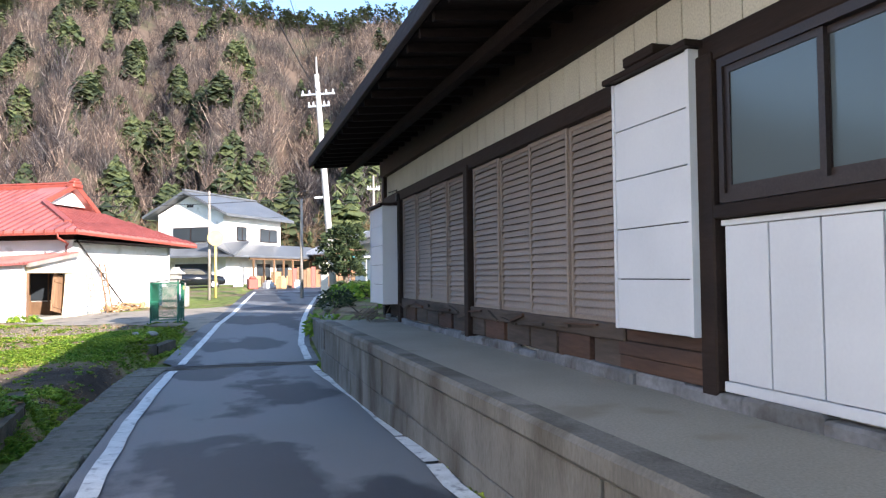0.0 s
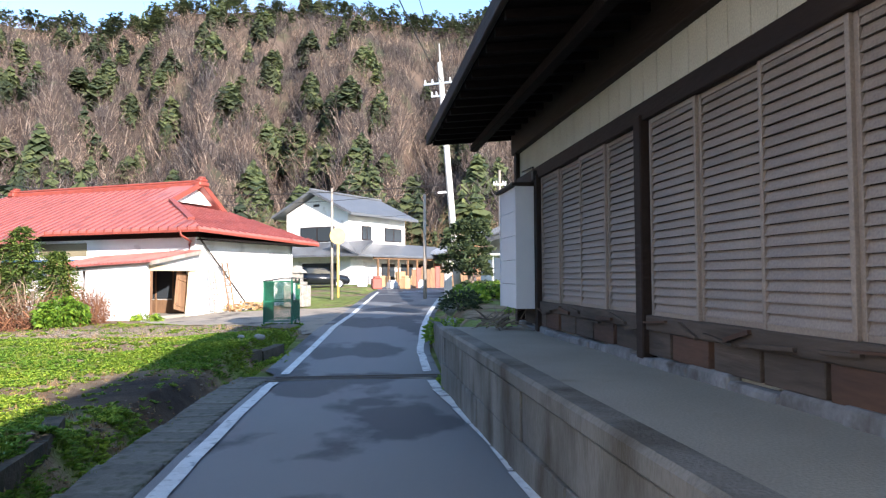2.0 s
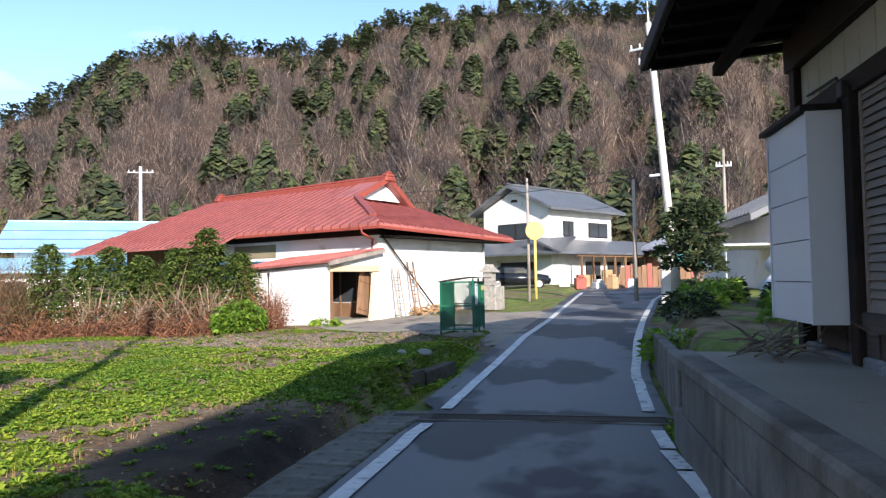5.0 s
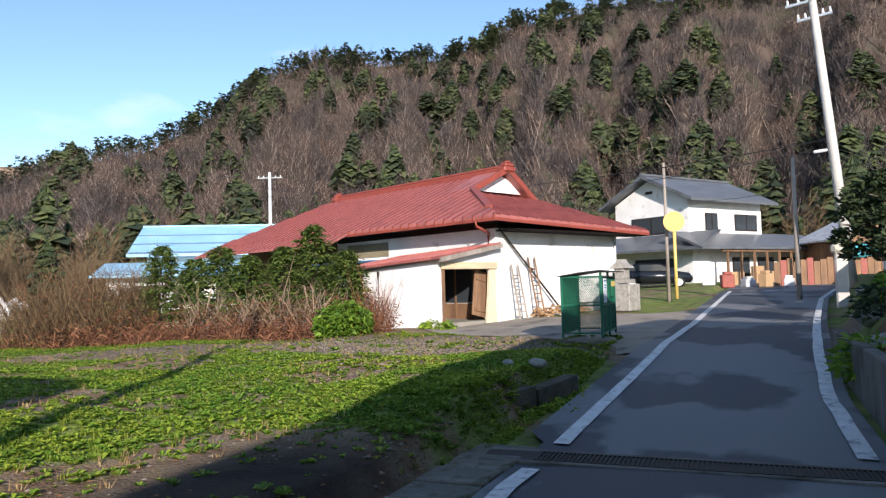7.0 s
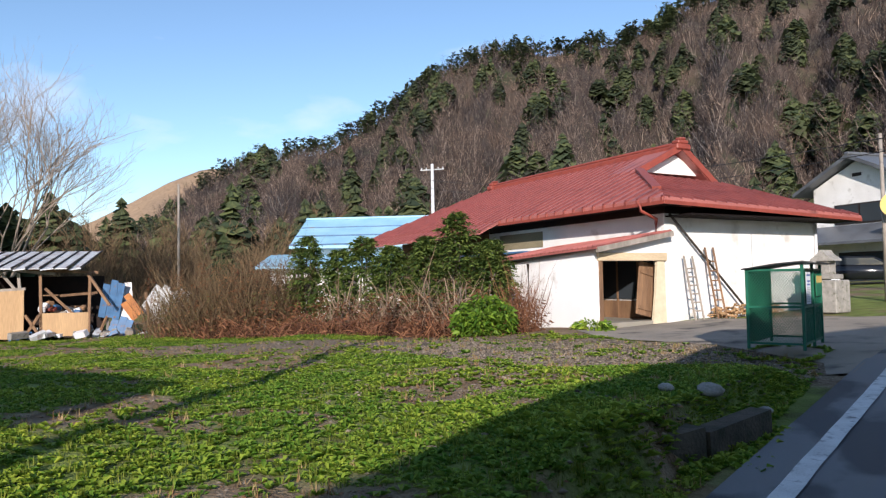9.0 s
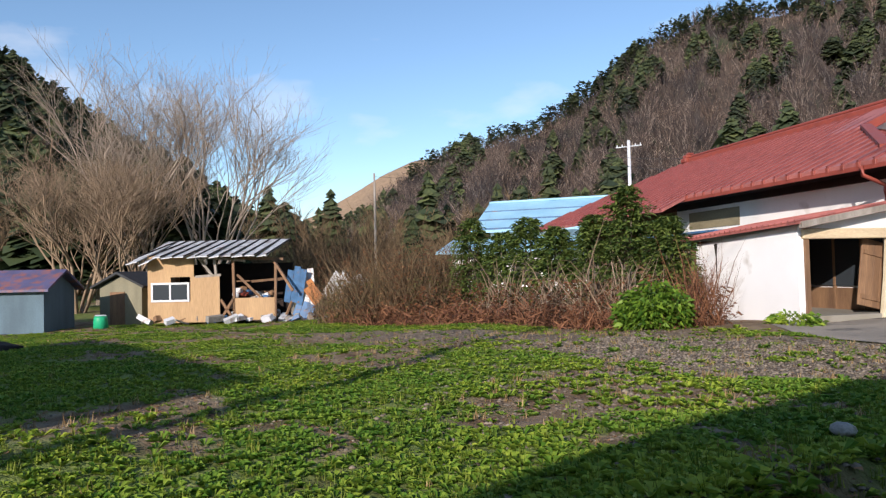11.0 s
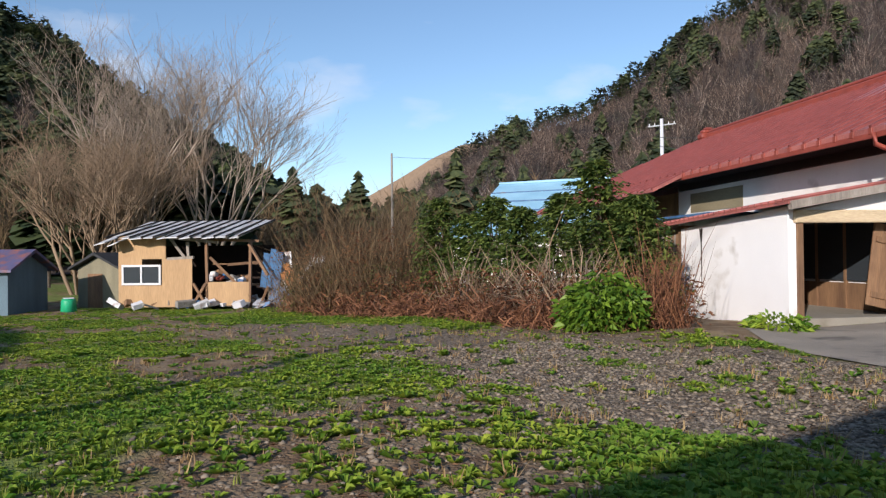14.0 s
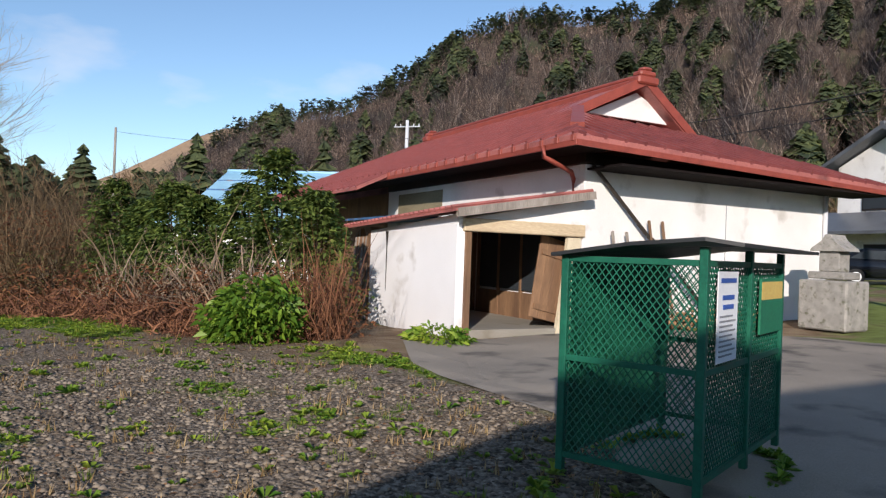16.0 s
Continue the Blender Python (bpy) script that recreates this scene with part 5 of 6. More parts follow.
def wh_window(x, y, z, w, h, side):
    b = bmesh.new()
    m = pose(x, y, z, 0, 0, 0 if side == "s" else -90)
    box(b, -w / 2, w / 2, -0.06, 0.0, 0, h, m=m)
    win = part("window", b, FRAMEALU, wh)
    for s in (-1, 1):
        b = bmesh.new()
        box(b, s * w / 4 - w / 4 + 0.07, s * w / 4 + w / 4 - 0.07, -0.075, -0.062, 0.08, h - 0.08, m=m)
        part("pane", b, PANE, win)


for x in (2.4, 6.3):
    wh_window(x, 0.0, 4.75, 1.3 if x < 3 else 2.6, 1.15, "s")
wh_window(0.0, 3.0, 4.6, 3.4, 1.2, "w")
wh_window(-0.5, 2.4, 0.9, 3.4, 2.0, "w")
wh_window(-0.5, 5.6, 1.6, 0.9, 1.2, "w")
part("gable_vent", boxes((-0.03, 0.0, 2.8, 3.4, 7.4, 7.6)), FRAMEALU, wh)
for k in range(9):
    part("porch_post", boxes((1.0 + k * 1.45, 1.12 + k * 1.45, -2.1, -1.98, 0.8, 3.35)), OLDWOOD, wh)
part("porch_beam", boxes((0.5, 13.3, -2.12, -1.96, 3.2, 3.36)), OLDWOOD, wh)
for k in range(5):
    part("porch_screen", boxes((1.6 + k * 2.4, 3.2 + k * 2.4, -1.75, -1.7, 0.9, 1.9 + 0.35 * (k % 2))), TANBOARD, wh)
for x in (4.6, 7.5, 10.2):
    wh_window(x, -0.6, 1.4, 1.9, 1.5, "s")

# parked car under the eaves
CARM = pose(-4.6, 52.2, 1.05, 0, 0, 14)
car = thing("parked_car", "black parked hatchback beside the white house", "car", CARM)
prof = [(-2.1, 0.28), (2.0, 0.28), (2.1, 0.62), (1.95, 0.84), (1.15, 0.98), (0.35, 1.42), (-1.1, 1.46), (-1.95, 1.05), (-2.15, 0.75)]
bm = prism(bmesh.new(), prof, -0.82, 0.82)
bmesh.ops.bevel(bm, geom=list(bm.edges), offset=0.06, segments=2, affect="EDGES")
part("body", bm, CARBLACK, car, smooth=True)
part("side_window", prism(bmesh.new(), [(0.9, 1.0), (0.3, 1.35), (-1.05, 1.38), (-1.6, 1.05)], -0.835, -0.825), PANE, car)
for x in (-1.35, 1.3):
    bm = bmesh.new()
    tube(bm, [(x, -0.86, 0.32), (x, -0.62, 0.32)], 0.32, sides=20)
    w = part("wheel", bm, RUBBER, car)
    bm = bmesh.new()
    tube(bm, [(x, -0.875, 0.32), (x, -0.84, 0.32)], 0.2, sides=16)
    part("rim", bm, STEEL, w)
part("headlight", boxes((1.85, 2.02, -0.8, -0.5, 0.62, 0.78), bevel=0.03), WHITE, car)
# bits of clutter before the porch
for k, (x, y) in enumerate(((-1.6, 53.0), (-0.6, 52.4), (0.5, 52.9), (1.4, 52.0), (2.6, 52.4))):
    bm = bmesh.new()
    box(bm, -0.35, 0.35, -0.25, 0.25, 0, 0.45 + 0.3 * (k % 2), bevel=0.04)
    box(bm, -0.2, 0.25, -0.15, 0.2, 0.45 + 0.3 * (k % 2), 0.62 + 0.3 * (k % 2), bevel=0.03)
    solid("garden_crate", bm, (WHITE, REDTRIM, TIN, TANBOARD, WHITE)[k], "plastic crate of garden odds and ends by the porch", "crate", pose(x, y, 0.97, 0, 0, 20 * k), group="garden crates")

# blue-sheeted barn beyond, wooden fence
barn = thing("brown_barn", "brown boarded barn with pale roof and turquoise sheeting", "barn", pose(8.3, 62, 0.9, 0, 0, 20))
part("wall", boxes((-2.6, 4.5, 0, 5, 0, 3.0)), OLDWOOD, barn)
part("gable", prism(bmesh.new(), [(-2.6, 3.0), (4.5, 3.0), (0.95, 4.6)], 0.0, 5.0), OLDWOOD, barn)
bm = prism(bmesh.new(), [(-3.2, 2.8), (0.95, 4.75), (5.1, 2.8), (5.1, 2.92), (0.95, 4.9), (-3.2, 2.92)], -0.5, 5.5)
part("roof", bm, TIN, barn)
part("tarpaulin", boxes((-2.4, 2.5, -0.6, -0.05, 1.7, 2.6), bevel=0.1), mat("turquoise_sheet", (0.05, 0.36, 0.40), (0.04, 0.28, 0.33), scale=2, rough=0.5), barn)
fence = thing("board_fence", "orange brown board fence along the bend", "fence", pose(1.9, 53.6, 1.0, 0, 0, 16))
for k in range(22):
    part("board", boxes((k * 0.36, k * 0.36 + 0.33, -0.02, 0.02, 0, 1.35 + 0.1 * (k % 3))), REDTRIM if k % 4 == 1 else OLDWOOD, fence)

# neighbouring tiled house, carport and tree east of the lane
nb = thing("neighbour_house", "single-storey house with grey tiled roof beyond the garden", "house", pose(5.4, 29.0, 0.6, 0, 0, 3))
part("wall", boxes((0.6, 8.0, 0.6, 12.0, 0, 3.0)), PLASTER, nb)
part("roof", prism(bmesh.new(), [(-0.3, 2.75), (4.3, 4.9), (8.9, 2.75), (8.9, 2.95), (4.3, 5.12), (-0.3, 2.95)], -0.3, 12.8), GREYROOF, nb)
for k in range(30):
    bm = bmesh.new()
    tube(bm, [(-0.33, -0.2 + k * 0.43, 2.97), (4.3, -0.2 + k * 0.43, 5.14)], 0.07, sides=6)
    part("tile_roll", bm, GREYROOF, nb)
part("awning", boxes((-1.4, 0.6, -1.6, 2.4, 1.95, 2.02), bevel=0.01), TIN, nb, "pale carport sheet")
for x, y in ((-1.3, -1.5), (-1.3, 2.3)):
    bm = bmesh.new()
    tube(bm, [(x, y, 0), (x, y, 1.96)], 0.035, sides=8)
    part("awning_post", bm, STEEL, nb)
bm = bmesh.new()
box(bm, -0.9, 0.9, -0.8, 0.8, 0.25, 1.0, bevel=0.22)
box(bm, -0.75, 0.6, -0.7, 0.7, 0.95, 1.5, bevel=0.2)
solid("covered_car", bm, WHITE, "white rounded car nose behind the house corner", "car", pose(5.2, 24.0, 0.75, 0, 0, 80), smooth=True)
mk = thing("stone_marker", "pale upright marker stone wrapped at the top", "stone", pose(2.85, 31.0, 0.85))
part("stone", boxes((-0.16, 0.16, -0.12, 0.12, -0.2, 1.35), bevel=0.04), POLECON, mk)
part("wrap", boxes((-0.24, 0.24, -0.2, 0.2, 1.3, 1.6), bevel=0.08), CREAM, mk)

# ---- the ruined shack in the yard ----
SHK = pose(-32.1, 21.33, -0.33, 0, 0, 52) @ Matrix.Scale(1.034, 4)
shack = thing("ruined_shack", "half-collapsed plywood shack with a broken tin roof", "shack", SHK)
L = 5.2
part("panel", boxes((0.0, 0.95, 0, 0.06, 0, 2.75)), TANBOARD, shack)
part("panel", boxes((0.0, 2.95, -0.004, 0.05, 0, 0.85)), TANBOARD, shack)
part("panel", boxes((0.95, 1.9, 0.0, 0.05, 1.85, 2.75)), TANBOARD, shack)
part("panel", boxes((1.75, 2.95, 0.002, 0.055, 0.85, 1.85)), TANBOARD, shack)
part("panel", boxes((3.5, 5.2, 0, 0.05, 0.05, 0.95)), TANBOARD, shack)
part("side_wall", boxes((0.0, 0.06, 0.06, 3.2, 0, 2.7)), TANBOARD, shack)
part("back_wall", boxes((0.0, L, 3.2, 3.26, 0, 2.4)), DARKWOOD, shack)
part("floor", boxes((0.0, L, 0.06, 3.2, 0.0, 0.1)), ROTWOOD, shack)
win = part("window_frame", boxes((0.15, 1.72, -0.05, 0.03, 0.85, 0.93), (0.15, 1.72, -0.05, 0.03, 1.55, 1.63), (0.15, 0.23, -0.05, 0.03, 0.93, 1.55), (1.64, 1.72, -0.05, 0.03, 0.93, 1.55), (0.9, 0.97, -0.05, 0.03, 0.93, 1.55)), WHITE, shack, "white window frame")
part("pane", boxes((0.23, 1.64, -0.02, -0.01, 0.93, 1.55)), PANE, win)
for a, b in (((3.55, 0.05, 0), (3.5, 0.05, 2.6)), ((5.2, 0.05, 0), (5.25, 0.05, 2.5)), ((2.0, 0.1, 2.7), (2.6, 0.15, 1.9)), ((1.95, 0.05, 1.85), (3.0, 0.05, 1.9)), ((2.8, 0.05, 1.9), (2.75, 0.05, 2.5)), ((3.7, -0.1, 1.9), (4.6, 0.2, 0.9)), ((3.0, 0.0, 0.9), (3.5, 0.0, 0.1)), ((3.0, 0.0, 0.1), (3.5, 0.0, 0.9)), ((2.2, 0.0, 2.65), (4.0, 0.05, 2.45)), ((3.0, 0.3, 2.6), (5.5, 0.3, 2.5)), ((5.2, 0.0, 2.4), (6.0, -0.2, 1.2)), ((0.1, 0.1, 2.7), (0.1, 3.2, 2.75)), ((4.0, 0.9, 1.6), (5.3, 1.2, 1.7))):
    bm = bmesh.new()
    beam(bm, a, b, 0.1, 0.1)
    part("timber", bm, GREYWOOD if a[0] < 3 else OLDWOOD, shack)
for k in range(12):
    x = -0.55 + k * 0.47
    bm = bmesh.new()
    pts = [(x, -0.75 + 0.1 * (k % 3), 2.62 - 0.05 * (k % 2) - (0.25 if k < 2 else 0)), (x + 0.44, -0.75 + 0.06 * (k % 2), 2.62 - (0.15 if k < 2 else 0)), (x + 0.44, 3.5, 3.45), (x, 3.5, 3.45)]
    a = [bm.verts.new(p) for p in pts]
    b = [bm.verts.new(Vector(p) + Vector((0, 0, 0.035))) for p in pts]
    bm.faces.new(a), bm.faces.new(b[::-1])
    for i in range(4):
        bm.faces.new((a[i], b[i], b[(i + 1) % 4], a[(i + 1) % 4]))
    part("roof_sheet", bm, TIN, shack, "loose rusty tin sheet")
    bm = bmesh.new()
    beam(bm, (x + 0.45, -0.72, 2.68), (x + 0.45, 3.5, 3.5), 0.05, 0.05)
    part("batten", bm, IRON, shack)
for k in range(34):
    bm = bmesh.new()
    w = random.uniform(0.08, 0.35)
    box(bm, -w, w, -0.12, 0.12, -0.03, random.uniform(0.03, 0.2), m=pose(0, 0, 0, random.uniform(-25, 25), random.uniform(-25, 25), random.uniform(0, 180)))
    m = (WHITE, GREYWOOD, OLDWOOD, TIN, BLUETIN, STONE)[k % 6]
    solid("debris", bm, m, "scrap of broken board and rubbish by the shack", "debris", SHK @ pose(random.uniform(-0.4, 7.6), random.uniform(-1.0, 0.5), 0.08), group="debris")
for x, y, z, rx, ry, n, h, m in ((5.45, 0.5, 0.75, 8, 12, 3, 1.35, BLUETIN), (6.3, 0.4, 0.35, -6, -6, 2, 1.5, TIN), (6.9, 0.7, 0.95, 14, 38, 5, 1.35, TIN), (6.75, 0.3, 0.55, 10, -32, 2, 0.8, RUSTSHEET), (7.9, 1.0, 1.45, 20, 62, 3, 0.9, TIN), (5.8, 0.1, 0.0, -20, 15, 3, 0.7, BLUETIN)):
    fallen = thing("fallen_sheet", "torn metal sheet fallen from the shack", "metal sheet", SHK @ pose(x, y, z, rx, ry, -8), group="fallen sheets")
    for i in range(n):
        part("panel", boxes((i * 0.27, i * 0.27 + 0.262, -0.02 + 0.012 * (i % 2), 0.02, 0.05 * (i % 2), h + 0.07 * ((i * 3) % 4))), m, fallen)
    part("batten", beam(bmesh.new(), (0, 0.05, h * 0.3), (n * 0.27, 0.05, h * 0.34), 0.05, 0.06), GREYWOOD, fallen)
for k in range(9):
    bm = bmesh.new()
    x = 5.5 + 0.32 * k
    beam(bm, (x, 0.3 + 0.2 * (k % 3), 0.0), (x + random.uniform(-0.5, 0.5), 0.6, random.uniform(0.7, 1.7)), 0.09, 0.07)
    solid("fallen_timber", bm, (OLDWOOD, GREYWOOD, ROTWOOD)[k % 3], "broken timber leaning in the wreck of the shack", "timber", SHK, group="fallen timbers")
for k in range(22):
    bm = bmesh.new()
    w = random.uniform(0.08, 0.24)
    box(bm, -w, w, -0.14, 0.14, -0.05, random.uniform(0.05, 0.2), bevel=0.03, m=pose(0, 0, 0, random.uniform(-25, 25), random.uniform(-25, 25), random.uniform(0, 180)))
    solid("clutter", bm, (WHITE, OLDWOOD, BLUETIN, TIN, REDTRIM, GREYWOOD)[k % 6], "household rubbish heaped inside the broken shack", "rubbish", SHK @ pose(random.uniform(3.3, 5.1), random.uniform(0.4, 1.4), 0.9 + random.uniform(0, 0.35) if k < 14 else 0.2), group="rubbish")
part("shelf", boxes((3.3, 5.15, 0.3, 1.5, 0.78, 0.84), (3.3, 5.15, 1.1, 1.5, 1.6, 1.65)), OLDWOOD, shack)

# small sheds further back, green bin
def hut(x, y, z, turn, w, d, h, wall, roof, label):
    t = thing("garden_shed", label, "shed", pose(x, y, z, 0, 0, turn), group="garden sheds")
    part("wall", boxes((0, w, 0, d, 0, h)), wall, t)
    part("gable", prism(bmesh.new(), [(0, h), (w, h), (w / 2, h + w * 0.22)], 0, d), wall, t)
    part("roof", prism(bmesh.new(), [(-0.3, h - 0.1), (w / 2, h + w * 0.25), (w + 0.3, h - 0.1), (w + 0.3, h), (w / 2, h + w * 0.25 + 0.12), (-0.3, h)], -0.3, d + 0.3), roof, t)
    part("door", boxes((w * 0.25, w * 0.6, -0.03, 0, 0, h * 0.85)), OLDWOOD, t)


BLUEWALL = mat("faded_blue_boards", (0.12, 0.18, 0.22), (0.08, 0.12, 0.15), scale=2, rough=0.8, stretch=(1, 1, 0.2))
RUSTBLUE = mat("rusted_blue_roof_sheet", (0.11, 0.10, 0.19), (0.07, 0.07, 0.14), scale=1.5, rough=0.5, bump=0.1, dirt=(0.30, 0.10, 0.05), dirt_amount=0.5)
OLIVE = mat("olive_grey_boards", (0.24, 0.22, 0.15), (0.17, 0.16, 0.11), scale=2, rough=0.85, stretch=(1, 1, 0.2))
hut(-36.6, 16.6, -0.52, -33, 2.7, 2.9, 1.75, BLUEWALL, RUSTBLUE, "faded blue shed with a rusty red roof")
hut(-36.3, 20.3, -0.52, 40, 2.2, 2.2, 1.75, OLIVE, BLACKTRIM, "small olive boarded shed with a dark roof")
hut(-37.5, 12.2, -0.52, 40, 3.0, 3.0, 1.9, BLUEWALL, BLACKTRIM, "dark shed with a white door frame")
binn = thing("green_bin", "small green plastic drum on the grass", "bin", pose(-32.6, 19.6, -0.5))
bm = bmesh.new()
tube(bm, [(0, 0, 0), (0, 0, 0.45), (0, 0, 0.55)], 0.3, 0.24, sides=16)
part("drum", bm, mat("bright_green_plastic", (0.02, 0.42, 0.20), rough=0.45), binn, smooth=True)
part("lid", boxes((-0.2, 0.2, -0.2, 0.2, 0.55, 0.6), bevel=0.03), WHITE, binn)

bm = bmesh.new()
bmesh.ops.create_icosphere(bm, subdivisions=4, radius=1.0)
for v in bm.verts:
    v.co *= 1 + 0.28 * noise.noise(v.co * 2.2) + 0.1 * noise.noise(v.co * 7)
    v.co.x, v.co.y, v.co.z = v.co.x * 2.1, v.co.y * 1.0, v.co.z * 0.62
solid("soil_mound", bm, mat("dark_wet_soil", (0.035, 0.026, 0.02), (0.018, 0.014, 0.012), scale=3, rough=0.95, bump=0.8, grain=14), "dark mound of bare soil on the yard", "mound", pose(-21.6, 13.3, -0.2, 0, 0, 60), smooth=True)

# blue-roofed house behind the thicket
bl = thing("blue_roofed_house", "house with a sky blue sheet roof behind the hedge", "house", pose(-30.7, 38.2, 0.0, 0, 0, 32))
part("wall", boxes((0.6, 10.5, 0.6, 6.4, 0, 3.7)), PLASTER, bl)
bm = prism(bmesh.new(), [(-0.2, 3.6), (3.5, 5.35), (7.2, 3.6), (7.2, 3.75), (3.5, 5.55), (-0.2, 3.75)], -0.3, 11.5, axis="x")
part("roof", bm, BLUEROOF, bl)
part("gable", prism(bmesh.new(), [(0.4, 3.65), (6.6, 3.65), (3.5, 5.2)], 0.0, 0.2, axis="x"), DARKWOOD, bl)
part("skirt_roof", prism(bmesh.new(), [(-2.2, 2.45), (0.6, 3.2), (0.6, 3.32), (-2.2, 2.57)], -1.6, 9.5, axis="x"), BLUEROOF, bl, "lower blue sheet roof")
part("porch_wall", boxes((-1.0, 9.0, -1.4, -1.25, -0.5, 2.5)), PLASTER, bl)
for k in range(4):
    part("porch_window", boxes((0.2 + k * 2.2, 1.6 + k * 2.2, -1.43, -1.4, 0.9, 2.0)), FRAMEALU, bl)
for k in range(3):
    part("roof_seam", prism(bmesh.new(), [(-0.2 + 1.2 * k, 3.78 + 0.565 * k), (-0.12 + 1.2 * k, 3.82 + 0.565 * k), (-0.12 + 1.2 * k, 3.86 + 0.565 * k), (-0.2 + 1.2 * k, 3.84 + 0.565 * k)], -0.3, 11.5, axis="x"), BLUETIN, bl)
part("ridge", boxes((-0.3, 11.5, 3.35, 3.65, 5.5, 5.64), bevel=0.03), BLUEROOF, bl)

# ---- kerbs and gutter by the yard ----
kerb = thing("kerb_wall", "low mossy concrete kerb holding back the yard", "kerb", pose(0, 0, 0))
for (x0, y0), (x1, y1) in zip(((-2.95, 15.6), (-2.45, 16.4), (-2.1, 17.3)), ((-2.47, 16.37), (-2.12, 17.27), (-1.85, 18.4))):
    bm = bmesh.new()
    beam(bm, (x0, y0, 0.03), (x1, y1, 0.08), 0.2, 0.5)
    part("kerb_block", bm, KERBSTONE, kerb)
for (x0, y0), (x1, y1) in zip(((-1.62, 3.0), (-1.68, 4.8), (-1.75, 6.6), (-1.95, 8.2)), ((-1.68, 4.77), (-1.75, 6.57), (-1.95, 8.17), (-2.3, 9.3))):
    bm = bmesh.new()
    beam(bm, (x0 - 0.22, y0, 0.24), (x1 - 0.22, y1, 0.24), 0.16, 0.5)
    part("kerb_block", bm, KERBSTONE, kerb)
gut = thing("gutter", "row of mossy concrete gutter slabs along the lane", "gutter")
slabm = mesh_of(boxes((-0.3, 0.3, -0.235, 0.235, -0.06, 0.02), bevel=0.014), "gutter_slab", SLAB)
for k in range(27):
    y = 2.2 + k * 0.5
    s = part("gutter_slab", slabm, None, gut)
    s.location = (float(left_x(y)) - 0.51 + random.uniform(-0.01, 0.01), y, float(road_z(y)) - 0.002 + random.uniform(-0.012, 0.008))
    s.rotation_euler = (random.uniform(-0.03, 0.03), random.uniform(-0.03, 0.03), math.atan2(float(left_x(y)) - float(left_x(y + 1)), 1))
for k, (x, y, s) in enumerate(((-2.3, 18.2, 0.17), (-2.0, 18.4, 0.14), (-2.6, 17.9, 0.10), (-2.0, 19.2, 0.10), (2.4, 22.5, 0.4), (3.1, 23.2, 0.5), (2.8, 25.0, 0.45), (2.2, 20.4, 0.3))):
    bm = bmesh.new()
    bmesh.ops.create_icosphere(bm, subdivisions=2, radius=s)
    for v in bm.verts:
        v.co *= 0.8 + 0.4 * noise.noise(v.co * 3 + Vector((k, 0, 0)))
        v.co.z *= 0.55
    solid("boulder", bm, STONE, "grey field stone lying among the weeds", "stone", pose(x, y, float(ground_z(x, y)) + 0.05, 0, 0, 40 * k), group="stones", smooth=True)


# ---- shrubs and trees in the yard ----
def spray_bush(height, radius, count, seed, leaf=0.16, taper=1.0, drop=0.3, broad=0.22, ball=False):
    """A shrub crown of many small drooping sprays round a few stems; conical where taper is near 1."""
    r = np.random.default_rng(seed)
    v, f = [], []
    for _ in range(count):
        t = r.random() ** 1.2
        reach = radius * (math.sqrt(max(0.04, 1 - (1.7 * t - 0.75) ** 2)) if ball else 1 - taper * t) * (0.5 + 0.55 * r.random())
        a = r.random() * math.tau
        p = np.array([math.cos(a) * reach, math.sin(a) * reach, 0.12 * height + t * height * 0.88])
        d = np.array([math.cos(a + r.normal(0, 0.5)), math.sin(a + r.normal(0, 0.5)), r.normal(0.15, 0.35)])
        s = np.cross(d, r.normal(size=3))
        s /= np.linalg.norm(s) + 1e-9
        q = leaf * (0.6 + 0.8 * r.random())
        b = len(v)
        v += [p, p + d * q * 0.5 + s * q * broad, p + d * q - np.array([0, 0, drop * q]), p + d * q * 0.5 - s * q * broad]
        f += [(b, b + 1, b + 2), (b, b + 2, b + 3)]
    return np.array(v), np.array(f)


def twig_bush(height, radius, count, seed, thick=0.006, curl=0.3, rise=0.35):
    """A tangle of thin leafless canes."""
    r = np.random.default_rng(seed)
    v, f = [], []
    for _ in range(count):
        a, b2 = r.random() * math.tau, r.random() * math.tau
        q = radius * r.random() ** 0.5
        p = np.array([math.cos(a) * q, math.sin(a) * q, r.random() ** 2 * height * 0.45])
        ln = height * (0.3 + 0.5 * r.random())
        d = np.array([math.cos(b2) * 0.55, math.sin(b2) * 0.55, rise + 0.8 * r.random()])
        mid = p + d * ln * 0.5 + r.normal(0, 0.04, 3) * height
        end = mid + (d + np.array([0, 0, -curl * 2 * r.random()]) + r.normal(0, 0.3, 3)) * ln * 0.45
        s = np.cross(d, r.normal(size=3))
        s = s / (np.linalg.norm(s) + 1e-9) * thick * (0.5 + r.random())
        b = len(v)
        v += [p - s, p + s, mid + s * 0.7, mid - s * 0.7, end]
        f += [(b, b + 1, b + 2), (b, b + 2, b + 3), (b + 3, b + 2, b + 4)]
    return np.array(v), np.array(f)


def shrub(name, x, y, verts, faces, material, label, stem=0.04, h=1.0, group=""):
    t = thing(name, label, "shrub", pose(x, y, float(ground_z(x, y)) - 0.03), group=group)
    bm = bmesh.new()
    for k in range(3):
        a = k * 2.1
        tube(bm, [(0.05 * math.cos(a), 0.05 * math.sin(a), -0.05), (0.12 * math.cos(a), 0.12 * math.sin(a), h * 0.45), (0.1 * math.cos(a + 1), 0.1 * math.sin(a + 1), h * 0.8)], stem, stem * 0.3, sides=6)
    part("stem", bm, BARK, t)
    ob = raw("crown", verts, faces, material, "", "", kind="", parent=t)
    return t


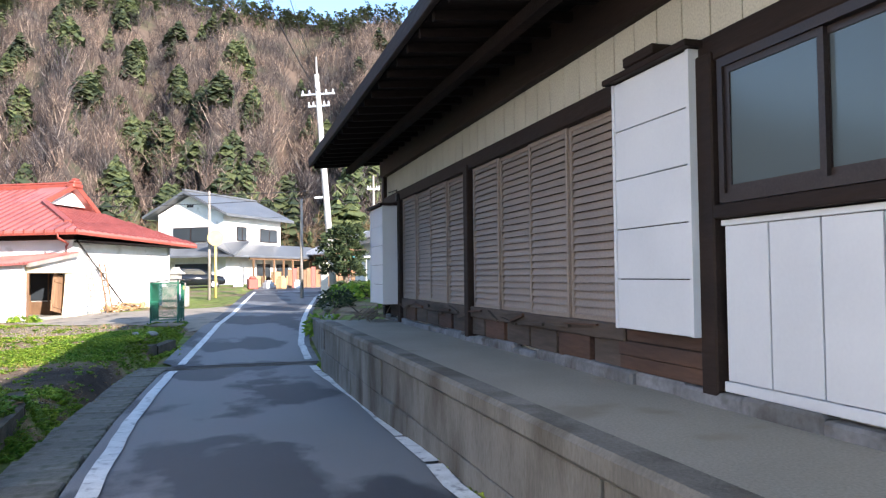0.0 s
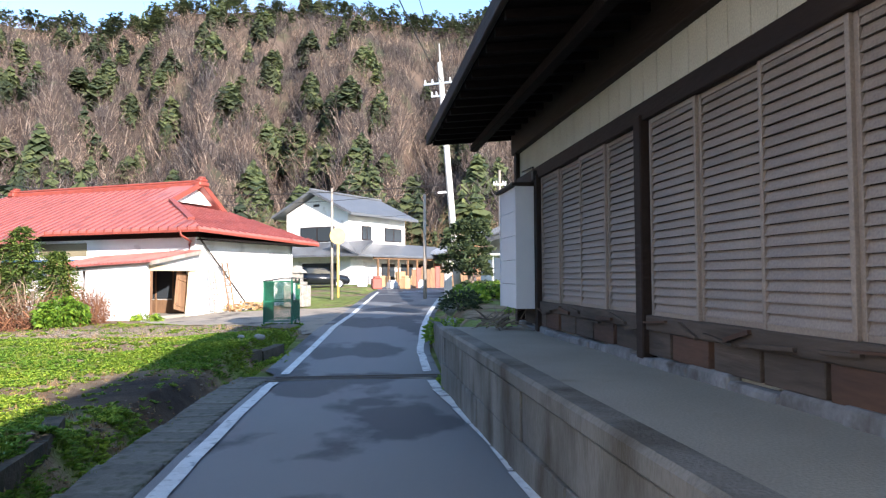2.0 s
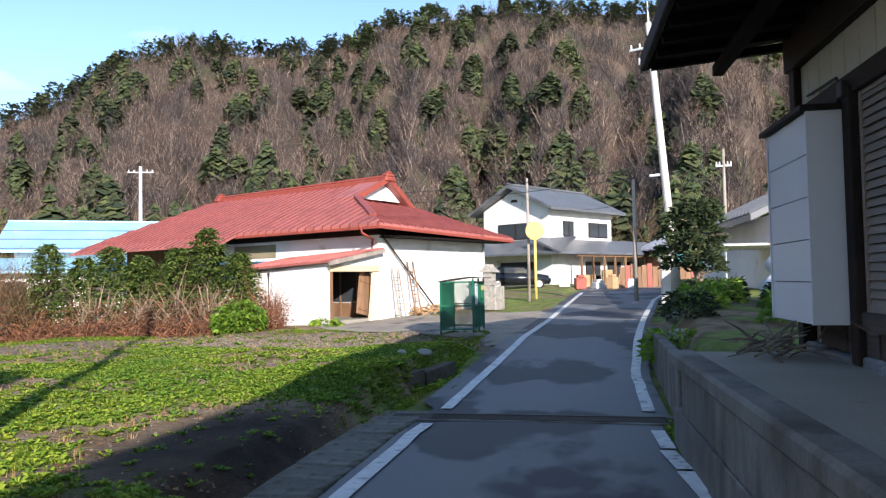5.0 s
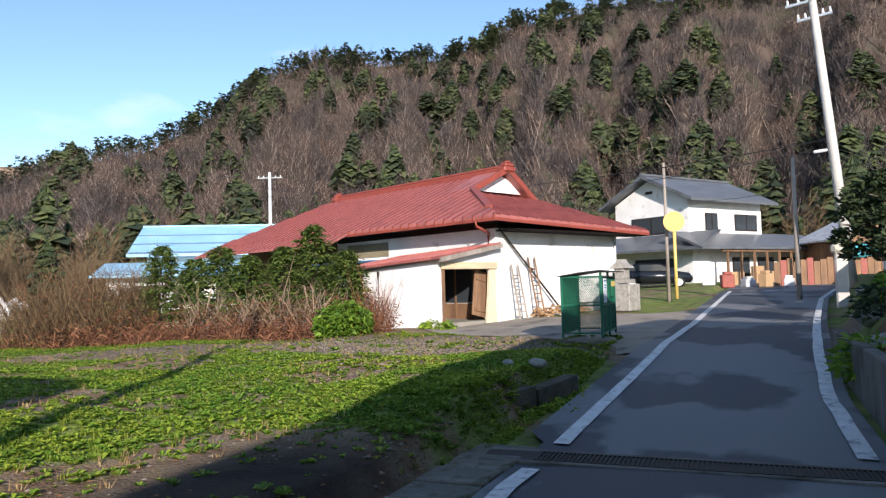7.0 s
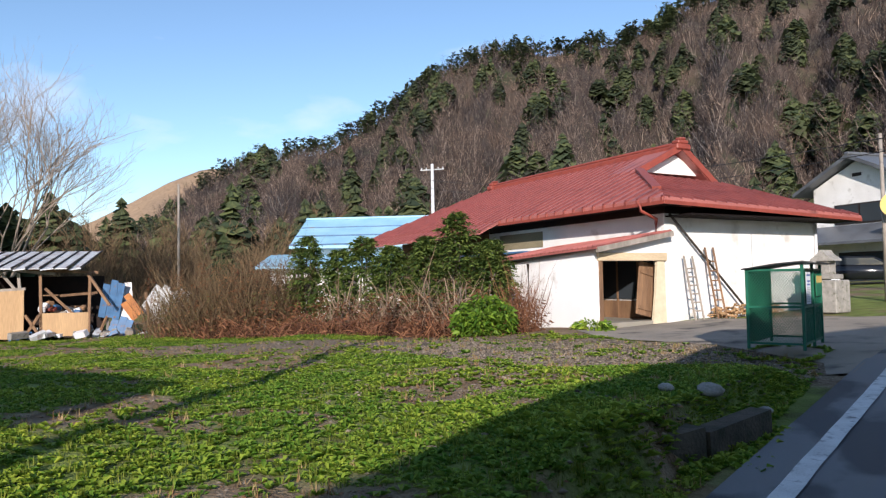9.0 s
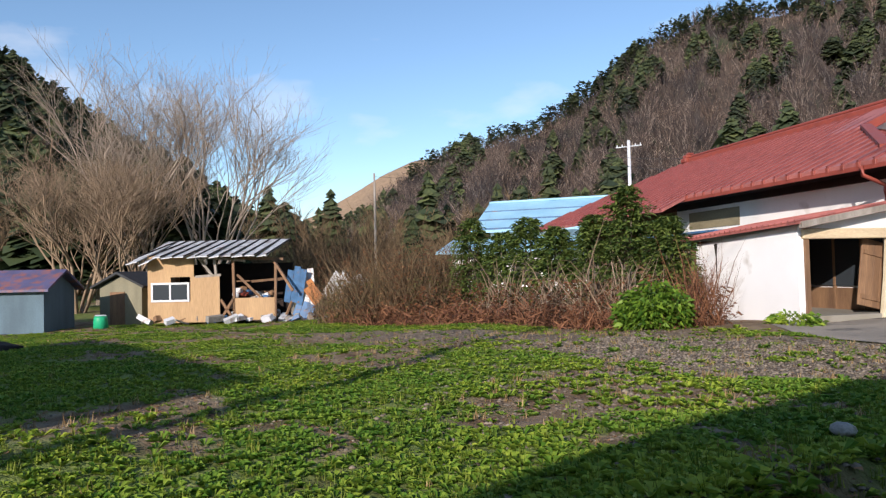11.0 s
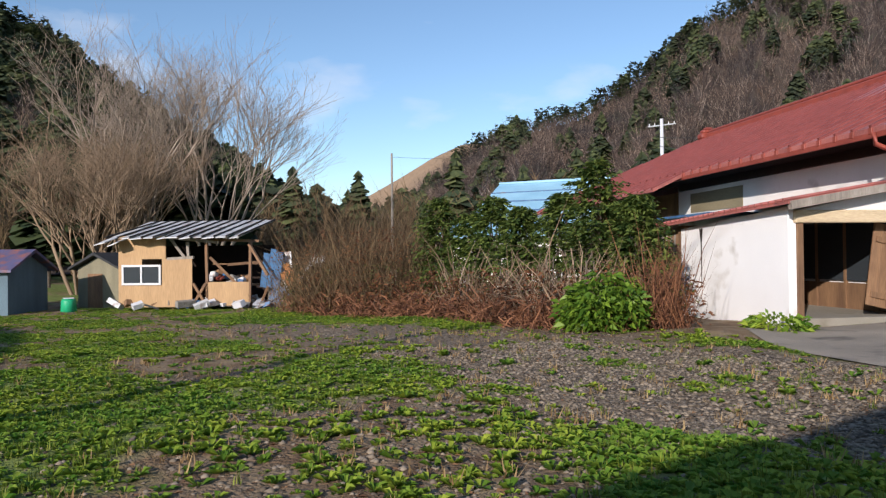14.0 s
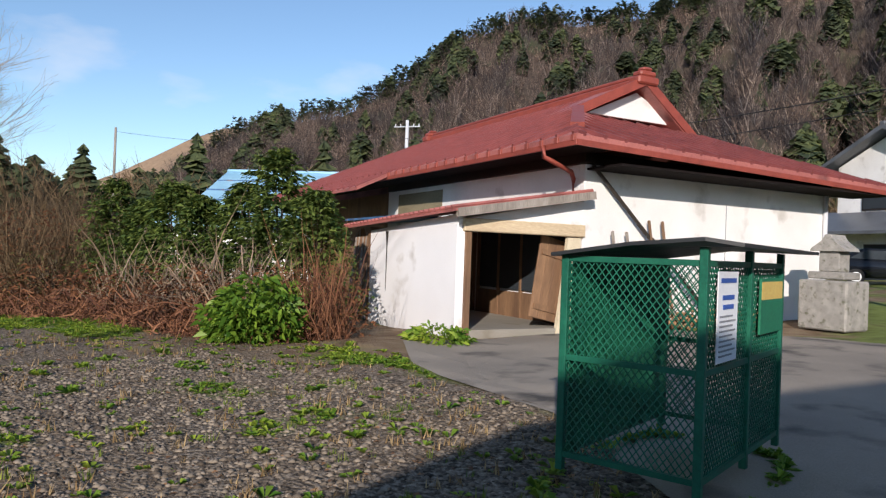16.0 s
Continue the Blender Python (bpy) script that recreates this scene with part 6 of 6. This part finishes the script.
def fan_conifer(height, radius, seed):
    """A shaggy conifer shrub: rising boughs set all round, each feathered with flat sprays, longer and shorter by lobes."""
    r = np.random.default_rng(seed)
    v, f = [], []
    lobe = r.random(3) * math.tau
    for i in range(360):
        t = r.random() ** 0.95
        a = r.random() * math.tau
        reach = radius * (1 - t) ** 0.5 * (0.75 + 0.22 * math.sin(3 * a + lobe[0] + 5 * t) + 0.16 * math.sin(5 * a + lobe[1]) + 0.3 * r.random()) + 0.06
        z0, rise = height * (0.03 + 0.95 * t), 0.28 + 0.5 * t
        for k in range(13):
            u = 0.2 + 0.8 * (k + r.random()) / 13
            p = np.array([math.cos(a) * reach * u, math.sin(a) * reach * u, z0 + reach * rise * (u - 0.75 * u * u)])
            p += r.normal(0, 0.025, 3)
            b2 = a + (1 if k % 2 else -1) * (0.5 + 0.5 * r.random())
            q = (0.10 + 0.12 * r.random()) * (1.15 - 0.45 * u)
            d = np.array([math.cos(b2), math.sin(b2), 0.25 * r.normal()]) * q
            w = np.array([-math.sin(b2), math.cos(b2), 0.5 * r.normal()]) * q * 0.2
            b = len(v)
            v += [p, p + d * 0.5 + w, p + d - np.array([0, 0, 0.25 * q]), p + d * 0.5 - w]
            f += [(b, b + 1, b + 2), (b, b + 2, b + 3)]
    return np.array(v), np.array(f)


# dense conifers by the lean-to
for k, (x, y, h, r0) in enumerate(((-11.0, 27.9, 2.6, 0.9), (-12.3, 28.0, 3.5, 1.15), (-13.5, 28.1, 2.9, 1.05), (-14.7, 27.9, 2.7, 1.05), (-15.9, 27.9, 3.1, 1.1), (-17.1, 28.0, 2.8, 1.05), (-18.5, 27.9, 3.3, 1.1))):
    v, f = fan_conifer(h, r0, k)
    shrub("conifer_shrub", x, y, v, f, HEDGE, "dense dark green conifer shrub at the yard's edge", 0.05, h, "conifer shrubs")
lobes = []
for k, (dx, dy, h, r0) in enumerate(((0, 0, 1.1, 0.55), (-0.5, 0.1, 0.9, 0.45), (0.5, 0.05, 0.85, 0.42), (0.2, -0.3, 0.75, 0.4), (-0.3, -0.3, 0.7, 0.4), (0.1, 0.4, 1.0, 0.45))):
    v, f = spray_bush(h * 0.92, r0 * 0.9, 560, 21 + k, leaf=0.125, drop=0.4, broad=0.27, ball=True)
    lobes.append((v + np.array([dx * 0.9, dy, 0]), f))
v, f = join(lobes)
shrub("broadleaf_shrub", -9.9, 25.75, v, f, BROADLEAF, "bright green broadleaf shrub in front of the brambles", 0.03, 0.8)
v, f = spray_bush(0.25, 0.5, 500, 33, leaf=0.12, taper=0.3)
shrub("low_shrub", -7.9, 27.7, v, f, WEEDLEAF, "low green herb clump at the plastered wall", 0.01, 0.15)
# russet brambles and thicket
for k in range(14):
    x = -9.6 - k * 0.95 + random.uniform(-0.2, 0.2)
    y = 26.3 + 0.1 * (k % 3) - 0.12 * max(0, k - 5)
    v, f = twig_bush(0.95 + 0.2 * (k % 3), 0.9, 480, 40 + k, thick=0.011, curl=1.0, rise=-0.2)
    shrub("bramble", x, y, v, f, REDTWIG, "tangled russet bramble canes", 0.012, 0.8, "brambles")
    v, f = spray_bush(0.95 + 0.25 * (k % 2), 0.85, 560, 340 + k, leaf=0.085, taper=0.3)
    shrub("bramble", x + 0.3, y + 0.35, v, f, REDLEAF, "low bramble hung with dead russet leaves", 0.012, 0.6, "brambles")
for k in range(16):
    x = -18.9 - k * 0.29 + random.uniform(-0.3, 0.3)
    y = 26.7 - 0.09 * k + 1.3 * (k % 2)
    v, f = twig_bush((1.7 + 0.9 * random.random()) * (1.3 if 1 <= k <= 10 else 0.8), 1.0, 620, 70 + k, thick=0.007, curl=0.35, rise=0.6)
    shrub("thicket_bush", x, y, v, f, THICKET, "leafless brown thicket bush", 0.03, 1.6, "thicket")
    v, f = spray_bush(1.5 + 0.5 * (k % 3), 0.95, 620, 90 + k, leaf=0.08, taper=0.4)
    shrub("thicket_bush", x + 0.3, y - 0.3, v, f, (OLIVELEAF, LITTER, REDLEAF)[k % 3], "thicket bush with few small leaves", 0.02, 1.2, "thicket")
for k, (x, y, h) in enumerate(((-11.2, 26.7, 2.0), (-12.6, 26.9, 2.3), (-14.2, 26.9, 1.8), (-15.6, 26.8, 2.1))):
    v, f = twig_bush(h, 0.7, 170, 150 + k, thick=0.012, curl=0.5)
    shrub("dead_bush", x, y, v, f, TWIG, "dead pale brown bush before the conifers", 0.03, h * 0.8, "dead bushes")
v, f = twig_bush(1.35, 0.42, 420, 111, thick=0.006, curl=0.0, rise=0.9)
shrub("bramble", -9.2, 26.5, v, f, REDTWIG, "upright russet dry stalks by the lean-to", 0.01, 0.7, "brambles")


# tall leafless trees behind the shack
def grow(vs, fs, p, d, length, r, level, rnd, fan):
    """Limbs and twigs as three-sided tapered rods, forking and curving up and outwards."""
    bend = Vector((rnd.uniform(-1, 1), rnd.uniform(-1, 1), rnd.uniform(0.0, 0.5))) * 0.12
    at, way, rad, marks = p, d, r, []
    for _ in range(3):
        to = at + way * (length / 3)
        side = way.cross(Vector((0.3, 0.2, 1))).normalized()
        up = side.cross(way)
        b = len(vs)
        for q, w in ((at, rad), (to, rad * 0.93)):
            for a in (0, 2.094, 4.189):
                vs.append(q + (side * math.cos(a) + up * math.sin(a)) * w)
        for a in range(3):
            fs.append((b + a, b + (a + 1) % 3, b + 3 + (a + 1) % 3, b + 3 + a))
        marks.append((to, way))
        at, way, rad = to, (way + bend).normalized(), rad * 0.93
    if level >= 6:
        return
    for i in range(3 if level < 4 else (4 if level == 4 else 2)):
        q, w = marks[2] if i < 2 else marks[rnd.randint(0, 1)]
        turn = Vector((rnd.uniform(-1, 1), rnd.uniform(-1, 1), rnd.uniform(-0.1, 0.45)))
        dd = (w + turn * fan * (0.8 + 0.12 * level)).normalized()
        grow(vs, fs, q, dd, length * rnd.uniform(0.62, 0.86), rad * rnd.uniform(0.66, 0.82), level + 1, rnd, fan)


for k, (x, y, h, stems, m, fan, open_) in enumerate(((-48.5, 24.8, 19.0, 4, PALETWIG, 0.62, 0.2), (-47.5, 29.2, 19.0, 5, PALETWIG, 0.62, 0.22), (-49.5, 21.6, 13.5, 6, TWIG, 0.72, 0.42), (-46.5, 23.4, 12.0, 6, TWIG, 0.72, 0.45))):
    rnd = random.Random(k)
    t = thing("bare_tree", "tall leafless tree with many rising stems and fine twigs", "tree", pose(x, y, -0.6), group="bare trees")
    for s in range(stems):
        vs, fs = [], []
        a = math.tau * s / stems + rnd.random()
        d = Vector((math.cos(a) * open_, math.sin(a) * open_, 1)).normalized()
        grow(vs, fs, Vector((math.cos(a) * 0.25, math.sin(a) * 0.25, -0.2)), d, h * 0.25, 0.14, 0, rnd, fan)
        raw("limb", [tuple(q) for q in vs], fs, m, "", "", kind="", parent=t)
# a dark conifer by the lane and one beyond the thicket
def conifer(x, y, z, h, seed, wide=1.0, mat_=CONIFER):
    t = thing("conifer", "dark conifer with tiered drooping branches", "tree", pose(x, y, z), group="conifers")
    bm = bmesh.new()
    tube(bm, [(0, 0, -0.3), (0, 0, h * 0.9)], h * 0.022, h * 0.004, sides=8)
    part("trunk", bm, BARK, t)
    sets = []
    for s in range(3):
        v, f = needle_tree(14, 12, seed + s, droop=0.3, bottom=0.2)
        sets.append((v * np.array([h * wide, h * wide, h]), f))
    raw("crown", *join(sets), mat_, "", "", kind="", parent=t)


conifer(-55.0, 33.0, 0, 7.5, 5)
for k in range(7):
    conifer(-57.0 + 1.5 * (k % 2), 20.5 + 1.9 * k, 0, 8.0 + 1.2 * (k % 3), 30 + k, 1.2)
conifer(-41.0, 41.0, 0, 5.0, 9)
# garden pine by the lane with cloud-pruned tufts
pine = thing("garden_pine", "dark pruned garden pine with a bent trunk", "tree", pose(3.15, 25.6, 0.85))
bm = bmesh.new()
tube(bm, [(0, 0, -0.2), (0.1, 0, 0.7), (-0.05, 0.05, 1.4), (0.05, 0, 2.0), (0, 0, 2.35)], 0.13, 0.05, sides=8)
for k in range(8):
    a, z = k * 2.4, 0.9 + 0.18 * k
    tube(bm, [(0, 0, z), (0.5 * math.cos(a), 0.5 * math.sin(a), z + 0.12), (0.85 * math.cos(a), 0.85 * math.sin(a), z + 0.15)], 0.035, 0.012, sides=5)
part("trunk", bm, BARK, pine)
sets = []
for k in range(17):
    a, z, q = k * 2.4, 0.95 + 0.1 * k, 0.85 * (1 - 0.03 * k) * (0.4 + 0.6 * ((k * 7) % 5) / 4)
    v, f = spray_bush(0.35, 0.45, 420, 200 + k, leaf=0.13, taper=0.4, drop=0.0)
    sets.append((v + np.array([q * math.cos(a), q * math.sin(a), z]), f))
raw("crown", *join(sets), CONIFER, "", "", kind="", parent=pine)
for k in range(9):
    x, y = 2.1 + 0.35 * k + random.uniform(-0.2, 0.2), 19.0 + 1.1 * k % 6 + random.uniform(0, 3)
    v, f = spray_bush(0.55, 0.55, 520, 230 + k, leaf=0.14, taper=0.3, drop=0.2)
    shrub("garden_shrub", x, y, v, f, CONIFER if k % 2 else WEEDLEAF, "low dark garden shrub among stones", 0.02, 0.4, "garden shrubs")

# woodland edge at the foot of the hills
edge_b, edge_g = [], []
for s in range(5):
    m = 150
    az = -30 + 150 * rng.random(m)
    d = 70 + 28 * rng.random(m)
    p = np.stack([-np.sin(np.radians(az)) * d, 8 + np.cos(np.radians(az)) * d, np.full(m, 0.3)], -1)
    ok = ~((p[:, 1] < 62) & (p[:, 0] > -30))
    tv, tf = bare_tree(6, 150, 30 + s, spread=0.28, thick=0.008)
    edge_b.append(scatter(tv, tf, p[ok], rng.random(ok.sum()) * 6.28, 5 + 5 * rng.random(ok.sum()), 0.9 + 0.5 * rng.random(ok.sum())))
    g = rng.random(m) < 0.16
    tv, tf = needle_tree(12, 10, 50 + s)
    edge_g.append(scatter(tv, tf, p[g & ok], rng.random((g & ok).sum()) * 6.28, 6 + 6 * rng.random((g & ok).sum())))
raw("woodland_edge", *join(edge_b), THICKET, "leafless brown scrub at the foot of the hills", "trees")
raw("woodland_evergreens", *join(edge_g), HILLPINE, "green conifers at the foot of the hills", "trees")
m = 500
az = 48 + 24 * rng.random(m)
d = 62 + 40 * rng.random(m)
tv, tf = bare_tree(7, 120, 77, spread=0.35, thick=0.009)
raw("valley_scrub", *scatter(tv, tf, np.stack([-np.sin(np.radians(az)) * d, 8 + np.cos(np.radians(az)) * d, np.full(m, -0.2)], -1), rng.random(m) * 6.28, 2.5 + 3.5 * rng.random(m)), THICKET, "brown bare scrub closing the valley", "scrub")

# ---- weeds, grass and stones of the yard ----
def tuft(blades, seed, lean=0.5, width=0.06):
    r = np.random.default_rng(seed)
    v, f = [], []
    for _ in range(blades):
        a, t = r.random() * math.tau, lean * r.random()
        d = np.array([math.cos(a) * t, math.sin(a) * t, 1.0])
        s = np.array([-math.sin(a), math.cos(a), 0]) * width
        o = np.array([r.normal(0, 0.25), r.normal(0, 0.25), 0])
        h = 0.5 + 0.6 * r.random()
        b = len(v)
        v += [o - s, o + s, o + d * h]
        f += [(b, b + 1, b + 2)]
    return np.array(v), np.array(f)


def rosette(leaves, seed):
    r = np.random.default_rng(seed)
    v, f = [], []
    for k in range(leaves):
        a = math.tau * k / leaves + r.normal(0, 0.3)
        q, up = 0.5 + 0.5 * r.random(), 0.15 + 0.6 * r.random()
        d, s = np.array([math.cos(a), math.sin(a), 0]), np.array([-math.sin(a), math.cos(a), 0]) * 0.2
        b = len(v)
        v += [np.zeros(3), d * q * 0.55 + s + [0, 0, up * 0.8], d * q + [0, 0, up * 0.6], d * q * 0.55 - s + [0, 0, up * 0.75]]
        f += [(b, b + 1, b + 2), (b, b + 2, b + 3)]
    return np.array(v), np.array(f)


def yard(count, x0=-34.0, x1=-1.9, y0=4.0, y1=26.5, near=True):
    """Random places in the yard, denser towards the lane."""
    x = x1 - (x1 - x0) * rng.random(count) ** (1.8 if near else 1.0)
    y = y0 + (y1 - y0) * rng.random(count)
    x = np.minimum(x, left_x(y) - 0.66)
    ok = ~((y > 21.3) & (x > drive_edge(y) - 0.12)) & ~((x > -9.5) & (y > 26.2))
    ok &= rng.random(count) > soil_amount(x, y) * 0.97
    return x[ok], y[ok]


def sow(name, template, count, size, material, label, like, near=True):
    x, y = yard(count, near=near)
    keep = rng.random(len(x)) < like(x, y)
    x, y = x[keep], y[keep]
    sets = []
    for s, (tv, tf) in enumerate(template):
        sel = np.arange(len(x)) % len(template) == s
        p = np.stack([x[sel], y[sel], ground_z(x[sel], y[sel]) - 0.01], -1)
        sets.append(scatter(tv, tf, p, rng.random(sel.sum()) * 6.28, size * (0.5 + rng.random(sel.sum()))))
    raw(name, *join(sets), material, label, "plants" if material is not PEBBLE else "gravel")


grassy = lambda x, y: np.clip(0.06 + 0.7 * lush(x, y), 0, 1)
sow("grass", [tuft(9, s) for s in range(4)], 34000, 0.07, GRASSBLADE, "short rough green grass in patches", grassy)
sow("weeds", [rosette(6, s) for s in range(4)], 88000, 0.08, WEEDLEAF, "low broad-leaved green weeds", lambda x, y: np.clip(0.14 * (1 - 0.7 * gravel_amount(x, y)) + lush(x, y), 0, 1))
sow("tall_weeds", [rosette(16, s + 9) for s in range(3)], 420, 0.10, WEEDLEAF, "taller leafy weed clumps", lambda x, y: np.full(len(x), 0.8))
sow("dry_grass", [tuft(8, s + 20, lean=1.2) for s in range(3)], 6000, 0.09, DRYGRASS, "dry straw-coloured grass", lambda x, y: np.clip(0.75 - lush(x, y), 0.05, 1))
ico = np.array([(0, 0, 0.5), (0.9, 0.1, 0.1), (0.1, 0.8, 0.0), (-0.8, 0.2, 0.1), (-0.1, -0.9, 0.1), (0, 0, -0.4)])
icf = np.array([(0, 1, 2), (0, 2, 3), (0, 3, 4), (0, 4, 1), (5, 2, 1), (5, 3, 2), (5, 4, 3), (5, 1, 4)])
sow("gravel", [(ico, icf)], 70000, 0.032, PEBBLE, "loose grey gravel stones", lambda x, y: np.clip(gravel_amount(x, y) * 1.3 + 0.35, 0, 1) * (1 - 0.85 * lush(x, y)))
m = 26000
x, y = -9.5 + 7.8 * rng.random(m), 15.5 + 9.2 * rng.random(m)
ok = (rng.random(m) < gravel_amount(x, y) * 1.1 + 0.15) & (x < left_x(y) - 0.7) & ~((y > 21.3) & (x > drive_edge(y) - 0.08))
raw("coarse_gravel", *scatter(ico, icf, np.stack([x, y, ground_z(x, y)], -1)[ok], rng.random(ok.sum()) * 6.28, 0.012 + 0.034 * rng.random(ok.sum()) ** 2), PEBBLE, "coarse brownish gravel stones on the worn track", "gravel")
m = 620
x, y = -6.4 + 4.4 * rng.random(m), 15.6 + 5.2 * rng.random(m)
ok = (x < left_x(y) - 0.8) & (patches(x, y, 40) > 0.5)
tv, tf = rosette(18, 61)
raw("weed_clumps", *scatter(tv, tf, np.stack([x, y, ground_z(x, y) - 0.01], -1)[ok], rng.random(ok.sum()) * 6.28, 0.04 + 0.08 * rng.random(ok.sum())), WEEDLEAF, "leafy green weed clumps at the gravel's edge", "plants")
m = 90
a = rng.random(m) * 6.28
tv, tf = rosette(9, 63)
px, py = -2.62 + 0.55 * np.sign(np.cos(a)) * np.abs(np.cos(a)) ** 0.5, 23.4 + 0.95 * np.sign(np.sin(a)) * np.abs(np.sin(a)) ** 0.5
raw("base_weeds", *scatter(tv, tf, np.stack([px, py, ground_z(px, py) + 0.03], -1), rng.random(m) * 6.28, 0.05 + 0.09 * rng.random(m)), WEEDLEAF, "weeds growing round the green cage's foot", "plants")
leaf_v = np.array([(0, 0, 0.1), (0.5, 0.35, 0.3), (1, 0, 0.12), (0.5, -0.35, 0.2)])
leaf_f = np.array([(0, 1, 2), (0, 2, 3)])
sow("leaf_litter", [(leaf_v, leaf_f)], 42000, 0.05, LITTER, "brown fallen leaves in drifts", lambda x, y: np.clip(1.0 - 1.3 * lush(x, y) + 0.5 * np.exp(-((y - 25.0) / 1.3) ** 2), 0.05, 1) * (1 - 0.45 * gravel_amount(x, y)))
# weeds at the foot of the retaining wall and along the drive
m = 260
ky = 15.6 + 3.0 * rng.random(160)
kx = np.interp(ky, (15.6, 16.4, 17.3, 18.4), (-2.95, -2.45, -2.1, -1.85)) + 0.2 * rng.normal(size=160) + 0.08
tv, tf = rosette(9, 78)
raw("kerb_weeds", *scatter(tv, tf, np.stack([kx, ky, ground_z(kx, ky)], -1), rng.random(160) * 6.28, 0.05 + 0.1 * rng.random(160)), WEEDLEAF, "weeds growing over the low kerb", "plants")
y = 3 + 12.0 * rng.random(m)
x = right_x(y) + 0.12 + 0.08 * rng.random(m)
tv, tf = rosette(8, 77)
raw("kerb_weeds", *scatter(tv, tf, np.stack([x, y, road_z(y)], -1), rng.random(m) * 6.28, 0.05 + 0.1 * rng.random(m) ** 2), WEEDLEAF, "small weeds growing at the wall's foot", "plants")
